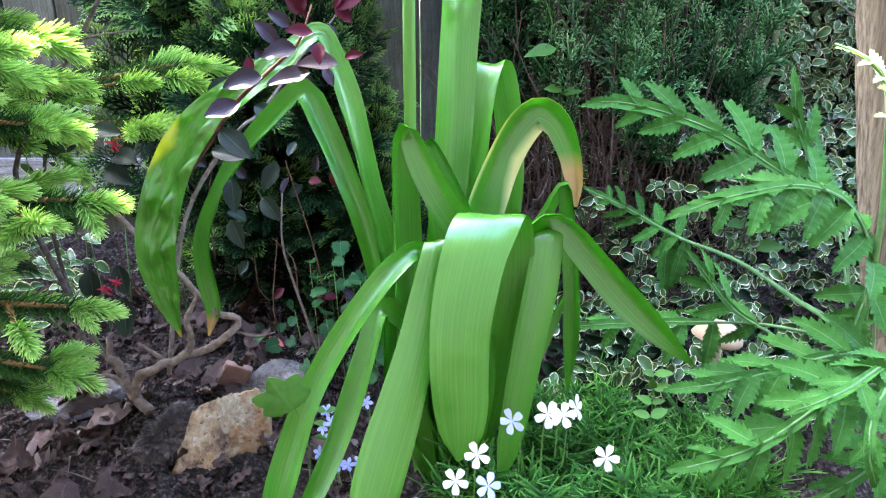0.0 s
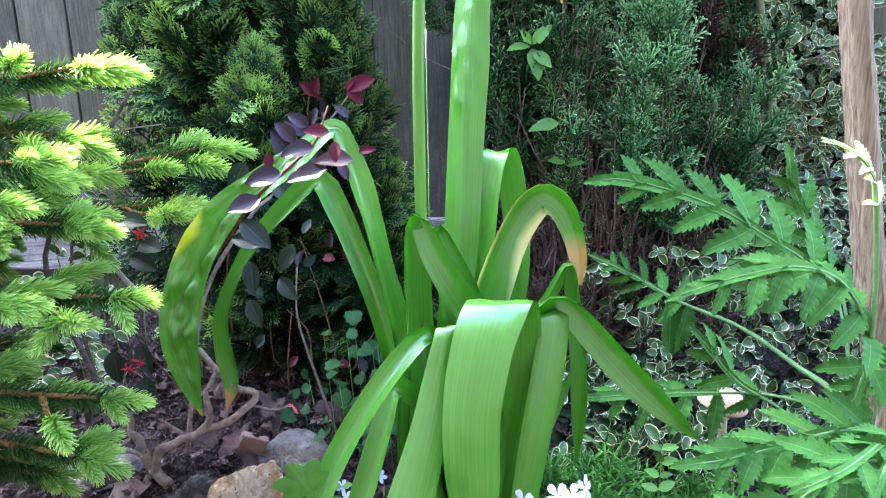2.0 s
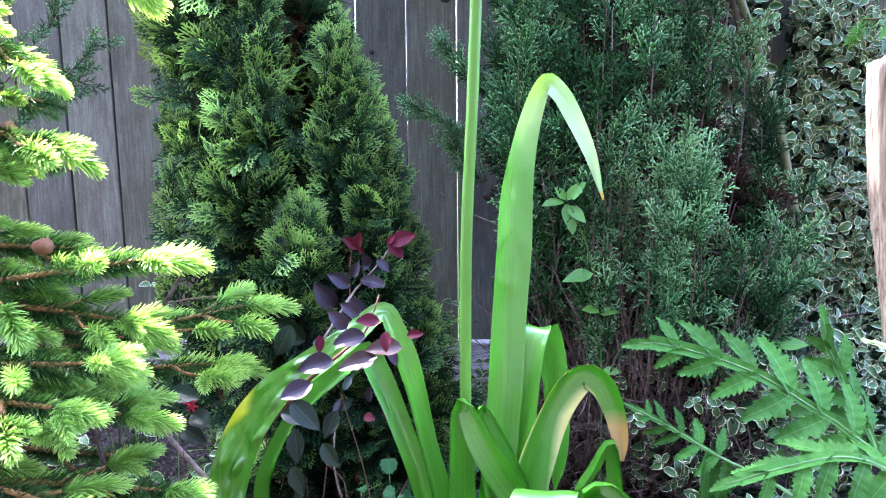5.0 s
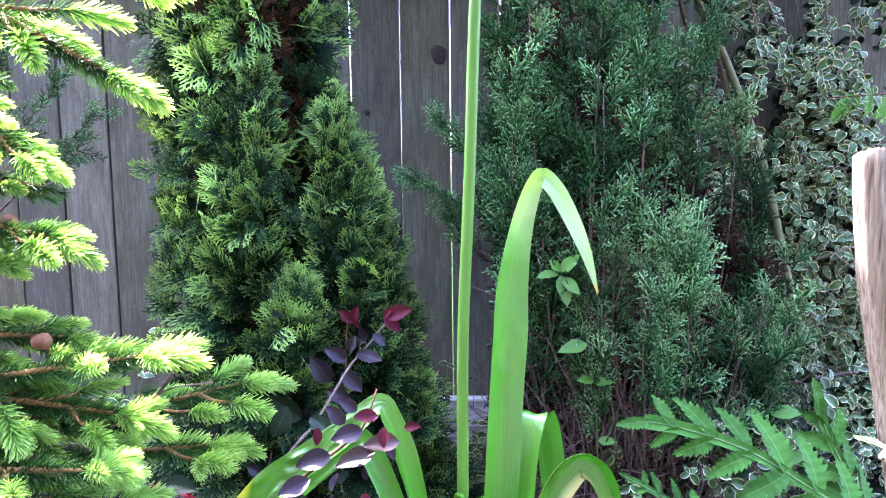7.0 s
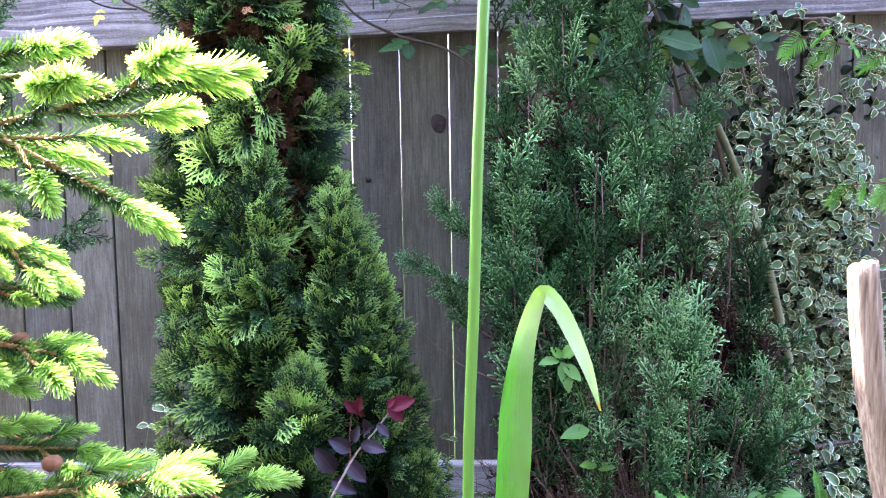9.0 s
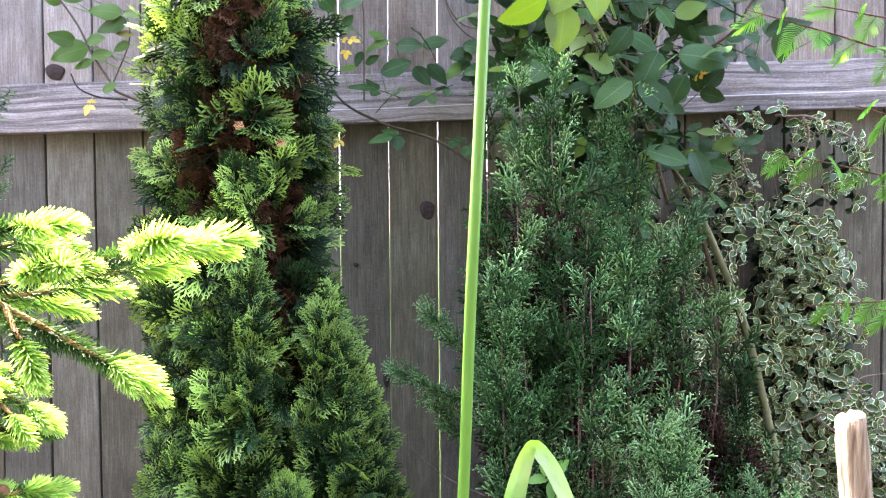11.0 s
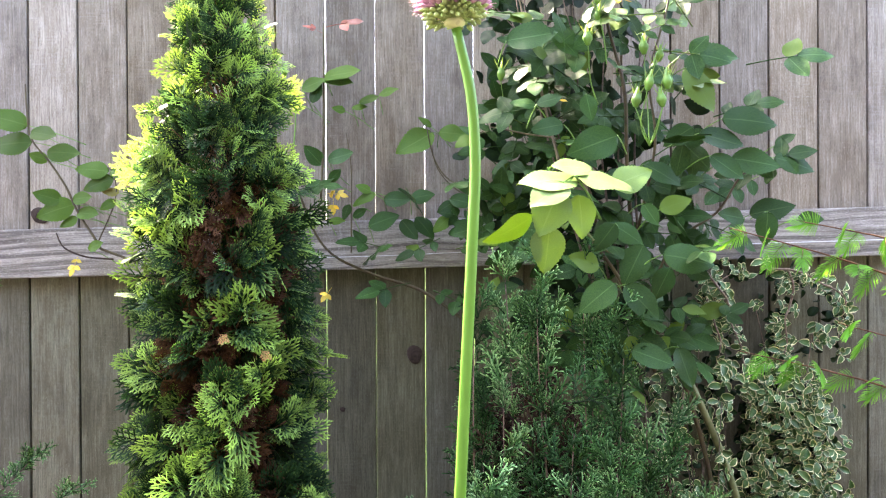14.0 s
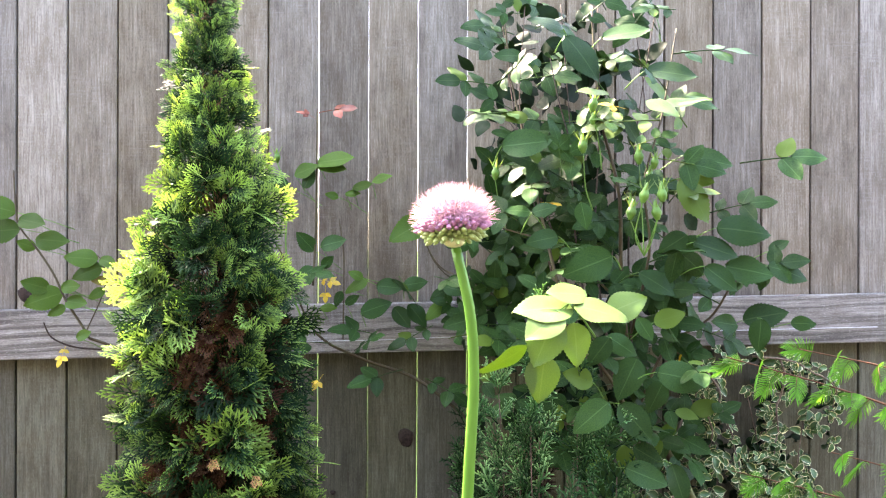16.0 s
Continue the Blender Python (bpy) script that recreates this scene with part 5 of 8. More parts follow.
    # short sprigs that bend outwards, each with crossed pairs of leaves and a small one at its end
    for p in pts:
        big = rng.uniform(0.021, 0.035) * (1.0 if p[2] > 0.4 else 0.9)
        axis = unit((rng.normal(0, 0.7), -rng.uniform(0.1, 0.6), rng.normal(-0.25, 0.7)))
        turn = unit(np.cross(axis, (rng.normal(0, 0.5), 0.2, 1)))
        base = np.array(p) + (0, 0.012, 0)
        for k, (step, scale) in enumerate(((0.0, 1.0), (0.016, 0.85), (0.028, 0.5))):
            across = turn if k % 2 == 0 else unit(np.cross(axis, turn))
            for sg in (-1, 1):
                if k < 2 or sg > 0:
                    face = unit((rng.normal(0, 0.32), -1.0, 0.55 + rng.normal(0, 0.32)) + 0.25 * axis)
                    along = across * sg + axis * rng.uniform(0.2, 0.6) + rng.normal(0, 0.15, 3)
                    along = unit(along - face * np.dot(along, face) * 0.8)
                    spots.append((base + axis * step, along, face, big * scale * rng.uniform(0.85, 1.1)))
    order = rng.permutation(len(spots))
    data = leaf_data("leaf", EUO, M_euo)
    pieces("leaf", data, plant, [spots[i] for i in order[:300]])
    for i in order[300:]:
        at, along, face, size = spots[i]
        rest.stamp(EUO[i % 4], at, along, face, size)
    # dark leaf layer set behind the curtain to stand for shaded gaps
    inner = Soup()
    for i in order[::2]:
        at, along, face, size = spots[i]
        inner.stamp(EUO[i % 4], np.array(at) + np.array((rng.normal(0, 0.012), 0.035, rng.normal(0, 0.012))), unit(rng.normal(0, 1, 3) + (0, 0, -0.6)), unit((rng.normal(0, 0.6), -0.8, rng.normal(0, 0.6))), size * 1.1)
    tagged(part("inner_leaves", inner.mesh("inner_leaves", M_gap_dark), plant, "dark plain leaves within, in place of gap shade", at_home(plant)), kind="stuff")
    tagged(part("leaves", rest.mesh("leaves", M_euo), plant, "small green leaves with cream margins", at_home(plant)), kind="stuff")

    low = thing("variegated_ground_cover", "low variegated euonymus sprigs at the foot of the fence", "ground cover", at=(-0.1, 1.9, 0.06))
    spots, wood = [], Soup()
    stalks = [((-0.10, 1.85, 0.06), (-0.07, 1.82, 0.44)), ((-0.20, 1.80, 0.06), (-0.17, 1.75, 0.33)), ((-0.05, 1.75, 0.06), (0.0, 1.7, 0.30)), ((0.03, 1.85, 0.06), (0.06, 1.8, 0.38)), ((-0.12, 1.72, 0.05), (-0.13, 1.66, 0.27)),
              ((-0.56, 1.25, 0.3), (-0.545, 1.2, 0.555)), ((-0.60, 1.25, 0.3), (-0.50, 1.2, 0.53)), ((-0.62, 1.3, 0.25), (-0.62, 1.25, 0.5)), ((-0.66, 1.6, 0.05), (-0.72, 1.75, 0.62)), ((-0.8, 1.7, 0.05), (-0.76, 1.75, 0.50))]
    for _ in range(34):
        x, y = rng.uniform(-0.32, 0.2), rng.uniform(1.55, 1.95)
        stalks.append(((x, y, 0.05), (x + rng.normal(0, 0.04), y - 0.05, rng.uniform(0.12, 0.3))))
    for _ in range(16):
        x, y = rng.uniform(-0.75, -0.4), rng.uniform(1.25, 1.75)
        stalks.append(((x, y, 0.05), (x + rng.normal(0, 0.04), y - 0.05, rng.uniform(0.14, 0.4))))
    for a, b in stalks:
        a, b = np.array(a), np.array(b)
        wood.add(*tube([a, (a + b) / 2 + rng.normal(0, 0.01, 3), b], [0.0016, 0.0008], 6, 4))
        for f in np.linspace(0.45, 1, 5):
            for sg in (-1, 1):
                spots.append((a + (b - a) * f, unit((sg, rng.normal(-0.4, 0.5), rng.normal(0.25, 0.3))), unit((0, -0.7, 0.8)), rng.uniform(0.018, 0.028)))
    pieces("leaf", data, low, spots[:300])
    more = Soup()
    for i, (at, along, face, size) in enumerate(spots[300:]):
        more.stamp(EUO[i % 4], at, along, face, size)
    tagged(part("leaves", more.mesh("leaves", M_euo), low, at=at_home(low)), kind="stuff")
    tagged(part("stem_tangle", wood.mesh("stem_tangle", M_greenstem), low, at=at_home(low)), kind="stuff")


build_euonymus()

LEAFLET = [blade(1, 0.68, 29, 0.42, 1, 0.08, 0.06, d, 0.010, seed=3 + i, curl=c) for i, (d, c) in enumerate(((0.10, 0.0), (0.20, -0.06), (0.0, 0.05)))]


def rose_leaf(seed, five=True):
    """A compound leaf, 1 long: stalk and five toothed leaflets."""
    r = np.random.default_rng(seed)
    out = [tube([(0, 0, 0), (0, 0.3, 0.01), (0, 0.62, 0)], [0.010, 0.007], 5, 4)]
    sz = (0.40, 0.36, 0.29) if five else (0.46, 0.42, 0.0)
    out.append(placed(LEAFLET[seed % 3], (0, 0.60, 0), (r.normal(0, 0.1), 1, -0.12), (0, 0.1, 1), sz[0]))
    for y, s in ((0.50, sz[1]), (0.17, sz[2])):
        if s:
            for g in (-1, 1):
                out.append(placed(LEAFLET[(seed + g) % 3], (0, y, 0), (g, r.uniform(0.35, 0.6), r.normal(-0.08, 0.1)), (g * -0.1, 0, 1), s * r.uniform(0.88, 1.05)))
    return joined(out)


def rose_bud(plant, at, lean=(0, 0, 1), size=0.03):
    v, q, uv = tube([(0, 0, 0), (0, 0, 0.35), (0, 0, 0.6), (0, 0, 1.0)], [0.10, 0.24, 0.15, 0.01], 12, 8)
    d = unit(lean)
    bud = part("bud", mesh_from("bud", *placed((v[:, [0, 2, 1]], q, uv), at, d, (0, -1, 0.3), size), M_greenstem), plant, "green rosebud with long sepals", at_home(plant))
    for i in range(4):
        a = i * 1.57
        e = np.array(at) + d * size * 0.4
        w = unit(d * 1.0 + np.array((math.cos(a), math.sin(a), 0)) * 0.55)
        v, q, uv = strip(e, e + w * size * 0.85, size * 0.10, size * 0.01, (0, -1, 0.2))
        part("sepal", mesh_from("sepal", v, q, uv, M_rose_light), bud, at=None)


ROSE = {k: leaf_data("leaf", [rose_leaf(s, s not in (2, 4)) for s in range(5)], m) for k, m in (("dark", M_rose), ("light", M_rose_light), ("red", M_rose_red), ("yellow", M_rose_yellow))}


ROSE_SUNLIT = mesh_from("leaf", *blade(1, 0.80, 29, 0.42, 1, 0.05, 0.20, 0.16, 0.010, seed=8, curl=-0.10), M_rose_light)


def build_rose():
    plant = thing("climbing_rose", "climbing rose with toothed dark-green leaves and green buds along the fence", "rose", at=(0.75, 2.0, 0.06))
    canes = [
        ([(0.66, 1.97, 0.42), (0.76, 1.975, 0.44), (0.807, 2.0, 0.547), (0.79, 2.02, 0.676), (0.736, 2.03, 0.908), (0.632, 2.0, 1.145), (0.535, 1.96, 1.30)], (0.0085, 0.010, 0.009), M_cane, False),
        ([(0.535, 1.96, 1.30), (0.470, 1.90, 1.414), (0.43, 1.85, 1.564), (0.41, 1.82, 1.721), (0.399, 1.80, 1.886), (0.355, 1.80, 2.066), (0.341, 1.82, 2.30)], (0.006, 0.003), M_rosecane, True),
        ([(0.72, 2.0, 0.06), (0.73, 2.03, 0.5), (0.68, 2.03, 0.92), (0.58, 1.98, 1.22), (0.496, 1.90, 1.33)], (0.007, 0.006), M_rosecane, False),
        ([(0.496, 1.90, 1.223), (0.403, 1.80, 1.423), (0.279, 1.75, 1.603), (0.225, 1.80, 1.822), (0.194, 1.85, 2.002), (0.167, 1.90, 2.152), (0.147, 1.90, 2.32)], (0.005, 0.0022), M_rosecane, True),
        ([(0.455, 1.85, 1.366), (0.506, 1.80, 1.526), (0.602, 1.78, 1.602), (0.662, 1.77, 1.69), (0.759, 1.76, 1.701)], (0.004, 0.0018), M_rosecane, True),
        ([(0.435, 1.82, 1.564), (0.454, 1.75, 1.751), (0.439, 1.74, 1.899), (0.481, 1.75, 2.05), (0.523, 1.78, 2.25)], (0.0035, 0.0018), M_rosecane, True),
        ([(0.383, 1.82, 1.656), (0.276, 1.80, 1.758), (0.179, 1.85, 1.791), (0.09, 1.90, 1.818)], (0.003, 0.0015), M_rosecane, True),
        ([(0.30, 1.95, 1.13), (0.167, 2.02, 1.229), (0.067, 2.06, 1.312), (-0.068, 2.10, 1.406), (-0.221, 2.12, 1.459), (-0.34, 2.10, 1.537), (-0.418, 2.08, 1.733), (-0.456, 2.08, 1.793)], (0.006, 0.0045, 0.002), M_rosecane, False),
        ([(-0.362, 2.08, 1.555), (-0.391, 2.08, 1.636), (-0.410, 2.08, 1.761), (-0.405, 2.08, 1.894), (-0.433, 2.08, 1.980)], (0.003, 0.0016), M_greenstem, False),
        ([(-0.338, 2.08, 1.655), (-0.331, 2.08, 1.808), (-0.329, 2.08, 1.971), (-0.328, 2.08, 2.124)], (0.0036, 0.0026), M_rosecane, False),
        ([(-0.258, 2.08, 1.512), (-0.257, 2.08, 1.732), (-0.270, 2.08, 1.832)], (0.0024, 0.0014), M_rosecane, False),
        ([(0.063, 2.08, 1.655), (0.006, 2.08, 1.693), (-0.033, 2.08, 1.751), (-0.047, 2.08, 1.846)], (0.002, 0.0012), M_rosecane, False),
        ([(0.16, 1.98, 1.66), (0.095, 2.0, 1.673), (0.009, 2.05, 1.699), (-0.035, 2.05, 1.758), (-0.056, 2.02, 1.843)], (0.003, 0.0014), M_rosecane, False),
        ([(-0.887, 2.00, 1.526), (-0.901, 2.00, 1.552), (-0.944, 2.00, 1.619), (-0.975, 2.00, 1.686), (-1.015, 2.00, 1.747), (-1.060, 2.00, 1.805), (-1.071, 2.00, 1.860), (-1.076, 2.00, 1.947)], (0.0035, 0.0018), M_rosecane, False),
        ([(-0.894, 2.00, 1.541), (-0.849, 2.00, 1.649), (-0.852, 2.00, 1.714), (-0.869, 2.00, 1.736)], (0.002, 0.001), M_rosecane, False),
        ([(-0.64, 2.08, 1.42), (-0.887, 2.00, 1.526)], (0.004, 0.0035), M_rosecane, False),
        ([(0.43, 1.85, 1.50), (0.33, 1.70, 1.52), (0.25, 1.56, 1.57), (0.21, 1.47, 1.60)], (0.0035, 0.002), M_cane, False),
    ]
    spots = {"dark": [], "light": [], "red": [], "yellow": []}
    for pts, radii, mat, leafy in canes:
        n = 6 * len(pts)
        stem("cane", pts, radii, mat, plant, n=n, sides=6)
        line = curve(pts, 60)
        t = unit(np.gradient(line, axis=0))
        ln = np.linalg.norm(np.diff(line, axis=0), axis=1).sum()
        if leafy:
            for i, d in enumerate(np.arange(0.02, ln, 0.080)):
                j = min(59, int(59 * d / ln))
                a = i * 2.4 + rng.normal(0, 0.4)
                o = unit(np.array((math.cos(a), -0.35 + 0.55 * math.sin(a), rng.uniform(-0.5, 0.5))))
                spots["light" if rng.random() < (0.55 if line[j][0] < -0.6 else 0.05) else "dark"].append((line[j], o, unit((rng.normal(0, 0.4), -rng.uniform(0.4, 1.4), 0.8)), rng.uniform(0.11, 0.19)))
    # the thick of the bush
    for k in range(80):
        z = rng.uniform(1.22, 2.05)
        x = np.interp(z, (1.2, 1.4, 1.7, 2.1), (0.46, 0.40, 0.40, 0.36)) + rng.normal(0, 1) * np.interp(z, (1.2, 1.5, 1.8, 2.1), (0.07, 0.14, 0.13, 0.10))
        p = (x, rng.uniform(1.62, 1.98) if k < 10 else rng.uniform(1.82, 2.08), z)
        a = rng.uniform(0, 6.3)
        spots["light" if rng.random() < 0.03 else "dark"].append((p, unit((math.cos(a), -0.5 + 0.5 * math.sin(a), rng.normal(0.0, 0.4))), unit((rng.normal(0, 0.5), -1.1, 0.7)), rng.uniform(0.10, 0.20)))
    for _ in range(50):
        p = (rng.uniform(0.12, 0.56), rng.uniform(1.80, 2.08), rng.uniform(1.72, 2.38))
        a = rng.uniform(0, 6.3)
        spots["dark"].append((p, unit((math.cos(a), -0.5 + 0.5 * math.sin(a), rng.normal(0.0, 0.4))), unit((rng.normal(0, 0.5), -1.1, 0.7)), rng.uniform(0.08, 0.17)))
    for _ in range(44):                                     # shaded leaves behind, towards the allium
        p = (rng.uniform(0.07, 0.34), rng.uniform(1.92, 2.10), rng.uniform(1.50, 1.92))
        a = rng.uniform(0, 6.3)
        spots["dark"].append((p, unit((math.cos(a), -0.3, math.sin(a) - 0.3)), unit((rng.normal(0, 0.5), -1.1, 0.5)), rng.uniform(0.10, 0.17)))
    for x in (0.14, 0.20, 0.29, 0.38, 0.46, 0.54):
        stem("cane", [(0.40 + 0.3 * (x - 0.35), 1.88, 1.45), (0.5 * x + 0.18, 1.9, 1.75), (x + rng.normal(0, 0.03), 1.92, 2.05), (x + rng.normal(0.0, 0.05), 1.95, 2.36)], [0.0035, 0.002, 0.0012], M_twig, plant, n=16, sides=5)
    for p, d, s in (((0.16, 2.08, 1.66), (0.6, -0.3, -0.3), 0.12), ((0.10, 2.05, 1.60), (0.4, -0.5, -0.5), 0.12), ((-0.02, 2.08, 1.55), (-0.8, -0.3, -0.4), 0.11), ((-0.16, 2.1, 1.52), (-0.7, -0.3, 0.2), 0.11),
                    ((-0.10, 2.1, 1.43), (-0.9, -0.4, -0.2), 0.12), ((-0.04, 2.08, 1.41), (0.7, -0.4, -0.3), 0.12), ((-0.30, 2.1, 1.5), (-0.6, -0.5, 0.1), 0.11), ((-0.36, 2.09, 1.58), (-0.6, -0.4, -0.3), 0.10), ((-0.40, 2.08, 1.68), (0.8, -0.4, 0.1), 0.11),
                    ((-0.23, 2.1, 1.48), (0.5, -0.5, 0.4), 0.10), ((0.02, 2.05, 1.52), (0.8, -0.4, 0.2), 0.12), ((-0.06, 2.07, 1.60), (-0.3, -0.5, 0.5), 0.10), ((0.24, 1.95, 1.42), (-0.6, -0.5, -0.3), 0.13), ((0.20, 1.92, 1.53), (-0.7, -0.5, 0.1), 0.13)):
        spots["dark"].append((p, d, unit((0, -0.7, 0.9)), s * 1.25))
    # broad leaflets, each by its stalk end: x, y, z, the way its tip points, length
    front = ((0.324, 1.56, 1.741, 200, 0.108), (0.323, 1.58, 1.455, 215, 0.093), (0.343, 1.58, 1.452, -50, 0.093), (0.422, 1.60, 1.510, -8, 0.103), (0.336, 1.62, 1.324, -100, 0.074), (0.359, 1.60, 1.321, -20, 0.088), (0.460, 1.62, 1.322, -75, 0.083),
             (0.301, 1.62, 1.485, 160, 0.071), (0.402, 1.66, 1.530, -120, 0.098), (0.396, 1.64, 1.614, -60, 0.054), (0.435, 1.66, 1.602, 20, 0.067), (0.339, 1.64, 1.574, 230, 0.072), (0.457, 1.66, 1.482, 240, 0.073), (0.343, 1.68, 1.572, -30, 0.074))
    side = ((0.540, 1.72, 1.770, -20, 0.096), (0.557, 1.70, 1.719, -40, 0.083), (0.589, 1.72, 1.801, -4, 0.115), (0.617, 1.74, 1.718, -10, 0.103), (0.711, 1.74, 1.719, -15, 0.090), (0.733, 1.78, 1.751, 30, 0.048), (0.707, 1.76, 1.602, -100, 0.076),
            (0.674, 1.78, 1.595, 15, 0.099), (0.655, 1.76, 1.586, 170, 0.068), (0.793, 1.80, 1.587, 0, 0.056), (0.503, 1.70, 1.906, -55, 0.111), (0.534, 1.74, 1.787, 210, 0.077), (0.547, 1.78, 1.756, -90, 0.080), (0.421, 1.72, 1.704, -30, 0.089))
    upper = ((0.237, 1.66, 1.780, 190, 0.071), (0.187, 1.70, 1.830, 20, 0.055), (0.188, 1.72, 1.833, 170, 0.056), (0.296, 1.72, 1.855, -80, 0.061), (0.126, 1.74, 1.977, 5, 0.111), (0.229, 1.76, 2.002, -40, 0.081), (0.437, 1.72, 2.142, -12, 0.107),
             (0.344, 1.74, 2.217, 5, 0.106), (0.264, 1.76, 2.241, 160, 0.081), (0.260, 1.72, 2.213, -50, 0.121), (0.522, 1.74, 2.084, -10, 0.080), (0.480, 1.72, 1.903, 200, 0.076), (0.180, 1.80, 2.190, 180, 0.067), (0.542, 1.78, 1.966, -15, 0.106))
    broad = leaf_data("leaf", LEAFLET, M_rose)
    along_fence = ((-1.069, 2.00, 1.841, 163, 0.103), (-1.058, 2.00, 1.799, -177, 0.109), (-1.063, 2.00, 1.825, -11, 0.079), (-1.022, 2.00, 1.773, 0, 0.087), (-1.019, 2.00, 1.751, 158, 0.050), (-0.864, 2.00, 1.723, 171, 0.082), (-0.852, 2.00, 1.706, -161, 0.079), (-0.861, 2.00, 1.726, -19, 0.051), (-0.838, 2.00, 1.668, 167, 0.044), (-0.951, 2.00, 1.640, -163, 0.099), (-0.944, 2.00, 1.605, -157, 0.049), (-0.947, 2.00, 1.619, -6, 0.065), (-0.984, 2.00, 1.649, 163, 0.070), (-0.958, 2.00, 1.653, 4, 0.058), (-0.919, 2.00, 1.526, 20, 0.048), (-0.847, 2.00, 1.649, -149, 0.045))
    rail_dark = ((-0.319, 2.08, 1.759, 14, 0.075), (-0.334, 2.08, 1.746, 132, 0.069), (-0.400, 2.08, 1.912, 159, 0.079), (-0.362, 2.08, 1.912, 64, 0.058), (-0.334, 2.08, 1.703, -148, 0.058), (-0.315, 2.08, 1.703, 43, 0.046), (-0.171, 2.08, 1.655, -4, 0.075), (-0.100, 2.08, 1.655, 13, 0.066), (-0.212, 2.08, 1.582, 23, 0.087), (-0.124, 2.08, 1.599, -51, 0.071), (-0.085, 2.08, 1.607, -49, 0.077), (-0.262, 2.08, 1.641, -115, 0.044), (0.015, 2.08, 1.645, -151, 0.050), (0.006, 2.08, 1.655, -14, 0.070), (0.121, 2.08, 1.700, 40, 0.082), (0.128, 2.08, 1.652, 8, 0.106), (0.053, 2.08, 1.597, -110, 0.059), (-0.253, 2.08, 1.607, 34, 0.043))
    rail_light = ((-0.388, 2.08, 1.947, 23, 0.070), (-0.329, 2.08, 1.980, 6, 0.106), (-0.329, 2.08, 1.975, -11, 0.085), (-0.037, 2.08, 1.832, -149, 0.118), (-0.042, 2.08, 1.846, 146, 0.043), (-0.271, 2.08, 1.889, 167, 0.037), (-0.254, 2.08, 1.898, 9, 0.042), (-0.235, 2.08, 1.912, 12, 0.059), (-0.183, 2.08, 1.931, 19, 0.057), (-0.023, 2.08, 1.832, -6, 0.080), (-0.193, 2.08, 1.672, -156, 0.068), (0.006, 2.08, 1.607, -141, 0.061), (-0.320, 2.08, 1.596, 8, 0.048), (-0.205, 2.08, 1.674, 151, 0.043))
    spray = leaf_data("leaf", LEAFLET, M_rose_mid)
    for rows, flat, kind in ((front, 0.55, broad), (side, 0.9, broad), (upper, 0.8, broad), (along_fence, 0.5, spray), (rail_dark, 0.6, broad), (rail_light, 0.8, spray)):
        for x, y, z, a, size in rows:
            d = (math.cos(radians(a)), -0.25, math.sin(radians(a)))
            part("leaf", kind[int(rng.integers(0, 3))], plant, at=at_home(plant) @ pose_of((x, y, z), d, unit((rng.normal(0, 0.25), -1.0, flat * rng.uniform(0.3, 1.3))), size))
            back = np.array((x, y, z)) + np.array((-d[0] * 0.03 + 0.3 * (0.40 - x) * 0.2, 0.06, -d[2] * 0.02 - 0.035))
            stem("leaf_stalk", [(x, y, z), (np.array((x, y, z)) + back) / 2 + np.array((0, 0, 0.004)), back], [0.0011, 0.0014], M_greenstem, plant, sides=4, n=6)
    # near-black leaves deep in the bush, put there in place of shade
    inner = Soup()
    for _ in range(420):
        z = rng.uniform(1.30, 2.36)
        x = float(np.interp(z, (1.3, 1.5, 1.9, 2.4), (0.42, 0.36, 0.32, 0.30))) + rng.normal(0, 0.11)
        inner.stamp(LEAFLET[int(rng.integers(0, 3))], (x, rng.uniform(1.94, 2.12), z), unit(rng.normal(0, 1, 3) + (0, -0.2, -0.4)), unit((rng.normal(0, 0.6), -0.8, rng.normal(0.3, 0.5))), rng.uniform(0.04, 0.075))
    tagged(part("inner_leaves", inner.mesh("inner_leaves", M_gap_dark), plant, "dark leaves deep in the bush, in place of shade", at_home(plant)), kind="stuff")
    # leaves that catch the sun; part of it is put into their pale colour
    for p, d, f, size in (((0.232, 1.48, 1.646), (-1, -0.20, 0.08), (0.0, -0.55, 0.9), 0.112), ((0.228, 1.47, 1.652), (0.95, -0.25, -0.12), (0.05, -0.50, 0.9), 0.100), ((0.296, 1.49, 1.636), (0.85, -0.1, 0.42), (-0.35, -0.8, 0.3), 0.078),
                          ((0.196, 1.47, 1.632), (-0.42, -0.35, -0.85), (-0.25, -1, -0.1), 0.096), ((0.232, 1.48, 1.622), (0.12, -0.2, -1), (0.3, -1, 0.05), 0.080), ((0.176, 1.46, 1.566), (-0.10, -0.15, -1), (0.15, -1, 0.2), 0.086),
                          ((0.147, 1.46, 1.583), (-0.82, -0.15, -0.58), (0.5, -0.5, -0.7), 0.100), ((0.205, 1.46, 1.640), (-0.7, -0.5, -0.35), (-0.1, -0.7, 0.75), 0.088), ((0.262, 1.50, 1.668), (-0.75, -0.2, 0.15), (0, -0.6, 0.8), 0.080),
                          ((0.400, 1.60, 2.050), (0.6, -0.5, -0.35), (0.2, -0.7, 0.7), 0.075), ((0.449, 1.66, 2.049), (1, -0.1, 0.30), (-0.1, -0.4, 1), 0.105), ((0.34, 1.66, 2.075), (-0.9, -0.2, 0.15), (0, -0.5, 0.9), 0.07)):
        part("leaf", ROSE_SUNLIT, plant, "broad rose leaf, sunlit tone put into its colour", at_home(plant) @ pose_of(p, d, f, size))
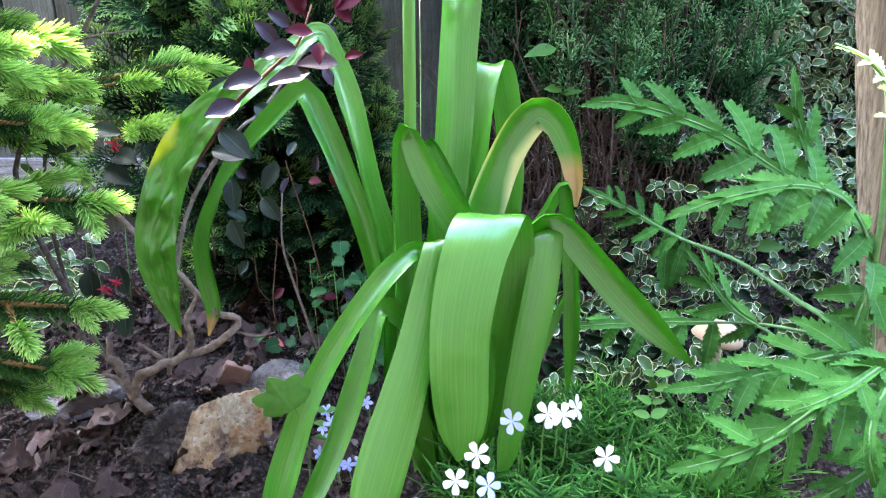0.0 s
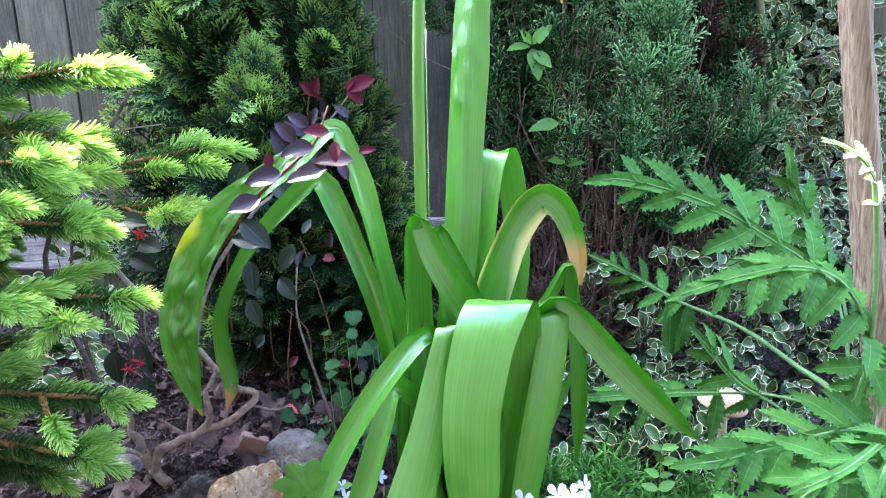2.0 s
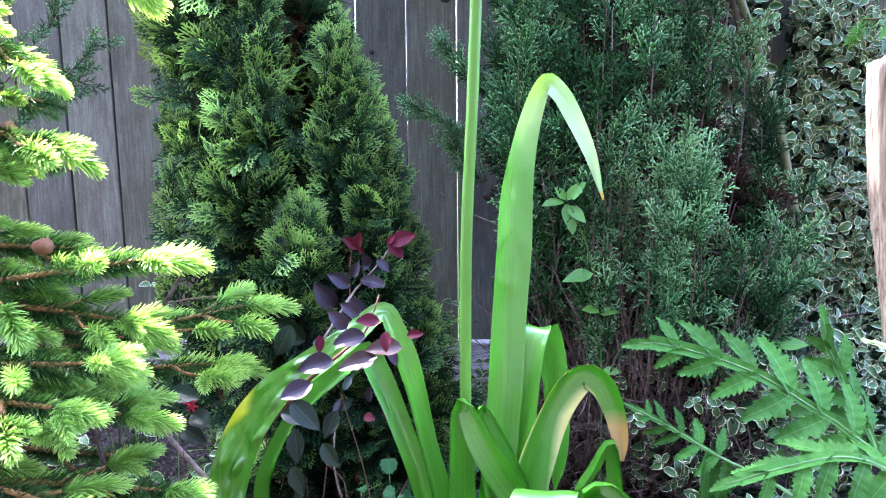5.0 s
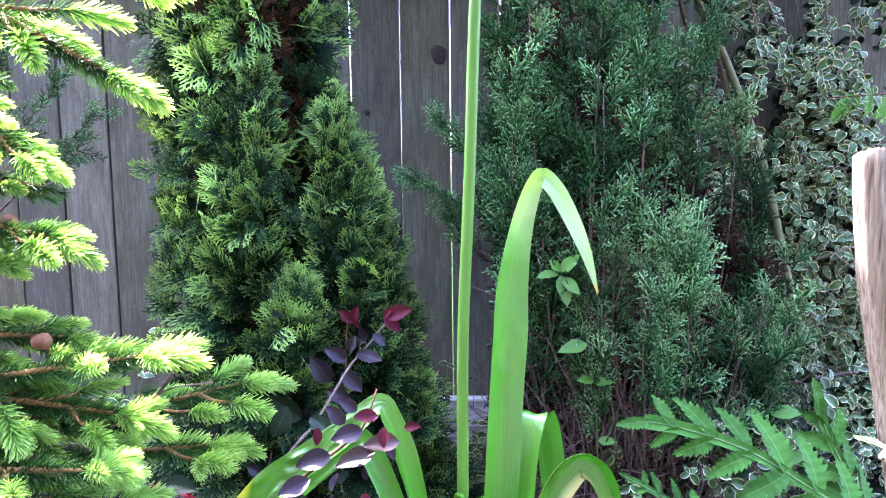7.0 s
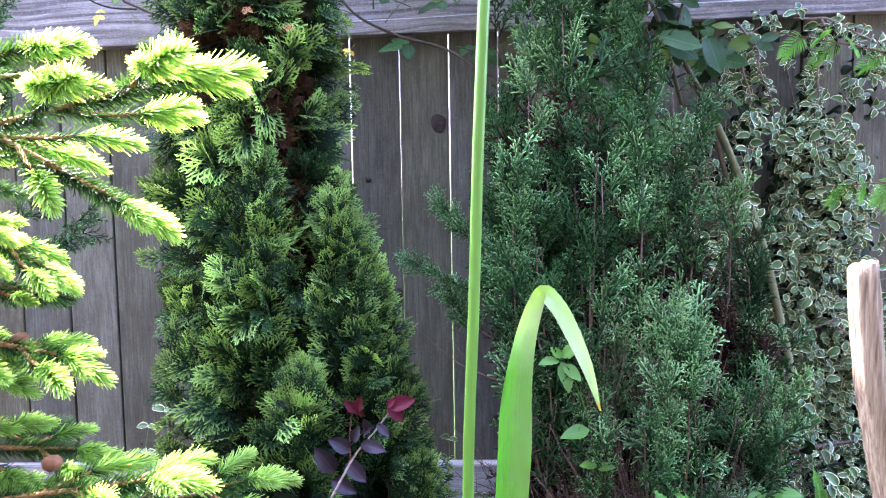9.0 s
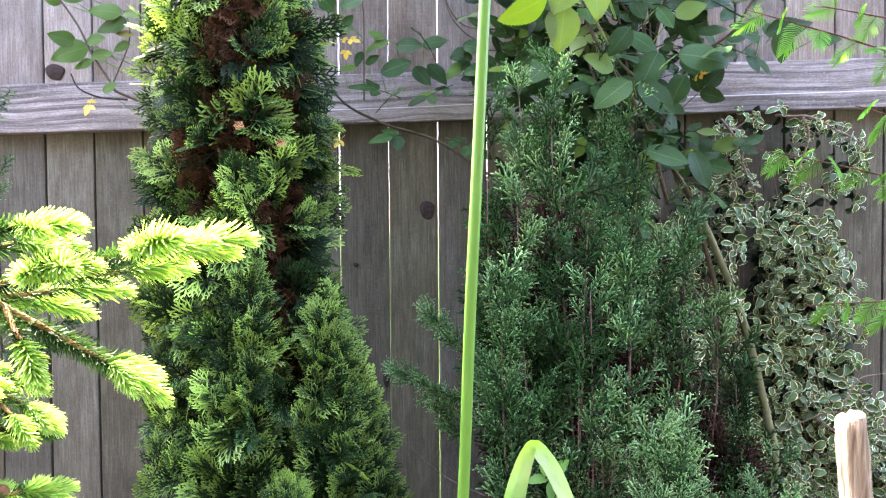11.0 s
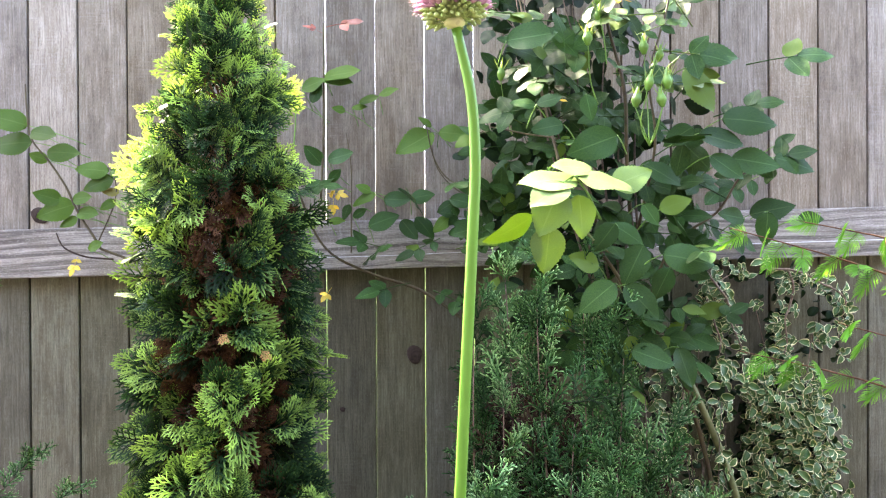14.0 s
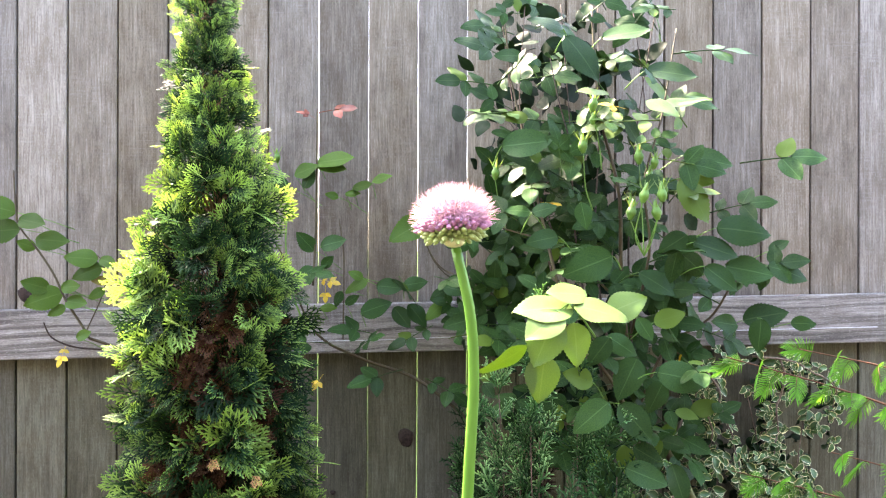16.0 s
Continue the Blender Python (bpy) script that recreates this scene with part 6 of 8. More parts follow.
    for a, b in (((0.222, 1.475, 1.655), (0.176, 1.462, 1.568)), ((0.222, 1.475, 1.655), (0.148, 1.462, 1.585)), ((0.222, 1.475, 1.655), (0.296, 1.492, 1.637))):
        stem("leaf_stalk", [a, (np.array(a) + b) / 2 + np.array((0, -0.004, 0.010)), b], [0.0013, 0.0010], M_greenstem, plant, sides=4, n=6)
    stem("leaf_stalk", [(0.30, 1.60, 1.58), (0.25, 1.50, 1.63), (0.222, 1.465, 1.655)], [0.0022, 0.0014], M_greenstem, plant, sides=5)
    spots["light"] += [((0.46, 1.74, 1.88), (0.9, -0.3, 0.0), (0, -0.5, 1), 0.13)]
    spots["red"] += [((-0.328, 2.08, 2.112), (0.95, -0.2, 0.12), (0, -0.8, 0.7), 0.105), ((-0.328, 2.08, 2.095), (-0.85, -0.3, 0.4), (0, -0.7, 0.8), 0.055), ((0.745, 1.77, 1.70), (0.5, -0.4, 0.6), (0, -0.6, 1), 0.06)]
    spots["yellow"] += [((-0.319, 2.07, 1.670), (0.95, -0.3, -0.1), (0, -0.8, 0.6), 0.060), ((-0.302, 2.06, 1.657), (0.05, -0.3, -0.95), (0.2, -1, 0.2), 0.045), ((-0.31, 2.08, 1.42), (-0.4, -0.5, -0.6), (0, -1, 0.4), 0.05), ((0.52, 1.80, 1.50), (0.3, -0.6, 0.2), (0, -1, 0.5), 0.05),
                        ((-0.935, 1.98, 1.507), (-0.1, -0.4, -0.8), (0, -1, 0.3), 0.055), ((0.40, 1.74, 2.06), (-0.8, -0.3, 0.1), (0, -0.6, 1), 0.07), ((0.22, 1.8, 1.86), (0.7, -0.4, -0.1), (0, -0.6, 1), 0.05)]
    for k, s in spots.items():
        pieces("leaf", ROSE[k], plant, s)
    for p in ((0.416, 1.70, 1.935), (0.386, 1.66, 1.815), (0.411, 1.66, 1.85), (0.453, 1.66, 1.852), (0.443, 1.66, 1.815), (0.301, 1.72, 1.96), (0.32, 1.72, 2.05), (0.123, 1.85, 1.915)):
        p = np.array(p)
        foot = np.array((0.427, 1.70, 1.74)) if 0.35 < p[0] < 0.5 else p + (0.03, 0.04, -0.12)
        stem("bud_stalk", [foot, (foot + p) / 2 + np.array((rng.normal(0, 0.008), 0.004, -0.012)), p], [0.0016, 0.0011], M_greenstem, plant, sides=5)
        rose_bud(plant, p, (rng.normal(0, 0.22), -0.1, 1), 0.044)
    for p in ((0.445, 1.73, 1.90), (0.475, 1.72, 1.87), (0.46, 1.74, 1.93), (0.41, 1.72, 1.84), (0.335, 1.78, 2.03), (0.31, 1.78, 1.98), (-0.433, 2.08, 1.980)):
        rose_bud(plant, p, (rng.normal(0, 0.25), -0.2, 1), 0.038)
    # bare dark twigs and a spent hip
    for a, b in (((0.22, 1.9, 1.95), (0.12, 1.95, 2.12)), ((0.10, 1.95, 1.83), (0.02, 2.0, 1.79)), ((0.3, 1.85, 2.0), (0.25, 1.85, 2.2))):
        stem("bare_twig", [a, (np.array(a) + b) / 2 + rng.normal(0, 0.012, 3), b], [0.002, 0.001], M_twig, plant, sides=5)
    stem("bare_twig", [(-0.989, 1.98, 1.567), (-0.978, 1.98, 1.541), (-0.961, 1.98, 1.524), (-0.913, 1.98, 1.506), (-0.846, 1.98, 1.500)], [0.0018, 0.0026], M_knot, plant, sides=5)


build_rose()

# ---- the giant allium ----
def build_allium():
    plant = thing("giant_allium", "giant allium with arching strap leaves and one pale pink flower head", "flower", at=(0.02, 1.03, 0.04))
    home = at_home(plant)

    def leaf(pts, label="", mat=None, root=True, **kw):
        if root:
            x0, y0 = pts[0][0], pts[0][1]
            pts = [(0.025 + 0.35 * (x0 - 0.025), 1.03 + 0.3 * (y0 - 1.03), 0.03, 0.03)] + pts
        kw.setdefault("n", 56)
        kw["fold"] = kw.get("fold", 0.25) * (2.3 if kw.get("sides") is None else 1.3)
        slim = kw.pop("slim", 1.0)
        pts = [(*p[:3], p[3] * slim) for p in pts]
        part("leaf", mesh_from("leaf", *ribbon(pts, **kw), mat or M_strap), plant, label, home)

    leaf([(-0.053, 1.05, 0.144, 0.030), (-0.057, 1.05, 0.322, 0.027), (-0.078, 1.045, 0.433, 0.026), (-0.098, 1.04, 0.528, 0.024), (-0.116, 1.035, 0.590, 0.022), (-0.131, 1.03, 0.610, 0.024),
          (-0.170, 1.02, 0.579, 0.034), (-0.218, 1.01, 0.547, 0.040), (-0.263, 1.01, 0.513, 0.048), (-0.303, 1.01, 0.456, 0.058), (-0.329, 1.01, 0.372, 0.058), (-0.331, 1.02, 0.298, 0.040), (-0.324, 1.03, 0.238, 0.003)],
         "arching leaf, puckered, with a painted sun patch", M_strap_sun_patch, turn=(40, 45, 50, 55, 60, 62, 62, 50, 35, 20, 12, 8, 5, 5), n=210, m=17, fold=0.22, waves=0.0018, bumps=0.007, seed=1, slim=0.86)
    leaf([(-0.046, 1.06, 0.147, 0.031), (-0.080, 1.07, 0.338, 0.036), (-0.115, 1.08, 0.446, 0.038), (-0.145, 1.085, 0.516, 0.039), (-0.163, 1.09, 0.541, 0.034), (-0.205, 1.10, 0.505, 0.033), (-0.248, 1.11, 0.462, 0.027),
          (-0.285, 1.12, 0.411, 0.024), (-0.317, 1.13, 0.341, 0.034), (-0.322, 1.14, 0.280, 0.041), (-0.317, 1.14, 0.232, 0.032), (-0.330, 1.14, 0.188, 0.003)],
         "leaf folded over towards the ground", M_strap_yellow2, turn=(30, 25, 20, 15, 10, 15, 30, 45, 50, 30, 10, 10), fold=0.35, waves=0.001, seed=2, slim=0.74)
    leaf([(-0.032, 1.02, 0.178, 0.032), (-0.036, 1.01, 0.336, 0.031), (-0.037, 1.0, 0.443, 0.028), (-0.035, 0.997, 0.496, 0.022), (-0.027, 0.99, 0.509, 0.022), (-0.007, 0.985, 0.466, 0.033), (0.022, 0.985, 0.417, 0.039), (0.055, 0.99, 0.372, 0.039), (0.083, 1.0, 0.326, 0.025)],
         "sharply creased leaf", turn=(25, 25, 30, 40, 60, 60, 30, 20, 15, 10), fold=0.3, seed=3)
    leaf([(0.022, 1.06, 0.256, 0.018), (0.001, 1.05, 0.382, 0.017), (-0.007, 1.035, 0.469, 0.013), (-0.004, 1.03, 0.490, 0.013), (0.015, 1.02, 0.459, 0.017), (0.036, 1.015, 0.416, 0.018), (0.055, 1.01, 0.373, 0.010)], turn=(40, 40, 45, 45, 40, 40, 40), seed=4)
    leaf([(0.059, 1.0, 0.149, 0.058), (0.077, 0.985, 0.259, 0.060), (0.085, 0.975, 0.345, 0.062), (0.078, 0.958, 0.404, 0.066), (0.064, 0.932, 0.426, 0.067), (0.049, 0.902, 0.408, 0.068), (0.038, 0.885, 0.370, 0.066), (0.031, 0.875, 0.324, 0.063), (0.030, 0.870, 0.275, 0.062), (0.032, 0.868, 0.228, 0.057), (0.032, 0.866, 0.193, 0.040), (0.029, 0.866, 0.170, 0.004)],
         "broad glossy leaf hanging over in front", M_strap, sides=((1, 0, 0), (1, 0.05, 0), (1, 0.25, -0.1), (1, 0.15, -0.05), (1, 0.05, 0), (1, 0, 0)), n=72, m=13, fold=0.12, waves=0.0012, bumps=0.0008, seed=5)
    leaf([(-0.006, 1.02, 0.226, 0.026), (-0.001, 0.99, 0.315, 0.026), (-0.006, 0.965, 0.365, 0.025), (-0.018, 0.948, 0.384, 0.023), (-0.045, 0.925, 0.367, 0.028), (-0.078, 0.905, 0.328, 0.030), (-0.108, 0.89, 0.283, 0.031), (-0.132, 0.875, 0.237, 0.033), (-0.149, 0.865, 0.188, 0.039), (-0.163, 0.852, 0.141, 0.040), (-0.173, 0.848, 0.10, 0.030), (-0.180, 0.85, 0.055, 0.004)],
         "arching leaf reaching the soil", turn=(40, 45, 50, 45, 35, 25, 20, 15, 12, 10, 10), n=64, fold=0.32, waves=0.0012, seed=6, slim=0.82)
    leaf([(0.001, 1.03, 0.205, 0.019), (-0.023, 1.01, 0.254, 0.018), (-0.045, 0.985, 0.291, 0.019), (-0.062, 0.97, 0.303, 0.021), (-0.073, 0.955, 0.265, 0.025), (-0.094, 0.94, 0.199, 0.028), (-0.116, 0.925, 0.140, 0.026), (-0.141, 0.91, 0.088, 0.023), (-0.161, 0.905, 0.058, 0.014), (-0.172, 0.905, 0.035, 0.003)], turn=(50, 50, 45, 40, 30, 20, 15), fold=0.3, waves=0.001, seed=7)
    leaf([(0.023, 1.0, 0.157, 0.043), (0.022, 0.97, 0.295, 0.040), (0.019, 0.94, 0.375, 0.034), (0.008, 0.925, 0.399, 0.029), (-0.004, 0.91, 0.347, 0.036), (-0.017, 0.895, 0.288, 0.042), (-0.034, 0.88, 0.228, 0.050), (-0.051, 0.865, 0.174, 0.056), (-0.066, 0.85, 0.120, 0.050), (-0.076, 0.845, 0.075, 0.008)],
         "broad creased leaf hanging to the ground", sides=((1, 0, 0), (1, 0.1, 0), (1, 0.5, 0), (1, 0.2, 0.2), (1, 0, 0.2), (1, -0.1, 0.2)), fold=0.2, n=64, m=11, waves=0.001, bumps=0.0008, seed=8)
    leaf([(0.101, 1.03, 0.157, 0.034), (0.114, 1.02, 0.274, 0.033), (0.126, 1.005, 0.360, 0.034), (0.133, 0.985, 0.394, 0.036), (0.126, 0.968, 0.338, 0.040), (0.113, 0.955, 0.271, 0.038), (0.101, 0.945, 0.202, 0.035), (0.090, 0.936, 0.139, 0.027), (0.080, 0.93, 0.095, 0.004)], sides=((1, 0, 0), (1, 0.2, 0), (1, 0.3, 0), (1, 0.1, 0.15), (1, 0, 0.2)), fold=0.2, seed=9)
    leaf([(0.067, 1.03, 0.165, 0.036), (0.086, 1.02, 0.273, 0.036), (0.105, 1.0, 0.369, 0.034), (0.128, 0.985, 0.407, 0.031), (0.151, 0.982, 0.402, 0.032), (0.185, 0.98, 0.364, 0.038), (0.228, 0.98, 0.315, 0.040), (0.273, 0.98, 0.268, 0.030), (0.317, 0.985, 0.224, 0.003)],
         "arching leaf pointing outward", turn=(45, 45, 50, 50, 45, 30, 25, 20, 20), fold=0.35, waves=0.001, seed=10, slim=0.95)
    leaf([(0.082, 1.06, 0.223, 0.018), (0.115, 1.06, 0.349, 0.018), (0.138, 1.06, 0.397, 0.017), (0.160, 1.06, 0.433, 0.013), (0.169, 1.06, 0.379, 0.017), (0.178, 1.06, 0.304, 0.019), (0.181, 1.06, 0.224, 0.018), (0.179, 1.06, 0.148, 0.004)], turn=(40, 45, 50, 60, 50, 40, 35), fold=0.3, seed=11)
    leaf([(0.052, 1.05, 0.260, 0.038), (0.054, 1.06, 0.364, 0.044), (0.069, 1.065, 0.428, 0.049), (0.094, 1.07, 0.489, 0.047), (0.123, 1.07, 0.521, 0.042), (0.150, 1.072, 0.507, 0.034), (0.168, 1.073, 0.469, 0.026), (0.176, 1.073, 0.430, 0.018), (0.178, 1.073, 0.400, 0.003)],
         "arching leaf with a scorched brown tip", M_strap_brown, turn=(25, 20, 15, 15, 20, 25, 30, 40), fold=0.3, n=64, m=11, waves=0.0016, seed=12)
    leaf([(0.038, 1.08, 0.214, 0.036), (0.043, 1.085, 0.356, 0.035), (0.051, 1.088, 0.459, 0.034), (0.058, 1.090, 0.536, 0.034), (0.067, 1.098, 0.572, 0.036), (0.080, 1.118, 0.568, 0.036), (0.092, 1.130, 0.520, 0.036), (0.101, 1.138, 0.440, 0.034), (0.103, 1.145, 0.366, 0.024), (0.099, 1.148, 0.318, 0.003)],
         "leaf folded over backwards", sides=((1, 0.1, 0), (1, 0.1, 0), (1, -0.1, 0), (0.9, -0.45, 0.1), (0.95, -0.2, 0.1), (1, 0, 0), (1, 0, 0)), fold=0.2, waves=0.0008, seed=13)
    leaf([(-0.007, 1.06, 0.207, 0.038), (0.011, 1.065, 0.362, 0.043), (0.022, 1.075, 0.483, 0.045), (0.028, 1.08, 0.609, 0.047), (0.032, 1.08, 0.690, 0.045), (0.037, 1.083, 0.765, 0.040), (0.052, 1.085, 0.841, 0.029), (0.071, 1.083, 0.888, 0.021), (0.088, 1.07, 0.878, 0.021), (0.104, 1.06, 0.850, 0.020), (0.123, 1.04, 0.802, 0.014), (0.138, 1.033, 0.748, 0.002)],
         "tallest leaf, hooked over at the top", M_strap_tip, turn=(15, 12, 10, 10, 10, 15, 25, 40, 40, 30, 30, 30), fold=0.17, n=190, m=17, waves=0.0009, bumps=0.0015, seed=14)
    # short outer sheaths at the base, and hidden leaves behind
    for i, (x, y, z, w) in enumerate(((-0.03, 1.0, 0.20, 0.036), (0.06, 0.985, 0.20, 0.040), (0.10, 1.03, 0.22, 0.034), (0.0, 1.08, 0.26, 0.04), (0.07, 1.10, 0.30, 0.036), (0.135, 1.08, 0.30, 0.03), (0.145, 1.07, 0.22, 0.026))):
        leaf([((x + 0.025) / 2, (y + 1.03) / 2, z * 0.45, w), (x, y, z, w * 0.9), (x + 0.25 * (x - 0.02), y + 0.2 * (y - 1.03), z + 0.07, 0.004)], n=20, sides=((1, 0.2 * i - 0.6, 0), (1, 0.2 * i - 0.6, 0)), fold=0.45, seed=20 + i)
    pts = [(-0.02, 1.035, 0.03), (-0.034, 1.035, 0.153), (-0.031, 1.03, 0.314), (-0.027, 1.025, 0.507), (-0.025, 1.015, 0.697), (-0.016, 1.005, 0.885), (-0.009, 0.99, 1.06), (0.0, 0.975, 1.236), (0.008, 0.962, 1.40), (0.015, 0.95, 1.54), (0.018, 0.942, 1.62), (0.013, 0.932, 1.69), (-0.002, 0.925, 1.755)]
    stem("scape", pts, [0.0078, 0.0072, 0.0068, 0.0066, 0.006, 0.0052], M_scape, plant, "tall smooth green flower stem", n=110, sides=16)

    # flower head: a flattened globe of buds below and open florets above
    top = unit((-0.10, 0.02, 1.0))
    head = thing("flower_head", "", "")
    head.parent = plant
    head.matrix_basis = home @ Matrix.Translation((-0.003, 0.925, 1.755)) @ Matrix.Rotation(radians(-4), 4, "Y")
    bm = bmesh.new()
    bmesh.ops.create_uvsphere(bm, u_segments=20, v_segments=12, radius=1)
    for v in bm.verts:
        f = 1 + 0.06 * math.sin(5 * math.atan2(v.co.y, v.co.x))
        v.co.x, v.co.y, v.co.z = v.co.x * 0.011 * f, v.co.y * 0.011 * f, 0.006 + v.co.z * 0.006
    bm2 = from_bm(bm, "spathe", M_spathe)
    part("spathe", bm2, head, "pale papery sheath under the buds")
    egg = tube([(0, 0, 0), (0, 0.25, 0), (0, 0.65, 0), (0, 1, 0)], [0.06, 0.27, 0.24, 0.03], 8, 6)
    green, pink = mesh_from("bud", *egg, M_bud_green), mesh_from("bud", *egg, M_bud_pink)
    petals = []
    for i in range(6):
        a = i * math.pi / 3
        d = np.array((math.cos(a), 0.55, math.sin(a)))
        petals.append(strip((0, 0.02, 0), unit(d) * 0.9, 0.26, 0.10, np.cross(unit(d), (math.sin(a), 0, -math.cos(a))), 0.2))
        petals.append(strip((0, 0.05, 0), unit(np.array((math.cos(a + 0.5) * 0.5, 1, math.sin(a + 0.5) * 0.5))) * 1.8, 0.055, 0.03, (math.sin(a), 0.1, math.cos(a)), 0.3))
    floret = mesh_from("floret", *joined(petals), M_floret)
    stalk = Soup()
    n = 360
    for i in range(n):
        f = (i + 0.5) / n
        lat = math.asin(-0.70 + 1.70 * f)
        a = i * 2.39996
        d = np.array((math.cos(a) * math.cos(lat), math.sin(a) * math.cos(lat), math.sin(lat)))
        c = np.array((0, 0, 0.026))
        r = np.array((0.030, 0.030, 0.025))
        p = c + d * r * rng.uniform(0.84, 1.06)
        if f < 0.24:
            part("bud", green, head, at=pose_of(p, d + UP * 0.25, (0, 0.1, 1), rng.uniform(0.0075, 0.010)))
        elif f < 0.42:
            part("bud", pink, head, at=pose_of(p, d + UP * 0.2, (0, 0.1, 1), rng.uniform(0.009, 0.012)))
        else:
            part("floret", floret, head, at=pose_of(p, d + UP * 0.15 + rng.normal(0, 0.12, 3), rng.normal(0, 1, 3), rng.uniform(0.0085, 0.0115)))
        stalk.add(*tube([c * 0.3, c * 0.3 + (p - c * 0.3) * 0.5, p], [0.0006], 3, 4))
    tagged(part("umbel", stalk.mesh("umbel", M_bud_green), head), kind="stuff")


M_strap_yellow2 = strap_material("allium_leaf_withered_tip", [(0.99, 0.03, (0.5, 0.34, 0.16), None)])
build_allium()


# ---- poppy with feathered leaves ----
def lobe_blade(seed, width=0.30, teeth=8):
    """A lobe along y, 1 long, its margin cut into forward-pointing teeth."""
    r = np.random.default_rng(seed)
    n = teeth * 3 + 2
    k = np.linspace(0, 1, n)
    base = np.sin(math.pi * np.clip(k * 0.93 + 0.07, 0, 1) ** 0.85) ** 0.75 * width / 2
    step = np.arange(n) % 3
    half = np.maximum(base * (0.80 + 0.20 * step + r.uniform(-0.04, 0.04, n)), 0.004)
    us = np.array((-1, -0.5, 0, 0.5, 1.0))
    x = half[:, None] * us[None]
    y = k[:, None] + np.abs(us)[None] ** 2 * (0.030 * step)[:, None]
    z = 0.34 * np.abs(x) - 0.20 * k[:, None] ** 2 + 0.02 * np.sin(k[:, None] * 13 + r.uniform(0, 6)) * us[None] + 0.012 * np.sin(k[:, None] * 40) * (np.abs(us) == 0.5)[None]
    x = x + (0.07 * np.sin(k * 2.5 + r.uniform(0, 6)) * k)[:, None]
    top = np.stack([x, y, z], -1)
    low = top.copy()
    low[:, 1:4, 2] -= 0.012
    ring = np.concatenate([top, low[:, 3:0:-1]], 1)
    i = np.arange(n - 1)[:, None] * 8
    j = np.arange(8)[None]
    q = np.stack([i + j, i + (j + 1) % 8, i + 8 + (j + 1) % 8, i + 8 + j], -1).reshape(-1, 4)
    uu = np.concatenate([(us + 1) / 2, ((us + 1) / 2)[3:0:-1]])
    return ring.reshape(-1, 3), q, np.column_stack([np.tile(uu, n), np.repeat(k, 8)])


def build_poppy():
    plant = thing("oriental_poppy", "oriental poppy with coarse toothed feathery green leaves", "poppy", at=(0.55, 1.04, 0.05))
    home = at_home(plant)
    lobes = [mesh_from("leaflet", *lobe_blade(s, w, t), M_poppy) for s, (w, t) in enumerate(((0.36, 8), (0.41, 8), (0.34, 9), (0.38, 7)))]
    pale = [mesh_from("leaflet", *lobe_blade(9, 0.34, 6), M_poppy_pale)]

    def frond(pts, first, pairs, length, face=(0, -0.6, 0.8), splay=55, kind=None, radius=0.0021, label="", end=1.0, hang=0.06, slim=1.0, seed=0):
        kind = kind or lobes
        rib = part("frond", mesh_from("frond", *tube(pts, [radius * 1.2, radius * 0.85, radius * 0.30], 30, 7), M_poppy_stem), plant, label, home)
        line = curve(pts, 80)
        t = unit(np.gradient(line, axis=0))
        face = unit(face)
        # the narrow blade that joins the lobes along the rib
        js = [int(79 * (first + (0.98 - first) * i / 7)) for i in range(8)]
        widths = [length * (0.16 + 0.12 * i / 7) for i in range(8)]
        part("web", mesh_from("web", *ribbon([(*(line[j] + face * 0.0008), w) for j, w in zip(js, widths)], n=30, m=7, sides=[tuple(unit(np.cross(t[j], face))) for j in js], fold=0.3, thick=0.0008, waves=0.0010, seed=len(js)), M_poppy if kind is lobes else M_poppy_pale), rib)
        for i in range(pairs):
            c = i / (pairs - 0.2)
            env = (0.70 + 0.34 * math.sin(math.pi * min(1.0, 0.25 + 0.65 * c))) * (1.0 - 0.42 * c * c)
            for g in (-1, 1):
                j = int(79 * (first + (0.97 - first) * (c + (0.10 / pairs if g > 0 else 0))))
                s = unit(np.cross(t[j], face))
                a = radians(splay * (1.06 - 0.38 * c) + rng.normal(0, 5))
                d = t[j] * math.cos(a) + s * g * math.sin(a) + face * rng.normal(-0.04, 0.10) + np.array((0, 0, -hang))
                nf = unit(face + rng.normal(0, 0.20, 3) + s * g * 0.25)
                part("leaflet", kind[int(rng.integers(0, len(kind)))], rib, at=pose_of(line[j], d, nf, length * 1.12 * env * rng.uniform(0.90, 1.10)) @ Matrix.Diagonal((slim, 1, 1, 1)))
        part("leaflet", kind[0], rib, at=pose_of(line[-4], t[-1], face, length * end * 0.62))
        return rib, line

    base = (0.555, 1.06, 0.07)
    # tall frond over the bed, its lobes well apart
    frond([base, (0.577, 1.16, 0.327), (0.539, 1.20, 0.386), (0.487, 1.22, 0.420), (0.412, 1.23, 0.466), (0.329, 1.235, 0.497), (0.260, 1.24, 0.512), (0.235, 1.24, 0.512)], 0.50, 6, 0.086, (0.05, -0.80, 0.55), 58, hang=0.0)
    # frond that arches over and shows its edge
    frond([base, (0.530, 1.02, 0.300), (0.511, 1.0, 0.370), (0.475, 1.0, 0.425), (0.422, 0.99, 0.447), (0.373, 0.98, 0.446), (0.321, 0.97, 0.437), (0.275, 0.97, 0.421)], 0.50, 7, 0.066, (0.10, -0.42, 0.90), 62, hang=0.30)
    # long bare stalk with small leaflets at its end
    rib, line = frond([base, (0.547, 1.08, 0.215), (0.531, 1.20, 0.229), (0.482, 1.30, 0.253), (0.413, 1.38, 0.266), (0.332, 1.42, 0.306), (0.262, 1.45, 0.335)], 0.74, 5, 0.050, (0, -0.86, 0.5), 66, radius=0.0040, hang=0.0, slim=0.9)
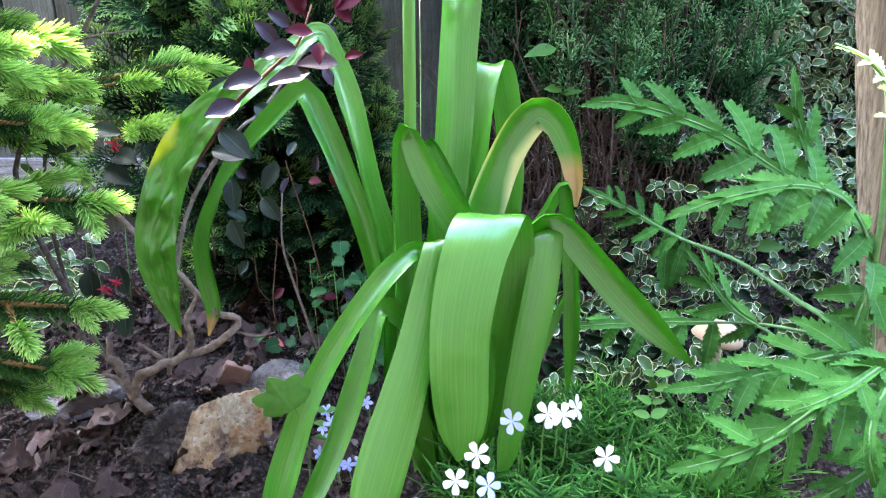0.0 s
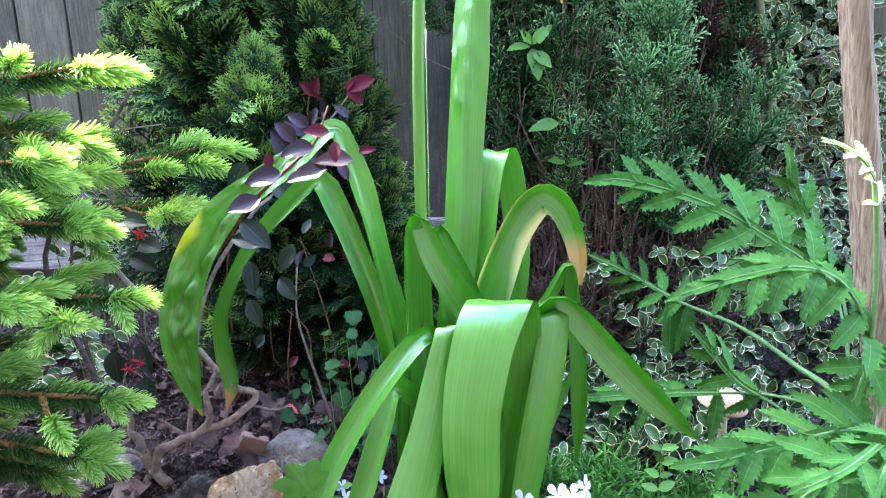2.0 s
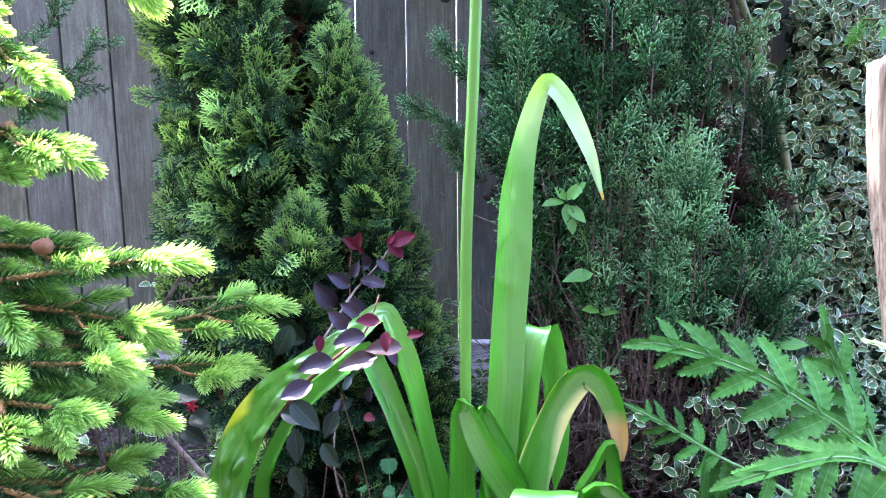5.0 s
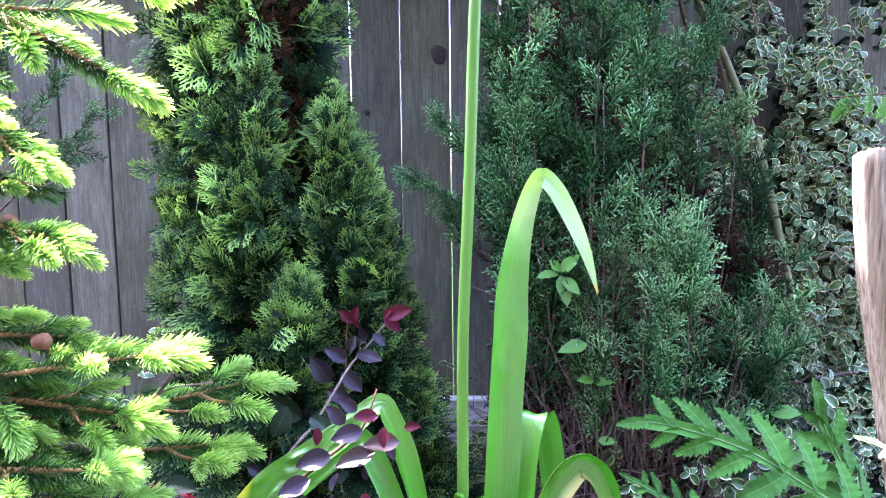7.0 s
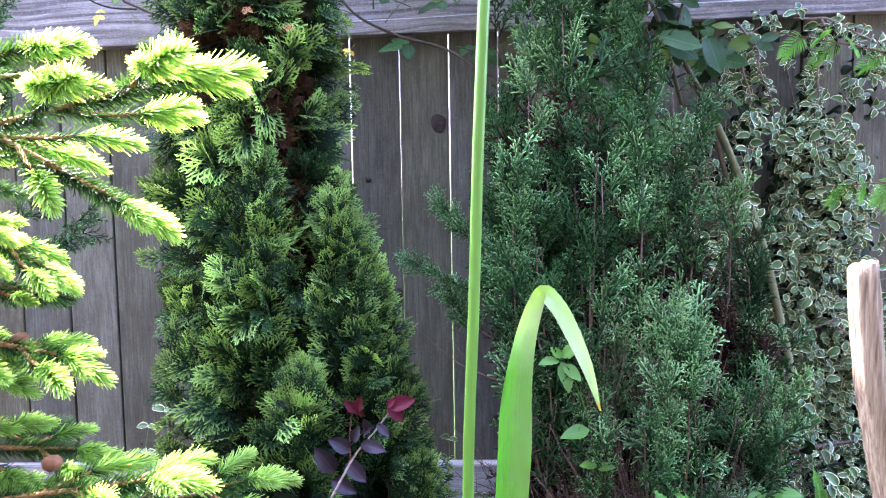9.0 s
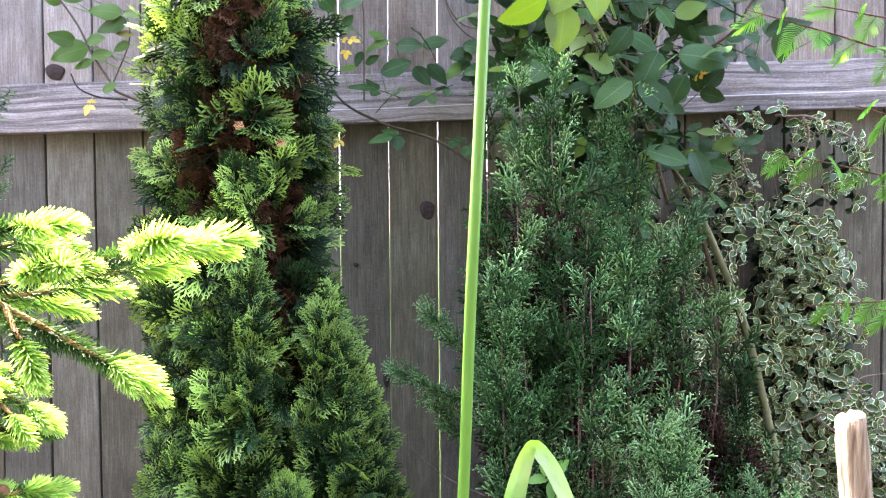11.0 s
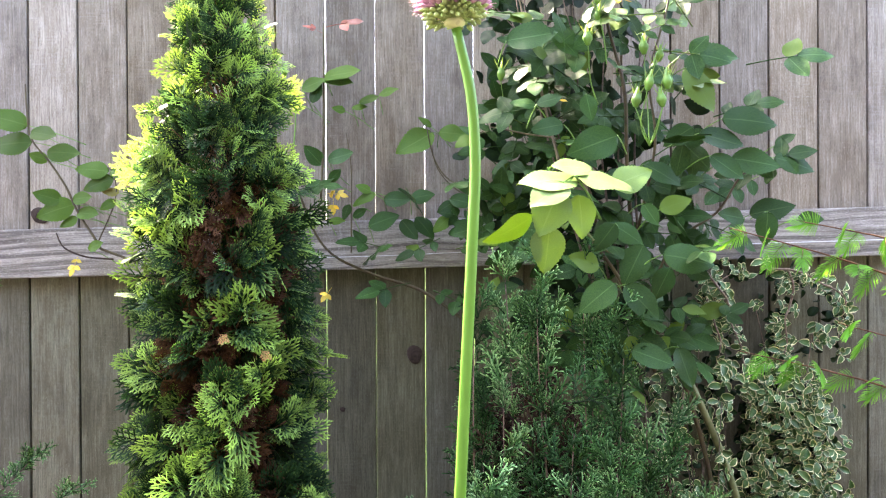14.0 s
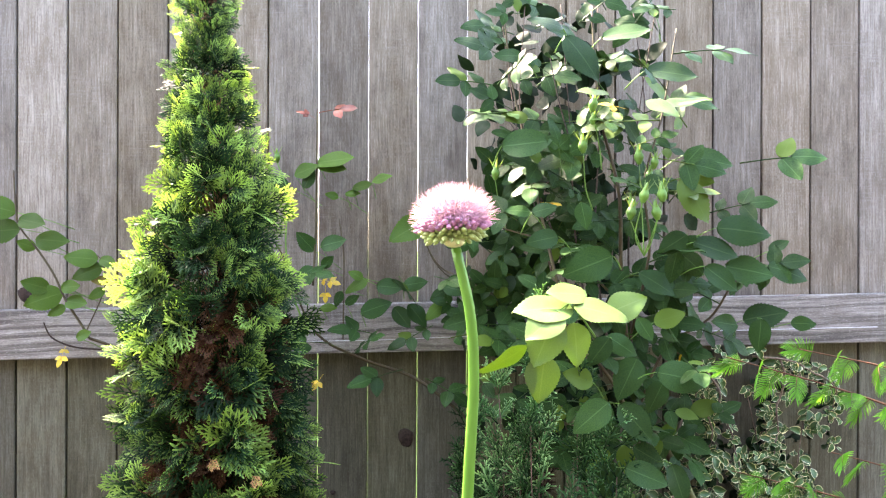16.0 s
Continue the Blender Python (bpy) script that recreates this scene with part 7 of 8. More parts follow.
    for j, d, size in ((60, (0.02, -0.25, -1), 0.115), (56, (-0.22, -0.35, -0.8), 0.085)):
        part("leaflet", lobes[1], rib, at=pose_of(line[j], d, (0.35, -1, -0.2), size))
    frond([base, (0.530, 0.97, 0.235), (0.472, 0.93, 0.270), (0.423, 0.93, 0.259), (0.375, 0.93, 0.243), (0.327, 0.92, 0.237), (0.285, 0.92, 0.230)], 0.52, 6, 0.066, (0.05, -0.62, 0.78), 50)
    frond([base, (0.510, 0.93, 0.225), (0.431, 0.88, 0.245), (0.394, 0.87, 0.223), (0.352, 0.86, 0.198), (0.312, 0.86, 0.179), (0.275, 0.86, 0.168)], 0.52, 6, 0.064, (0.05, -0.66, 0.75), 52)
    frond([base, (0.53, 0.95, 0.24), (0.486, 0.90, 0.268), (0.430, 0.86, 0.263), (0.386, 0.84, 0.257), (0.370, 0.84, 0.250)], 0.58, 4, 0.046, (0.05, -0.35, 0.93), 50)
    frond([base, (0.52, 0.93, 0.25), (0.485, 0.88, 0.262), (0.448, 0.84, 0.240), (0.439, 0.82, 0.212), (0.452, 0.82, 0.178)], 0.50, 4, 0.042, (-0.35, -0.85, 0.4), 48)
    frond([base, (0.520, 1.04, 0.24), (0.491, 1.05, 0.238), (0.448, 1.10, 0.228), (0.362, 1.10, 0.231), (0.255, 1.10, 0.228), (0.20, 1.10, 0.224)], 0.66, 4, 0.058, (0, -0.6, 0.8), 64, radius=0.0026, hang=0.35)
    frond([base, (0.62, 1.2, 0.20), (0.625, 1.28, 0.32), (0.592, 1.32, 0.41), (0.560, 1.33, 0.485), (0.550, 1.33, 0.53)], 0.58, 5, 0.070, (0.15, -0.95, 0.25), 44)
    frond([base, (0.59, 1.08, 0.20), (0.56, 1.06, 0.29), (0.53, 1.02, 0.30), (0.50, 0.99, 0.25), (0.49, 0.97, 0.20)], 0.45, 5, 0.058, (-0.3, -0.85, 0.4), 52, hang=0.2)
    frond([base, (0.48, 1.06, 0.20), (0.40, 1.08, 0.255), (0.36, 1.08, 0.30), (0.335, 1.07, 0.33)], 0.62, 3, 0.050, (0.5, -0.8, 0.2), 42, hang=0.3)
    frond([base, (0.55, 0.95, 0.16), (0.515, 0.90, 0.165), (0.475, 0.88, 0.145), (0.43, 0.87, 0.12)], 0.40, 5, 0.055, (0.0, -0.6, 0.8), 55)
    frond([base, (0.56, 0.92, 0.14), (0.53, 0.87, 0.14), (0.50, 0.85, 0.11)], 0.45, 4, 0.050, (-0.2, -0.6, 0.8), 52)
    # pale young leaf on the upright stalk, in full light
    frond([base, (0.52, 1.0, 0.35), (0.485, 0.97, 0.52), (0.46, 0.955, 0.572), (0.43, 0.95, 0.592), (0.405, 0.95, 0.602)], 0.80, 4, 0.030, (0, -0.45, 0.9), 42, pale, 0.0032, "pale hairy young shoot")


build_poppy()

# ---- stake ----
def build_stake():
    ob = thing("garden_stake", "weathered split wooden garden stake, leaning slightly", "stake", at=(0.655, 1.12, 0.0))
    pts = np.array([(0.655, 1.12, -0.03), (0.626, 1.12, 0.198), (0.583, 1.12, 0.38), (0.535, 1.12, 0.634), (0.514, 1.12, 0.745), (0.499, 1.12, 0.915)])
    n, sides = 60, 22
    line = curve(pts, n)
    a = np.linspace(0, 2 * math.pi, sides, endpoint=False)
    rad = 0.0205 * (1 + 0.10 * np.sin(3 * a + 0.6) + 0.05 * np.sin(7 * a))[None] * (1.08 - 0.16 * np.linspace(0, 1, n))[:, None]
    rad = rad * (1 + 0.035 * np.sin(line[:, 2] * 60)[:, None] * np.cos(a * 2)[None] + 0.03 * np.sin(line[:, 2] * 23 + 1)[:, None]) + rng.normal(0, 0.0003, (n, sides))
    crack = np.exp(-((((a[None] + 1.75 + 0.15 * np.sin(line[:, 2] * 9)[:, None]) + math.pi) % (2 * math.pi) - math.pi) / 0.16) ** 2)
    rad = rad - 0.0045 * crack
    ring = line[:, None] + np.stack([rad * np.cos(a)[None], rad * np.sin(a)[None], np.zeros_like(rad)], -1)
    ring[-1, :, 2] += 0.006 * np.cos(a) + rng.normal(0, 0.0018, sides)
    v = np.vstack([ring.reshape(-1, 3), line[-1:] + np.array((0, 0, 0.001))])
    i = np.arange(n - 1)[:, None] * sides
    j = np.arange(sides)[None]
    q = np.stack([i + j, i + (j + 1) % sides, i + sides + (j + 1) % sides, i + sides + j], -1).reshape(-1, 4)
    o = (n - 1) * sides
    cap = np.array([[len(v) - 1, o + x, o + x + 1, o + (x + 2) % sides] for x in range(0, sides - 1, 2)])
    part("pole", mesh_from("pole", v, np.vstack([q, cap]), None, M_post), ob, at=at_home(ob))
    bm = bmesh.new()
    bmesh.ops.create_uvsphere(bm, u_segments=10, v_segments=6, radius=1, matrix=Matrix.Diagonal((0.005, 0.003, 0.008, 1)))
    part("knot", from_bm(bm, "knot", M_knot), ob, "small dark knot", at_home(ob) @ Matrix.Translation((0.596, 1.103, 0.30)))


build_stake()


# ---- purple-leaved shrub and its gnarled wood ----
LORO = [blade(1, w * 0.86, 13, 0.46, fold=f + 0.45, droop=d, thick=0.012, seed=40 + i, curl=c) for i, (w, f, d, c) in enumerate(((0.66, 0.04, 0.10, 0.0), (0.72, -0.10, 0.20, 0.05), (0.62, 0.05, 0.0, -0.05), (0.70, 0.0, -0.10, 0.0)))]


def build_loropetalum():
    plant = thing("purple_shrub", "open purple-leaved shrub with bare gnarled pale stems", "shrub", at=(-0.43, 1.09, 0.04))
    home = at_home(plant)
    stem("branch", [(-0.413, 1.10, 0.085), (-0.422, 1.10, 0.096), (-0.434, 1.10, 0.118), (-0.442, 1.10, 0.134), (-0.449, 1.105, 0.160), (-0.462, 1.11, 0.172), (-0.463, 1.12, 0.20)], [0.0085, 0.008, 0.0065, 0.0035], M_twig_pale, plant, "gnarled pale branch", sides=8, n=20, wobble=0.0013)
    stem("branch", [(-0.431, 1.10, 0.112), (-0.424, 1.10, 0.138), (-0.41, 1.10, 0.152), (-0.375, 1.11, 0.162), (-0.354, 1.12, 0.175), (-0.347, 1.12, 0.193), (-0.352, 1.12, 0.222), (-0.34, 1.14, 0.25)], [0.0075, 0.006, 0.0032], M_twig_pale, plant, "gnarled pale branch", sides=8, n=26, wobble=0.0013)
    stem("branch", [(-0.366, 1.115, 0.166), (-0.332, 1.13, 0.172), (-0.297, 1.13, 0.195), (-0.284, 1.14, 0.206), (-0.288, 1.14, 0.219), (-0.314, 1.145, 0.221), (-0.343, 1.15, 0.250), (-0.364, 1.15, 0.276), (-0.427, 1.15, 0.347), (-0.49, 1.18, 0.40)], [0.006, 0.005, 0.004], M_twig_pale, plant, "gnarled pale branch", sides=8, n=34, wobble=0.0011)
    stem("branch", [(-0.44, 1.10, 0.128), (-0.46, 1.09, 0.15), (-0.50, 1.08, 0.14), (-0.54, 1.06, 0.15)], [0.004, 0.0018], M_twig_pale, plant, sides=6)
    stem("branch", [(-0.44, 1.1, 0.14), (-0.50, 1.13, 0.2), (-0.54, 1.16, 0.30), (-0.545, 1.17, 0.42), (-0.50, 1.16, 0.58)], [0.0035, 0.002], M_twig, plant, sides=6)
    stem("branch", [(-0.38, 1.12, 0.15), (-0.40, 1.11, 0.175), (-0.415, 1.10, 0.195)], [0.004, 0.002], M_twig_pale, plant, sides=6)
    stem("branch", [(-0.29, 1.14, 0.195), (-0.26, 1.14, 0.188), (-0.235, 1.15, 0.19)], [0.0022, 0.001], M_twig_pale, plant, sides=5)
    long_twig = [(-0.40, 1.15, 0.12), (-0.37, 1.20, 0.34), (-0.300, 1.24, 0.46), (-0.270, 1.30, 0.491), (-0.226, 1.38, 0.561), (-0.193, 1.40, 0.597), (-0.150, 1.42, 0.652)]
    near_twig = [(-0.40, 1.12, 0.28), (-0.33, 1.04, 0.40), (-0.275, 1.02, 0.468), (-0.216, 0.985, 0.536), (-0.189, 0.98, 0.560), (-0.160, 0.98, 0.584), (-0.141, 0.985, 0.602), (-0.128, 1.0, 0.640)]
    up_twig = [(-0.232, 1.38, 0.55), (-0.235, 1.40, 0.60), (-0.228, 1.41, 0.655)]
    bronze = leaf_data("leaf", LORO, M_loro_bronze)
    petal = mesh_from("petal", *blade(1, 0.30, 7, 0.5, fold=0.2, droop=0.4, thick=0.02, seed=90), M_crimson)
    stem("branch", long_twig, [0.004, 0.0025, 0.0012], M_twig_pale, plant, sides=6, n=30)
    stem("branch", near_twig, [0.0035, 0.0022, 0.001], M_twig_red, plant, sides=6, n=30)
    stem("branch", up_twig, [0.0016, 0.0009], M_twig_red, plant, sides=5)
    dark, red, green = (leaf_data("leaf", LORO, m) for m in (M_loro, M_loro_red, M_loro_green))
    # on the bent allium leaf
    pieces("leaf", dark, plant, [((-0.142, 0.978, 0.596), (-0.95, -0.3, -0.10), (0.0, -0.8, 0.6), 0.038), ((-0.180, 0.975, 0.567), (-0.95, -0.3, -0.12), (0.05, -0.8, 0.6), 0.042), ((-0.205, 0.972, 0.540), (-0.85, -0.4, -0.35), (-0.1, -0.8, 0.5), 0.040),
                                 ((-0.165, 0.985, 0.602), (-0.6, -0.2, 0.75), (0.5, -0.8, 0.1), 0.030), ((-0.150, 0.985, 0.618), (-0.7, -0.2, 0.6), (0.4, -0.8, 0.2), 0.026), ((-0.118, 1.0, 0.575), (0.4, -0.4, -0.7), (0.2, -0.9, 0.3), 0.024)])
    pieces("leaf", bronze, plant, [((-0.100, 0.985, 0.580), (-0.95, -0.3, 0.05), (0.0, -0.7, 0.7), 0.044), ((-0.128, 0.975, 0.572), (-0.95, -0.3, -0.25), (0.1, -0.6, 0.8), 0.048)])
    pieces("leaf", red, plant, [((-0.118, 0.975, 0.602), (0.05, -0.5, -0.85), (0, -1, 0.2), 0.024), ((-0.125, 0.985, 0.612), (-0.95, -0.3, 0.0), (0, -0.7, 0.6), 0.030), ((-0.205, 1.02, 0.585), (0.0, -0.3, -0.95), (0.3, -1, 0.2), 0.022), ((-0.098, 1.02, 0.585), (0.9, -0.3, 0.2), (0, -0.8, 0.5), 0.022)])
    # at the far twig's end
    pieces("leaf", red, plant, [((-0.167, 1.41, 0.643), (0.95, -0.30, 0.30), (-0.29, -0.85, 0.33), 0.056), ((-0.166, 1.41, 0.644), (0.68, -0.30, -0.73), (0.21, -0.85, 0.52), 0.040), ((-0.169, 1.41, 0.642), (0.75, -0.30, 0.66), (-0.28, -0.85, 0.44), 0.024), ((-0.225, 1.41, 0.631), (0.32, -0.30, 0.95), (-0.01, -0.85, 0.29), 0.035), ((-0.221, 1.41, 0.633), (-0.72, -0.30, 0.69), (0.16, -0.85, 0.26), 0.034), ((-0.212, 1.41, 0.624), (-0.45, -0.30, 0.89), (-0.08, -0.85, 0.48), 0.018)])
    pieces("leaf", dark, plant, [((-0.233, 1.39, 0.569), (-0.79, -0.30, 0.62), (-0.05, -0.85, 0.52), 0.045), ((-0.215, 1.39, 0.582), (0.98, -0.30, -0.20), (0.17, -0.85, 0.73), 0.050), ((-0.261, 1.39, 0.531), (-0.54, -0.30, 0.84), (-0.15, -0.85, 0.56), 0.058), ((-0.240, 1.39, 0.549), (0.76, -0.30, -0.65), (0.14, -0.85, 0.36), 0.048), ((-0.268, 1.39, 0.516), (0.94, -0.30, -0.35), (-0.35, -0.85, 0.74), 0.051), ((-0.197, 1.39, 0.605), (-0.35, -0.30, 0.94), (-0.14, -0.85, 0.37), 0.029), ((-0.185, 1.39, 0.617), (0.74, -0.30, -0.67), (0.27, -0.85, 0.52), 0.032), ((-0.228, 1.39, 0.585), (0.35, -0.30, 0.94), (-0.02, -0.85, 0.63), 0.032), ((-0.210, 1.39, 0.598), (0.61, -0.30, 0.79), (-0.33, -0.85, 0.59), 0.026)])
    pieces("leaf", green, plant, [((-0.294, 1.30, 0.496), (-0.76, -0.30, 0.65), (-0.09, -0.85, 0.25), 0.064), ((-0.280, 1.30, 0.499), (0.86, -0.30, -0.51), (0.11, -0.85, 0.71), 0.052)])
    # greener leaves lower down
    pieces("leaf", green, plant, [((-0.239, 1.0, 0.508), (0.70, -0.35, -0.55), (0.2, -0.8, 0.55), 0.052), ((-0.264, 1.04, 0.477), (0.95, -0.25, -0.2), (0, -0.7, 0.7), 0.044), ((-0.289, 1.20, 0.55), (-0.35, -0.3, -0.8), (0.35, -0.9, 0.2), 0.050), ((-0.415, 1.05, 0.500), (0.95, -0.3, -0.08), (0, -0.6, 0.8), 0.052), ((-0.385, 1.05, 0.470), (0.75, -0.5, -0.15), (0, -0.7, 0.7), 0.046),
                                  ((-0.400, 1.05, 0.452), (0.9, -0.4, -0.3), (0, -0.8, 0.6), 0.044), ((-0.263, 1.10, 0.430), (0.15, -0.4, -0.9), (0.1, -1, 0.3), 0.046), ((-0.268, 1.10, 0.375), (0.4, -0.4, -0.8), (0, -1, 0.3), 0.042), ((-0.450, 1.07, 0.315), (0.1, -0.3, -0.9), (0.1, -1, 0.3), 0.046), ((-0.418, 1.08, 0.318), (0.3, -0.2, -0.9), (0.1, -1, 0.2), 0.042), ((-0.413, 1.075, 0.275), (0.05, -0.2, -1), (0.05, -1, 0.1), 0.055), ((-0.23, 1.12, 0.40), (0.5, -0.4, -0.5), (0, -1, 0.3), 0.042), ((-0.21, 1.13, 0.445), (-0.3, -0.4, -0.7), (0, -1, 0.3), 0.042)])
    # crimson strap-petalled flowers
    for p in ((-0.497, 1.0, 0.528), (-0.416, 1.03, 0.503), (-0.411, 1.06, 0.302), (-0.428, 1.06, 0.292), (-0.385, 1.05, 0.483)):
        pieces("petal", petal, plant, [(p, unit((math.cos(k * 0.9 + p[2] * 50), -0.5, math.sin(k * 0.9 + p[2] * 50))), (rng.normal(0, 0.6), -0.9, 0.4), rng.uniform(0.006, 0.012)) for k in range(9)])
    # shaded leaves deeper in
    shade = [((rng.uniform(-0.42, -0.12), rng.uniform(1.22, 1.46), rng.uniform(0.10, 0.46)), unit(rng.normal(0, 1, 3)), unit((rng.normal(0, 0.5), -0.7, 0.7)), rng.uniform(0.022, 0.036)) for _ in range(26)]
    pieces("leaf", dark, plant, shade[:8])
    pieces("leaf", red, plant, shade[8:18])
    pieces("leaf", green, plant, shade[18:])
    for _ in range(7):
        a = np.array((rng.uniform(-0.42, -0.15), rng.uniform(1.18, 1.4), rng.uniform(0.05, 0.25)))
        b = a + np.array((rng.normal(0, 0.06), rng.normal(0, 0.04), rng.uniform(0.08, 0.25)))
        stem("twig", [a, (a + b) / 2 + rng.normal(0, 0.012, 3), b], [0.0018, 0.0008], M_twig_red, plant, sides=4, n=7)


build_loropetalum()


# ---- bed: stones, litter, mushroom, small plants ----
def put_stone(label, at, size, material, seed, turn=0.0, tilt=0.0, planes=11, rough=0.030):
    """A broken stone: a ball cut by planes, its faces pitted."""
    bm = bmesh.new()
    bmesh.ops.create_icosphere(bm, subdivisions=5, radius=1)
    o = Vector((seed * 3.1, seed * 1.7, 0))
    cuts = []
    for k in range(planes):
        r = random.Random(seed * 50 + k)
        cuts.append((Vector((r.uniform(-1, 1), r.uniform(-1, 1), r.uniform(-0.7, 1))).normalized(), r.uniform(0.52, 0.80)))
    for v in bm.verts:
        d = v.co.normalized()
        cut = min([1.0] + [h / max(0.15, d.dot(nrm)) for nrm, h in cuts])
        h = cut + 0.03 * noise.fractal(d * 2.6 + o, 0.8, 2.0, 6) + rough * noise.fractal(d * 9 + o, 0.5, 2.0, 6)
        v.co = Vector((d.x * h * size[0], d.y * h * size[1], d.z * h * size[2])) * 1.2
    me = from_bm(bm, "stone", material)
    me.set_sharp_from_angle(angle=radians(24))
    tagged(part("stone", me, at=Matrix.Translation(at) @ Matrix.Rotation(tilt, 4, "Y") @ Matrix.Rotation(radians(turn), 4, "Z")), label, "stone")


put_stone("angular tan and rust stone half sunk in soil", (-0.325, 1.095, 0.014), (0.072, 0.062, 0.128), M_rock, 4, 50, 0.2)
put_stone("rounded grey stone lying in leaf litter", (-0.272, 1.22, 0.050), (0.070, 0.048, 0.052), M_rock_grey, 5, -10)
put_stone("crumbly clod of gritty soil beside the tan stone", (-0.384, 1.085, 0.060), (0.046, 0.034, 0.037), M_clod, 9, 40, 0.0, 6, 0.16)
put_stone("small flat stone at the soil's edge", (-0.60, 1.24, 0.02), (0.07, 0.05, 0.03), M_rock_grey, 12, 0)


def build_litter():
    shapes = [blade(1, w, 12, 0.5, 0, 0.0, f, d, 0.01, seed=60 + i, curl=c, rag=0.5) for i, (w, f, d, c) in enumerate(((0.8, 0.3, 0.2, 0.5), (0.6, -0.3, -0.3, 0.3), (0.9, 0.5, 0.4, -0.4), (0.5, 0.2, -0.2, 0.8), (0.7, 0.6, 0.5, 0.2), (1.0, -0.2, 0.1, 0.6)))]
    data = leaf_data("dead_leaf", shapes, M_dead)
    litter = Soup()
    for i in range(1900):
        x, y = rng.uniform(-0.95, 0.35), rng.uniform(0.75, 1.75)
        if x > -0.05 and y < 1.15:
            continue
        z = float(ground_height(x, y)) + rng.uniform(0.002, 0.016)
        d = unit((rng.normal(), rng.normal(), rng.normal(0, 0.2)))
        litter.stamp(shapes[i % 6], (x, y, z), d, unit((rng.normal(0, 0.35), rng.normal(0, 0.35), 1)), rng.uniform(0.08, 0.22) ** 2)
    tagged(new("leaf_litter", litter.mesh("leaf_litter", M_dead)), "scattered small brown dead leaves on soil", "leaf litter", kind="stuff")
    # larger curled leaves lie singly
    for x, y, z, s, a in ((-0.335, 1.19, 0.075, 0.085, 0.3), (-0.405, 1.18, 0.07, 0.07, 2.0), (-0.38, 1.25, 0.10, 0.08, 4.2), (-0.30, 1.26, 0.08, 0.07, 1.0), (-0.46, 1.07, 0.045, 0.075, 2.8), (-0.50, 1.02, 0.03, 0.08, 5.0), (-0.21, 1.36, 0.06, 0.07, 0.8),
                          (-0.27, 1.40, 0.055, 0.06, 3.4), (-0.33, 1.36, 0.06, 0.065, 5.2), (-0.17, 1.05, 0.05, 0.05, 1.2), (-0.15, 1.0, 0.035, 0.05, 4.0), (-0.43, 0.98, 0.022, 0.05, 0.4), (-0.56, 1.1, 0.04, 0.07, 3.0), (-0.39, 1.02, 0.03, 0.045, 2.1), (-0.62, 1.05, 0.04, 0.07, 0.2), (-0.36, 1.17, 0.10, 0.09, 1.2), (-0.31, 1.20, 0.11, 0.075, 5.6), (-0.43, 1.24, 0.13, 0.085, 0.6), (-0.37, 1.28, 0.14, 0.09, 2.9), (-0.30, 1.32, 0.12, 0.08, 4.6), (-0.47, 1.13, 0.09, 0.08, 3.8), (-0.52, 1.10, 0.05, 0.10, 0.1), (-0.46, 1.04, 0.035, 0.075, 5.6), (-0.24, 1.31, 0.10, 0.075, 0.2), (-0.21, 1.28, 0.085, 0.06, 2.2), (-0.40, 1.30, 0.16, 0.07, 1.6), (-0.55, 1.18, 0.07, 0.09, 2.4)):
        d = (math.cos(a), math.sin(a), rng.normal(0.1, 0.3))
        tagged(part("dead_leaf", data[int(rng.integers(0, 6))], at=pose_of((x, y, z), d, (rng.normal(0, 0.4), -0.4, 1), s * 0.85)), "curled brown dead leaf on the soil", "dead leaf", "dead leaves on the bed")
    crumbs = Soup()
    bit = tube([(0, 0, -0.5), (0.1, 0, 0), (0, 0.1, 0.5)], [0.25, 0.55, 0.2], 4, 5)
    n = 16000
    x, y = rng.uniform(-1.0, 0.4, n), rng.uniform(0.7, 1.8, n)
    crumbs.stamp(bit, np.column_stack([x, y, ground_height(x, y) + 0.001]), rng.normal(0, 1, (n, 3)), rng.normal(0, 1, (n, 3)), rng.uniform(0.004, 0.018, n) * rng.uniform(0.25, 1, n) ** 1.6)
    tagged(new("soil_crumbs", crumbs.mesh("soil_crumbs", M_soil)), "loose dark soil crumbs and grit", "soil", kind="stuff")
    sticks = Soup()
    for _ in range(120):
        a = np.array((rng.uniform(-0.95, 0.2), rng.uniform(0.8, 1.7), 0))
        b = a + np.array((rng.normal(0, 0.06), rng.normal(0, 0.04), 0))
        a[2], b[2] = float(ground_height(a[0], a[1])) + 0.006, float(ground_height(b[0], b[1])) + rng.uniform(0.006, 0.02)
        sticks.add(*tube([a, (a + b) / 2 + np.array((0, 0, 0.004)), b], [0.0013, 0.0006], 5, 4))
    tagged(new("fallen_twigs", sticks.mesh("fallen_twigs", M_twig_pale)), "thin dry fallen twigs on soil", "twigs", kind="stuff")


build_litter()
tagged(part("fallen_petal", mesh_from("fallen_petal", *blade(1, 0.4, 7, 0.5, fold=0.3, droop=0.2, thick=0.02), M_red_petal), at=pose_of((-0.315, 1.395, 0.066), (0.8, -0.5, -0.15), (0.2, -0.6, 0.8), 0.036)), "fallen red petal on brown litter", "petal")
bm = box_bm(-0.022, -0.006, -0.022, 0.022, 0.006, 0.026, 0.004)
tagged(part("clay_shard", from_bm(bm, "clay_shard", M_brick, False), at=Matrix.Translation((-0.322, 1.21, 0.085)) @ Euler((0.3, 0.4, 0.2)).to_matrix().to_4x4()), "broken terracotta pot shard in the litter", "shard")
stick = thing("dry_stick", "thin dry stick standing in the bed", "stick", at=(-0.2, 1.3, 0.05))
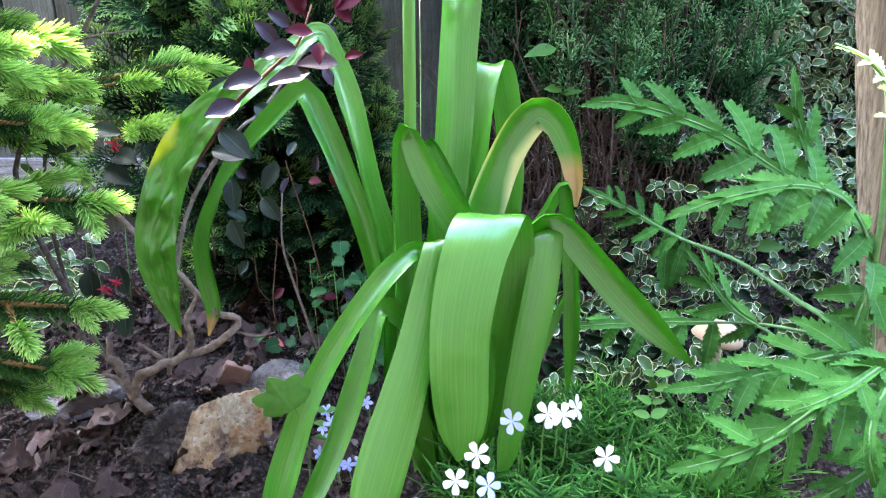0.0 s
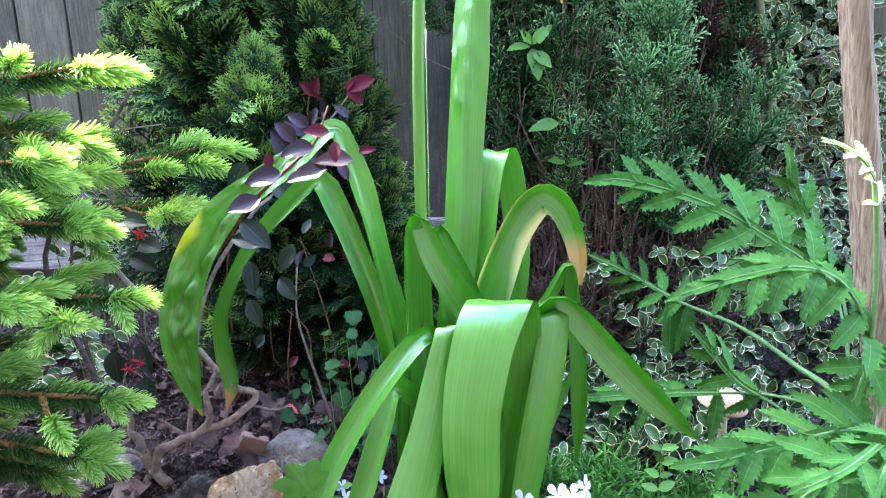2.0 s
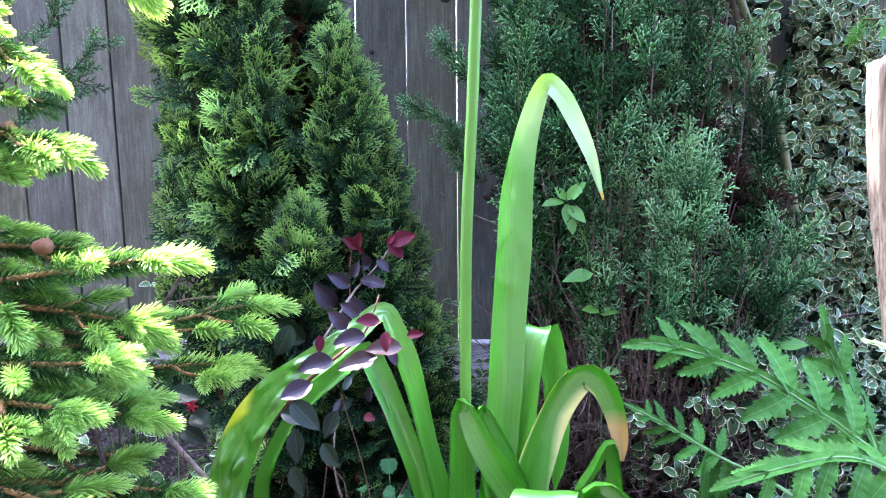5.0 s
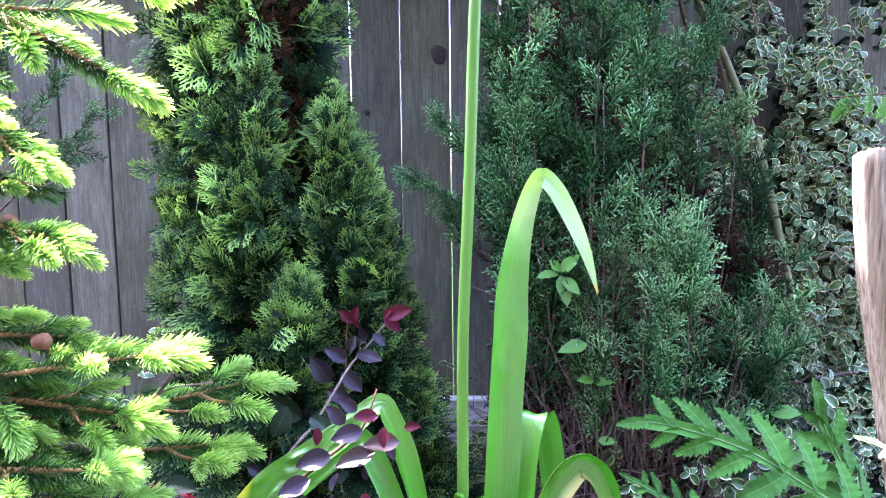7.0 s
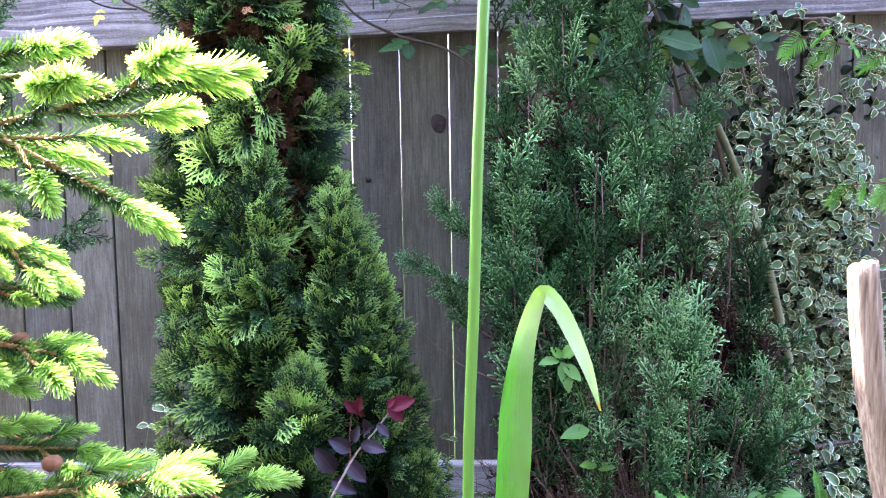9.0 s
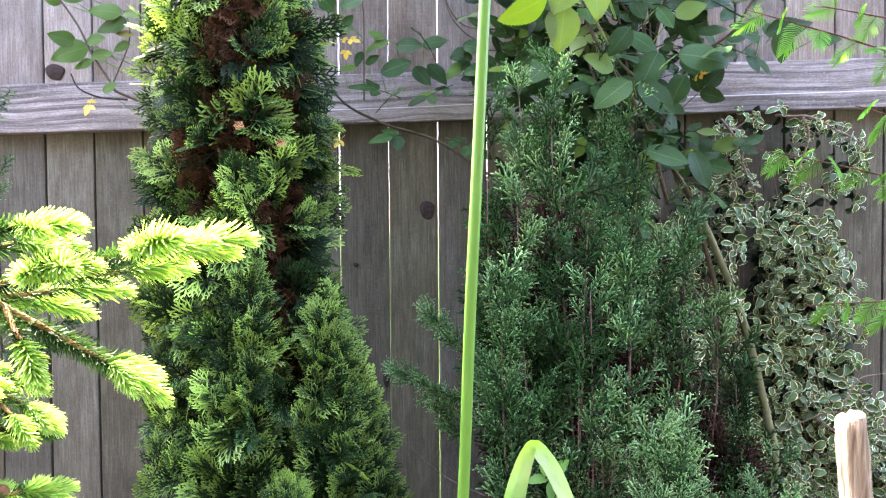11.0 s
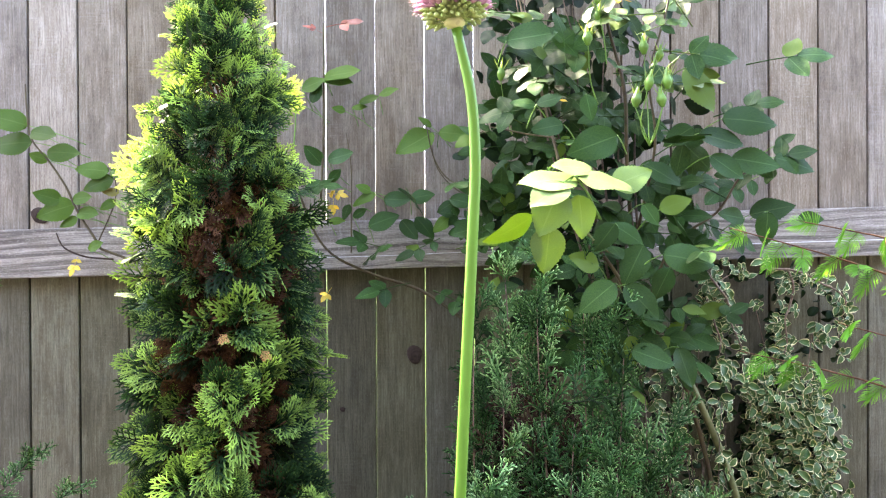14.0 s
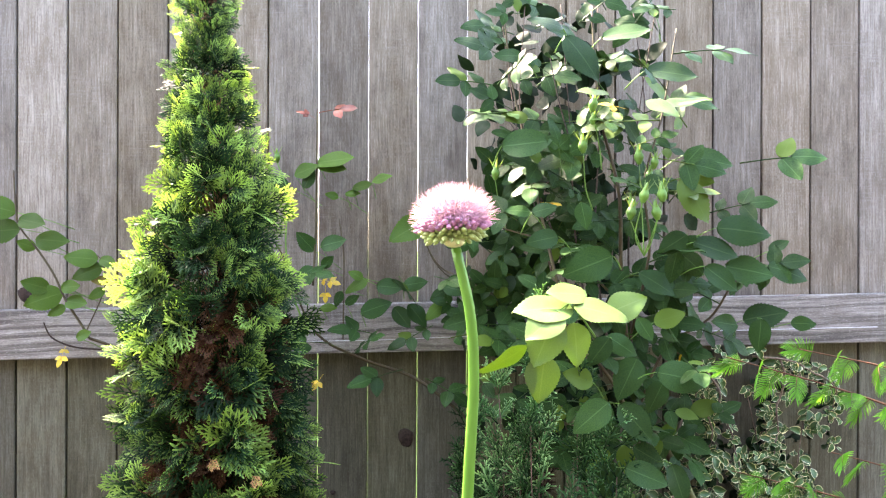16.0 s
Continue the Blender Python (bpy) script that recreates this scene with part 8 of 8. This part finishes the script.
stem("rod", [(-0.195, 1.30, 0.045), (-0.212, 1.30, 0.11), (-0.239, 1.30, 0.21), (-0.253, 1.30, 0.28), (-0.25, 1.31, 0.36)], [0.003, 0.0022, 0.0015], M_twig_pale, stick, sides=6)


def build_mushroom():
    m = thing("mushroom", "tan domed mushroom under the poppy leaves", "mushroom", at=(0.43, 1.2, 0.05))
    prof = [(0.0, 0.020), (0.012, 0.0185), (0.024, 0.012), (0.034, 0.002), (0.0385, -0.006), (0.037, -0.0085), (0.030, -0.006), (0.012, -0.003), (0.001, -0.003)]
    n = 28
    a = np.linspace(0, 2 * math.pi, n, endpoint=False)
    v = np.array([(r * math.cos(t) * (1 + 0.03 * math.sin(3 * t)), r * math.sin(t), z + 0.0015 * math.sin(2 * t + 1) * r / 0.03) for r, z in prof for t in a])
    i = np.arange(len(prof) - 1)[:, None] * n
    j = np.arange(n)[None]
    q = np.stack([i + j, i + n + j, i + n + (j + 1) % n, i + (j + 1) % n], -1).reshape(-1, 4)
    part("cap", mesh_from("cap", v, q, None, M_cap), m, "pale tan domed cap", Matrix.Translation((0.0, 0, 0.118)) @ Matrix.Rotation(0.12, 4, "Y"))
    part("stalk", mesh_from("stalk", *tube([(0.004, 0, -0.01), (0.002, 0, 0.06), (0, 0, 0.118)], [0.009, 0.007, 0.0075], 12, 12), M_petal_eye), m)


build_mushroom()


def build_phlox():
    mat_ = thing("creeping_phlox", "mat of creeping phlox with needle leaves and white flowers", "phlox", at=(0.17, 0.9, 0.06))
    s, wood = Soup(), Soup()
    needle = strip((0, 0, 0), (0, 1, 0), 0.11, 0.03, (0, 0, 1), 0.25, 0.0, 1.0)
    n = 420
    for _ in range(n):
        x, y = rng.uniform(0.03, 0.42), rng.uniform(0.72, 1.16)
        if ((x - 0.22) / 0.22) ** 2 + ((y - 0.93) / 0.24) ** 2 > rng.uniform(0.7, 1.15):
            continue
        z0 = float(ground_height(x, y))
        h = rng.uniform(0.03, 0.10) * (1.15 - 0.5 * abs(x - 0.2) / 0.25)
        a = np.array((x, y, z0))
        b = a + np.array((rng.normal(0, 0.025), rng.normal(-0.012, 0.022), h))
        line = curve([a, (a + b) / 2 + rng.normal(0, 0.004, 3), b], 9)
        wood.add(*tube(line[::4], [0.0009, 0.0006], 3, 4))
        for j in range(2, 9):
            k = 4
            d = rng.normal(0, 1, (k, 3)) * (1, 1, 0.25) + np.array((0, 0, 0.55))
            s.stamp(needle, np.repeat(line[j:j + 1], k, 0), d, UP + rng.normal(0, 0.4, (k, 3)), rng.uniform(0.024, 0.046, k), rng.random(k), rng.uniform(-0.35, 0.1, k))
    part("foliage", s.mesh("foliage", M_phlox), mat_, "fine fresh-green needle leaves", at_home(mat_))
    tagged(part("stem_tangle", wood.mesh("stem_tangle", M_greenstem), mat_, at=at_home(mat_)), kind="stuff")
    petal = blade(1, 0.54, 7, 0.62, fold=-0.05, droop=0.12, thick=0.03, tip=1.0)
    v = petal[0].copy()
    v[:, 1] -= 0.20 * (np.abs(v[:, 0]) < 0.06) * (v[:, 1] > 0.9)
    petal = (v, petal[1], petal[2])
    eye = tube([(0, 0, -0.2), (0, 0, 0.06)], [0.09, 0.1], 4, 8)
    for colour, places in ((M_petal, (((0.049, 0.845, 0.192), (0.1, -0.75, 0.65)), ((0.026, 0.84, 0.163), (-0.1, -0.8, 0.6)), ((0.118, 0.83, 0.250), (0.1, -0.9, 0.45)), ((0.152, 0.86, 0.240), (0.8, -0.5, 0.3)), ((0.185, 0.85, 0.186), (0.0, -0.85, 0.5)), ((0.135, 0.84, 0.243), (-0.3, -0.6, 0.8)))),
                           (M_petal_blue, (((0.085, 0.855, 0.226), (-0.5, -0.8, 0.2)), ((0.06, 0.83, 0.165), (0.2, -0.7, 0.5)), ((-0.015, 0.84, 0.125), (-0.2, -0.8, 0.5))))):
        data = mesh_from("petal", *petal, colour)
        eyes = mesh_from("eye", *eye, M_petal_eye)
        for p, f in places:
            fl = thing("flower", "white five-petalled flower" if colour is M_petal else "lilac-blue five-petalled flower", "")
            fl.parent = mat_
            f = Vector(f).normalized()
            fl.matrix_basis = at_home(mat_) @ Matrix.Translation(p) @ f.to_track_quat("Z", "Y").to_matrix().to_4x4()
            for i in range(5):
                a = i * 2 * math.pi / 5 + p[0] * 40
                part("petal", data, fl, at=pose_of((0, 0, 0), (math.cos(a), math.sin(a), 0.10 + 0.1 * math.sin(i * 2.0)), (0, 0, 1), 0.0165))
            part("eye", eyes, fl, at=Matrix.Scale(0.012, 4))
            stem("stalk", [p, (p[0] - f.x * 0.02, p[1] - f.y * 0.012, p[2] - 0.022), (p[0] - f.x * 0.02, p[1] + 0.02, p[2] - 0.075)], [0.0008, 0.0008], M_greenstem, mat_, sides=5)


build_phlox()


def build_small_plants():
    # woodland phlox with blue flowers
    plant = thing("blue_phlox", "small pale blue phlox cluster beside the allium", "phlox", at=(-0.12, 1.0, 0.04))
    petal = mesh_from("petal", *blade(1, 0.6, 7, 0.6, fold=-0.05, droop=0.1, thick=0.03), M_petal_blue)
    for x, y, z in ((-0.137, 1.0, 0.150), (-0.130, 0.99, 0.140), (-0.143, 0.995, 0.128), (-0.132, 0.99, 0.118), (-0.110, 0.98, 0.084), (-0.125, 0.985, 0.080), (-0.150, 1.0, 0.088), (-0.095, 0.98, 0.088), (-0.09, 1.03, 0.145)):
        fl = thing("flower", "pale blue five-petalled flower", "")
        fl.parent = plant
        f = Vector((rng.normal(0, 0.4), -0.8, 0.4)).normalized()
        fl.matrix_basis = at_home(plant) @ Matrix.Translation((x, y, z)) @ f.to_track_quat("Z", "Y").to_matrix().to_4x4()
        for i in range(5):
            a = i * 2 * math.pi / 5
            part("petal", petal, fl, at=pose_of((0, 0, 0), (math.cos(a), math.sin(a), 0.1), (0, 0, 1), 0.0095))
        stem("stalk", [(x, y, z), (x + 0.003, y + 0.006, z - 0.03), (-0.12 + (x + 0.12) * 0.5, 1.01, 0.03)], [0.0008], M_greenstem, plant, sides=5)
    weed = leaf_data("leaf", [blade(1, 0.55, 7, 0.42, fold=0.2, droop=0.15, thick=0.015, seed=80 + i) for i in range(3)], M_weed)
    pieces("leaf", weed, plant, [((-0.138, 1.0, 0.15 - 0.02 * i), (sg, -0.4, 0.5), (0, -0.5, 0.9), 0.018) for i in range(3) for sg in (-1, 1)])

    # young weeds that climb through the juniper
    sapling = thing("weed_sapling", "slender young weed with light green pointed leaves", "weed", at=(0.189, 1.518, 0.050))
    stem("stalk", [(0.235, 1.536, 0.050), (0.226, 1.50, 0.377), (0.205, 1.485, 0.573), (0.165, 1.475, 0.690), (0.150, 1.475, 0.712)], [0.0014, 0.0007], M_greenstem, sapling, sides=5)
    pieces("leaf", weed, sapling, [((0.150, 1.475, 0.705), (0.25, -0.4, -0.9), (0.3, -0.9, 0.3), 0.058), ((0.150, 1.475, 0.712), (-0.95, -0.3, -0.1), (0, -0.6, 0.8), 0.046), ((0.152, 1.475, 0.712), (0.6, -0.3, 0.7), (0, -0.8, 0.6), 0.046), ((0.150, 1.475, 0.712), (-0.5, -0.4, 0.6), (0, -0.8, 0.5), 0.034), ((0.154, 1.475, 0.700), (0.6, -0.4, -0.5), (0, -0.8, 0.5), 0.044),
                                   ((0.202, 1.475, 0.576), (-0.97, -0.2, -0.12), (0, -0.6, 0.8), 0.058), ((0.216, 1.485, 0.505), (-0.8, -0.4, 0.15), (0, -0.7, 0.7), 0.036), ((0.216, 1.485, 0.500), (0.8, -0.4, 0.2), (0, -0.7, 0.7), 0.036), ((0.226, 1.49, 0.385), (0.9, -0.3, 0.1), (0, -0.7, 0.7), 0.035)])
    low = thing("weed_seedling", "small bright-green weed seedling among phlox", "weed", at=(0.27, 1.0, 0.05))
    stem("stalk", [(0.27, 1.0, 0.06), (0.275, 0.995, 0.16), (0.27, 0.99, 0.215)], [0.0014, 0.0009], M_greenstem, low, sides=5)
    pieces("leaf", weed, low, [((0.272, 0.99, 0.21 - 0.02 * i), (sg + rng.normal(0, 0.4), rng.normal(-0.5, 0.5), rng.normal(0.3, 0.25)), (rng.normal(0, 0.3), -0.6, 0.8), rng.uniform(0.016, 0.028)) for i in range(4) for sg in (-1, 1)])
    far = thing("weed_clump", "leafy green weed beside the stake", "weed", at=(0.62, 1.55, 0.05))
    stem("stalk", [(0.62, 1.55, 0.05), (0.60, 1.53, 0.25), (0.58, 1.5, 0.42)], [0.002, 0.001], M_greenstem, far, sides=5)
    pieces("leaf", weed, far, [((0.61 - 0.01 * i, 1.53, 0.20 + 0.045 * i), unit((sg, -0.5, 0.25)), (0, -0.6, 0.8), 0.06) for i in range(6) for sg in (-1, 1)])

    # lobed leaf of a seedling at the grey stone
    fig = thing("lobed_seedling", "young plant with one broad lobed light-green leaf", "seedling", at=(-0.17, 1.0, 0.03))
    stem("stalk", [(-0.165, 1.0, 0.03), (-0.15, 0.94, 0.14), (-0.142, 0.862, 0.235)], [0.0013, 0.001], M_greenstem, fig, sides=5)
    n = 96
    a = np.linspace(0, 2 * math.pi, n, endpoint=False)
    lobes = ((90, 1.0), (40, 0.92), (140, 0.95), (-8, 0.74), (188, 0.76))
    swing = lambda w: (np.degrees(a) - w + 180) % 360 - 180
    rad = 0.0375 * np.max([0.56 + (ln - 0.56) * np.clip(1 - np.abs(swing(w)) / 30, 0, 1) ** 0.9 for w, ln in lobes], axis=0)
    rad = np.where(np.abs(swing(-90)) < 40, rad * 0.8, rad)
    rim = np.column_stack([rad * np.cos(a), rad * np.sin(a) + 0.018, 0.0008 * np.sin(5 * a)])
    mid = rim * (0.5, 0.5, 0) + np.array((0, 0.009, 0.002))
    v = np.vstack([rim, mid, rim - (0, 0, 0.0006), mid - (0, 0, 0.0006), [(0, 0.018, 0.003)], [(0, 0.018, 0.0022)]])
    q = []
    for i in range(n):
        k = (i + 1) % n
        q += [[i, k, n + k, n + i], [2 * n + k, 2 * n + i, 3 * n + i, 3 * n + k], [k, i, 2 * n + i, 2 * n + k]]
    q += [[4 * n, n + i, n + i + 1, n + (i + 2) % n] for i in range(0, n, 2)] + [[4 * n + 1, 3 * n + (i + 2) % n, 3 * n + i + 1, 3 * n + i] for i in range(0, n, 2)]
    lobed = part("leaf", mesh_from("leaf", v, q, np.column_stack([v[:, 0] / 0.07 + 0.5, v[:, 1] / 0.06]), M_weed), fig, "broad lobed leaf", at_home(fig) @ pose_of((-0.142, 0.855, 0.237), (-0.35, -0.3, 0.85), (0.05, -0.9, 0.4), 1.0))
    lobed.data.set_sharp_from_angle(angle=radians(60))

    # scalloped ground leaves in the shade of the bed
    cover = thing("ground_ivy", "low scalloped dark-green ground ivy in shade", "ground cover", at=(-0.15, 1.5, 0.05))
    n = 20
    a = np.linspace(0, 2 * math.pi, n, endpoint=False)
    r = 0.5 * (1 + 0.09 * np.cos(a * 10)) * (1 - 0.35 * np.exp(-(((a - 4.71) / 0.4) ** 2)))
    rim = np.column_stack([r * np.cos(a), r * np.sin(a) + 0.4, 0.10 * np.cos(2 * a)])
    v = np.vstack([rim, [(0, 0.35, -0.05)], rim - (0, 0, 0.02), [(0, 0.35, -0.08)]])
    q = [[n, i, i + 1, (i + 2) % n] for i in range(0, n, 2)] + [[2 * n + 1, n + 1 + (i + 2) % n, n + 2 + i, n + 1 + i] for i in range(0, n, 2)]
    scallop = mesh_from("leaf", v, q, np.column_stack([v[:, 0] + 0.5, v[:, 1]]), M_ivy)
    spots = []
    for k in range(270):
        x, y = (rng.uniform(-0.30, 0.10), rng.uniform(1.25, 1.85)) if k % 3 else (rng.normal(-0.085, 0.06), rng.uniform(1.18, 1.40))
        spots.append(((x, y, float(ground_height(x, y)) + rng.uniform(0.03, 0.17) * (1 if k % 3 else 1.6)), unit((rng.normal(0, 1), -0.6, rng.normal(0, 0.3))), unit((rng.normal(0, 0.4), -0.6, 0.9)), rng.uniform(0.018, 0.034)))
    pieces("leaf", scallop, cover, spots)
    wood = Soup()
    for at, along, face, size in spots[::2]:
        wood.add(*tube([at, (at[0] + 0.01, at[1] + 0.01, 0.04)], [0.0007], 3, 4))
    tagged(part("stem_tangle", wood.mesh("stem_tangle", M_greenstem), cover, at=at_home(cover)), kind="stuff")

    # a sprig of dark juniper that leans in from the far side
    side = thing("juniper_seedling", "thin dark juniper sprigs before the fence", "conifer", at=(-1.12, 1.7, 0.04))
    s, wood = Soup(), Soup()
    for a, b in (((-1.12, 1.7, 0.75), (-0.80, 1.66, 1.02)), ((-1.12, 1.7, 0.85), (-0.86, 1.66, 1.10)), ((-1.12, 1.72, 1.0), (-0.98, 1.66, 1.28)), ((-1.12, 1.72, 1.2), (-0.99, 1.66, 1.44)), ((-1.12, 1.70, 0.9), (-0.84, 1.66, 0.95)), ((-1.12, 1.7, 1.1), (-1.0, 1.66, 1.16))):
        line = curve([a, (np.array(a) + b) / 2 + rng.normal(0, 0.015, 3), b], 14)
        wood.add(*tube(line[::3], [0.003, 0.001], 6, 4))
        for j in range(5, 14):
            for _ in range(2):
                s.stamp(PLUMES[j % 5], line[j], unit(unit(line[-1] - line[0]) + rng.normal(0, 0.4, 3)), (0, -1, 0.2), 0.055, rng.random(), -0.2)
    stem("trunk", [(-1.13, 1.72, 0.0), (-1.12, 1.71, 0.7), (-1.11, 1.7, 1.35)], [0.008, 0.003], M_twig, side)
    part("crown", s.mesh("crown", M_juniper), side, at=at_home(side))
    part("wood", wood.mesh("wood", M_twig), side, at=at_home(side))


build_small_plants()
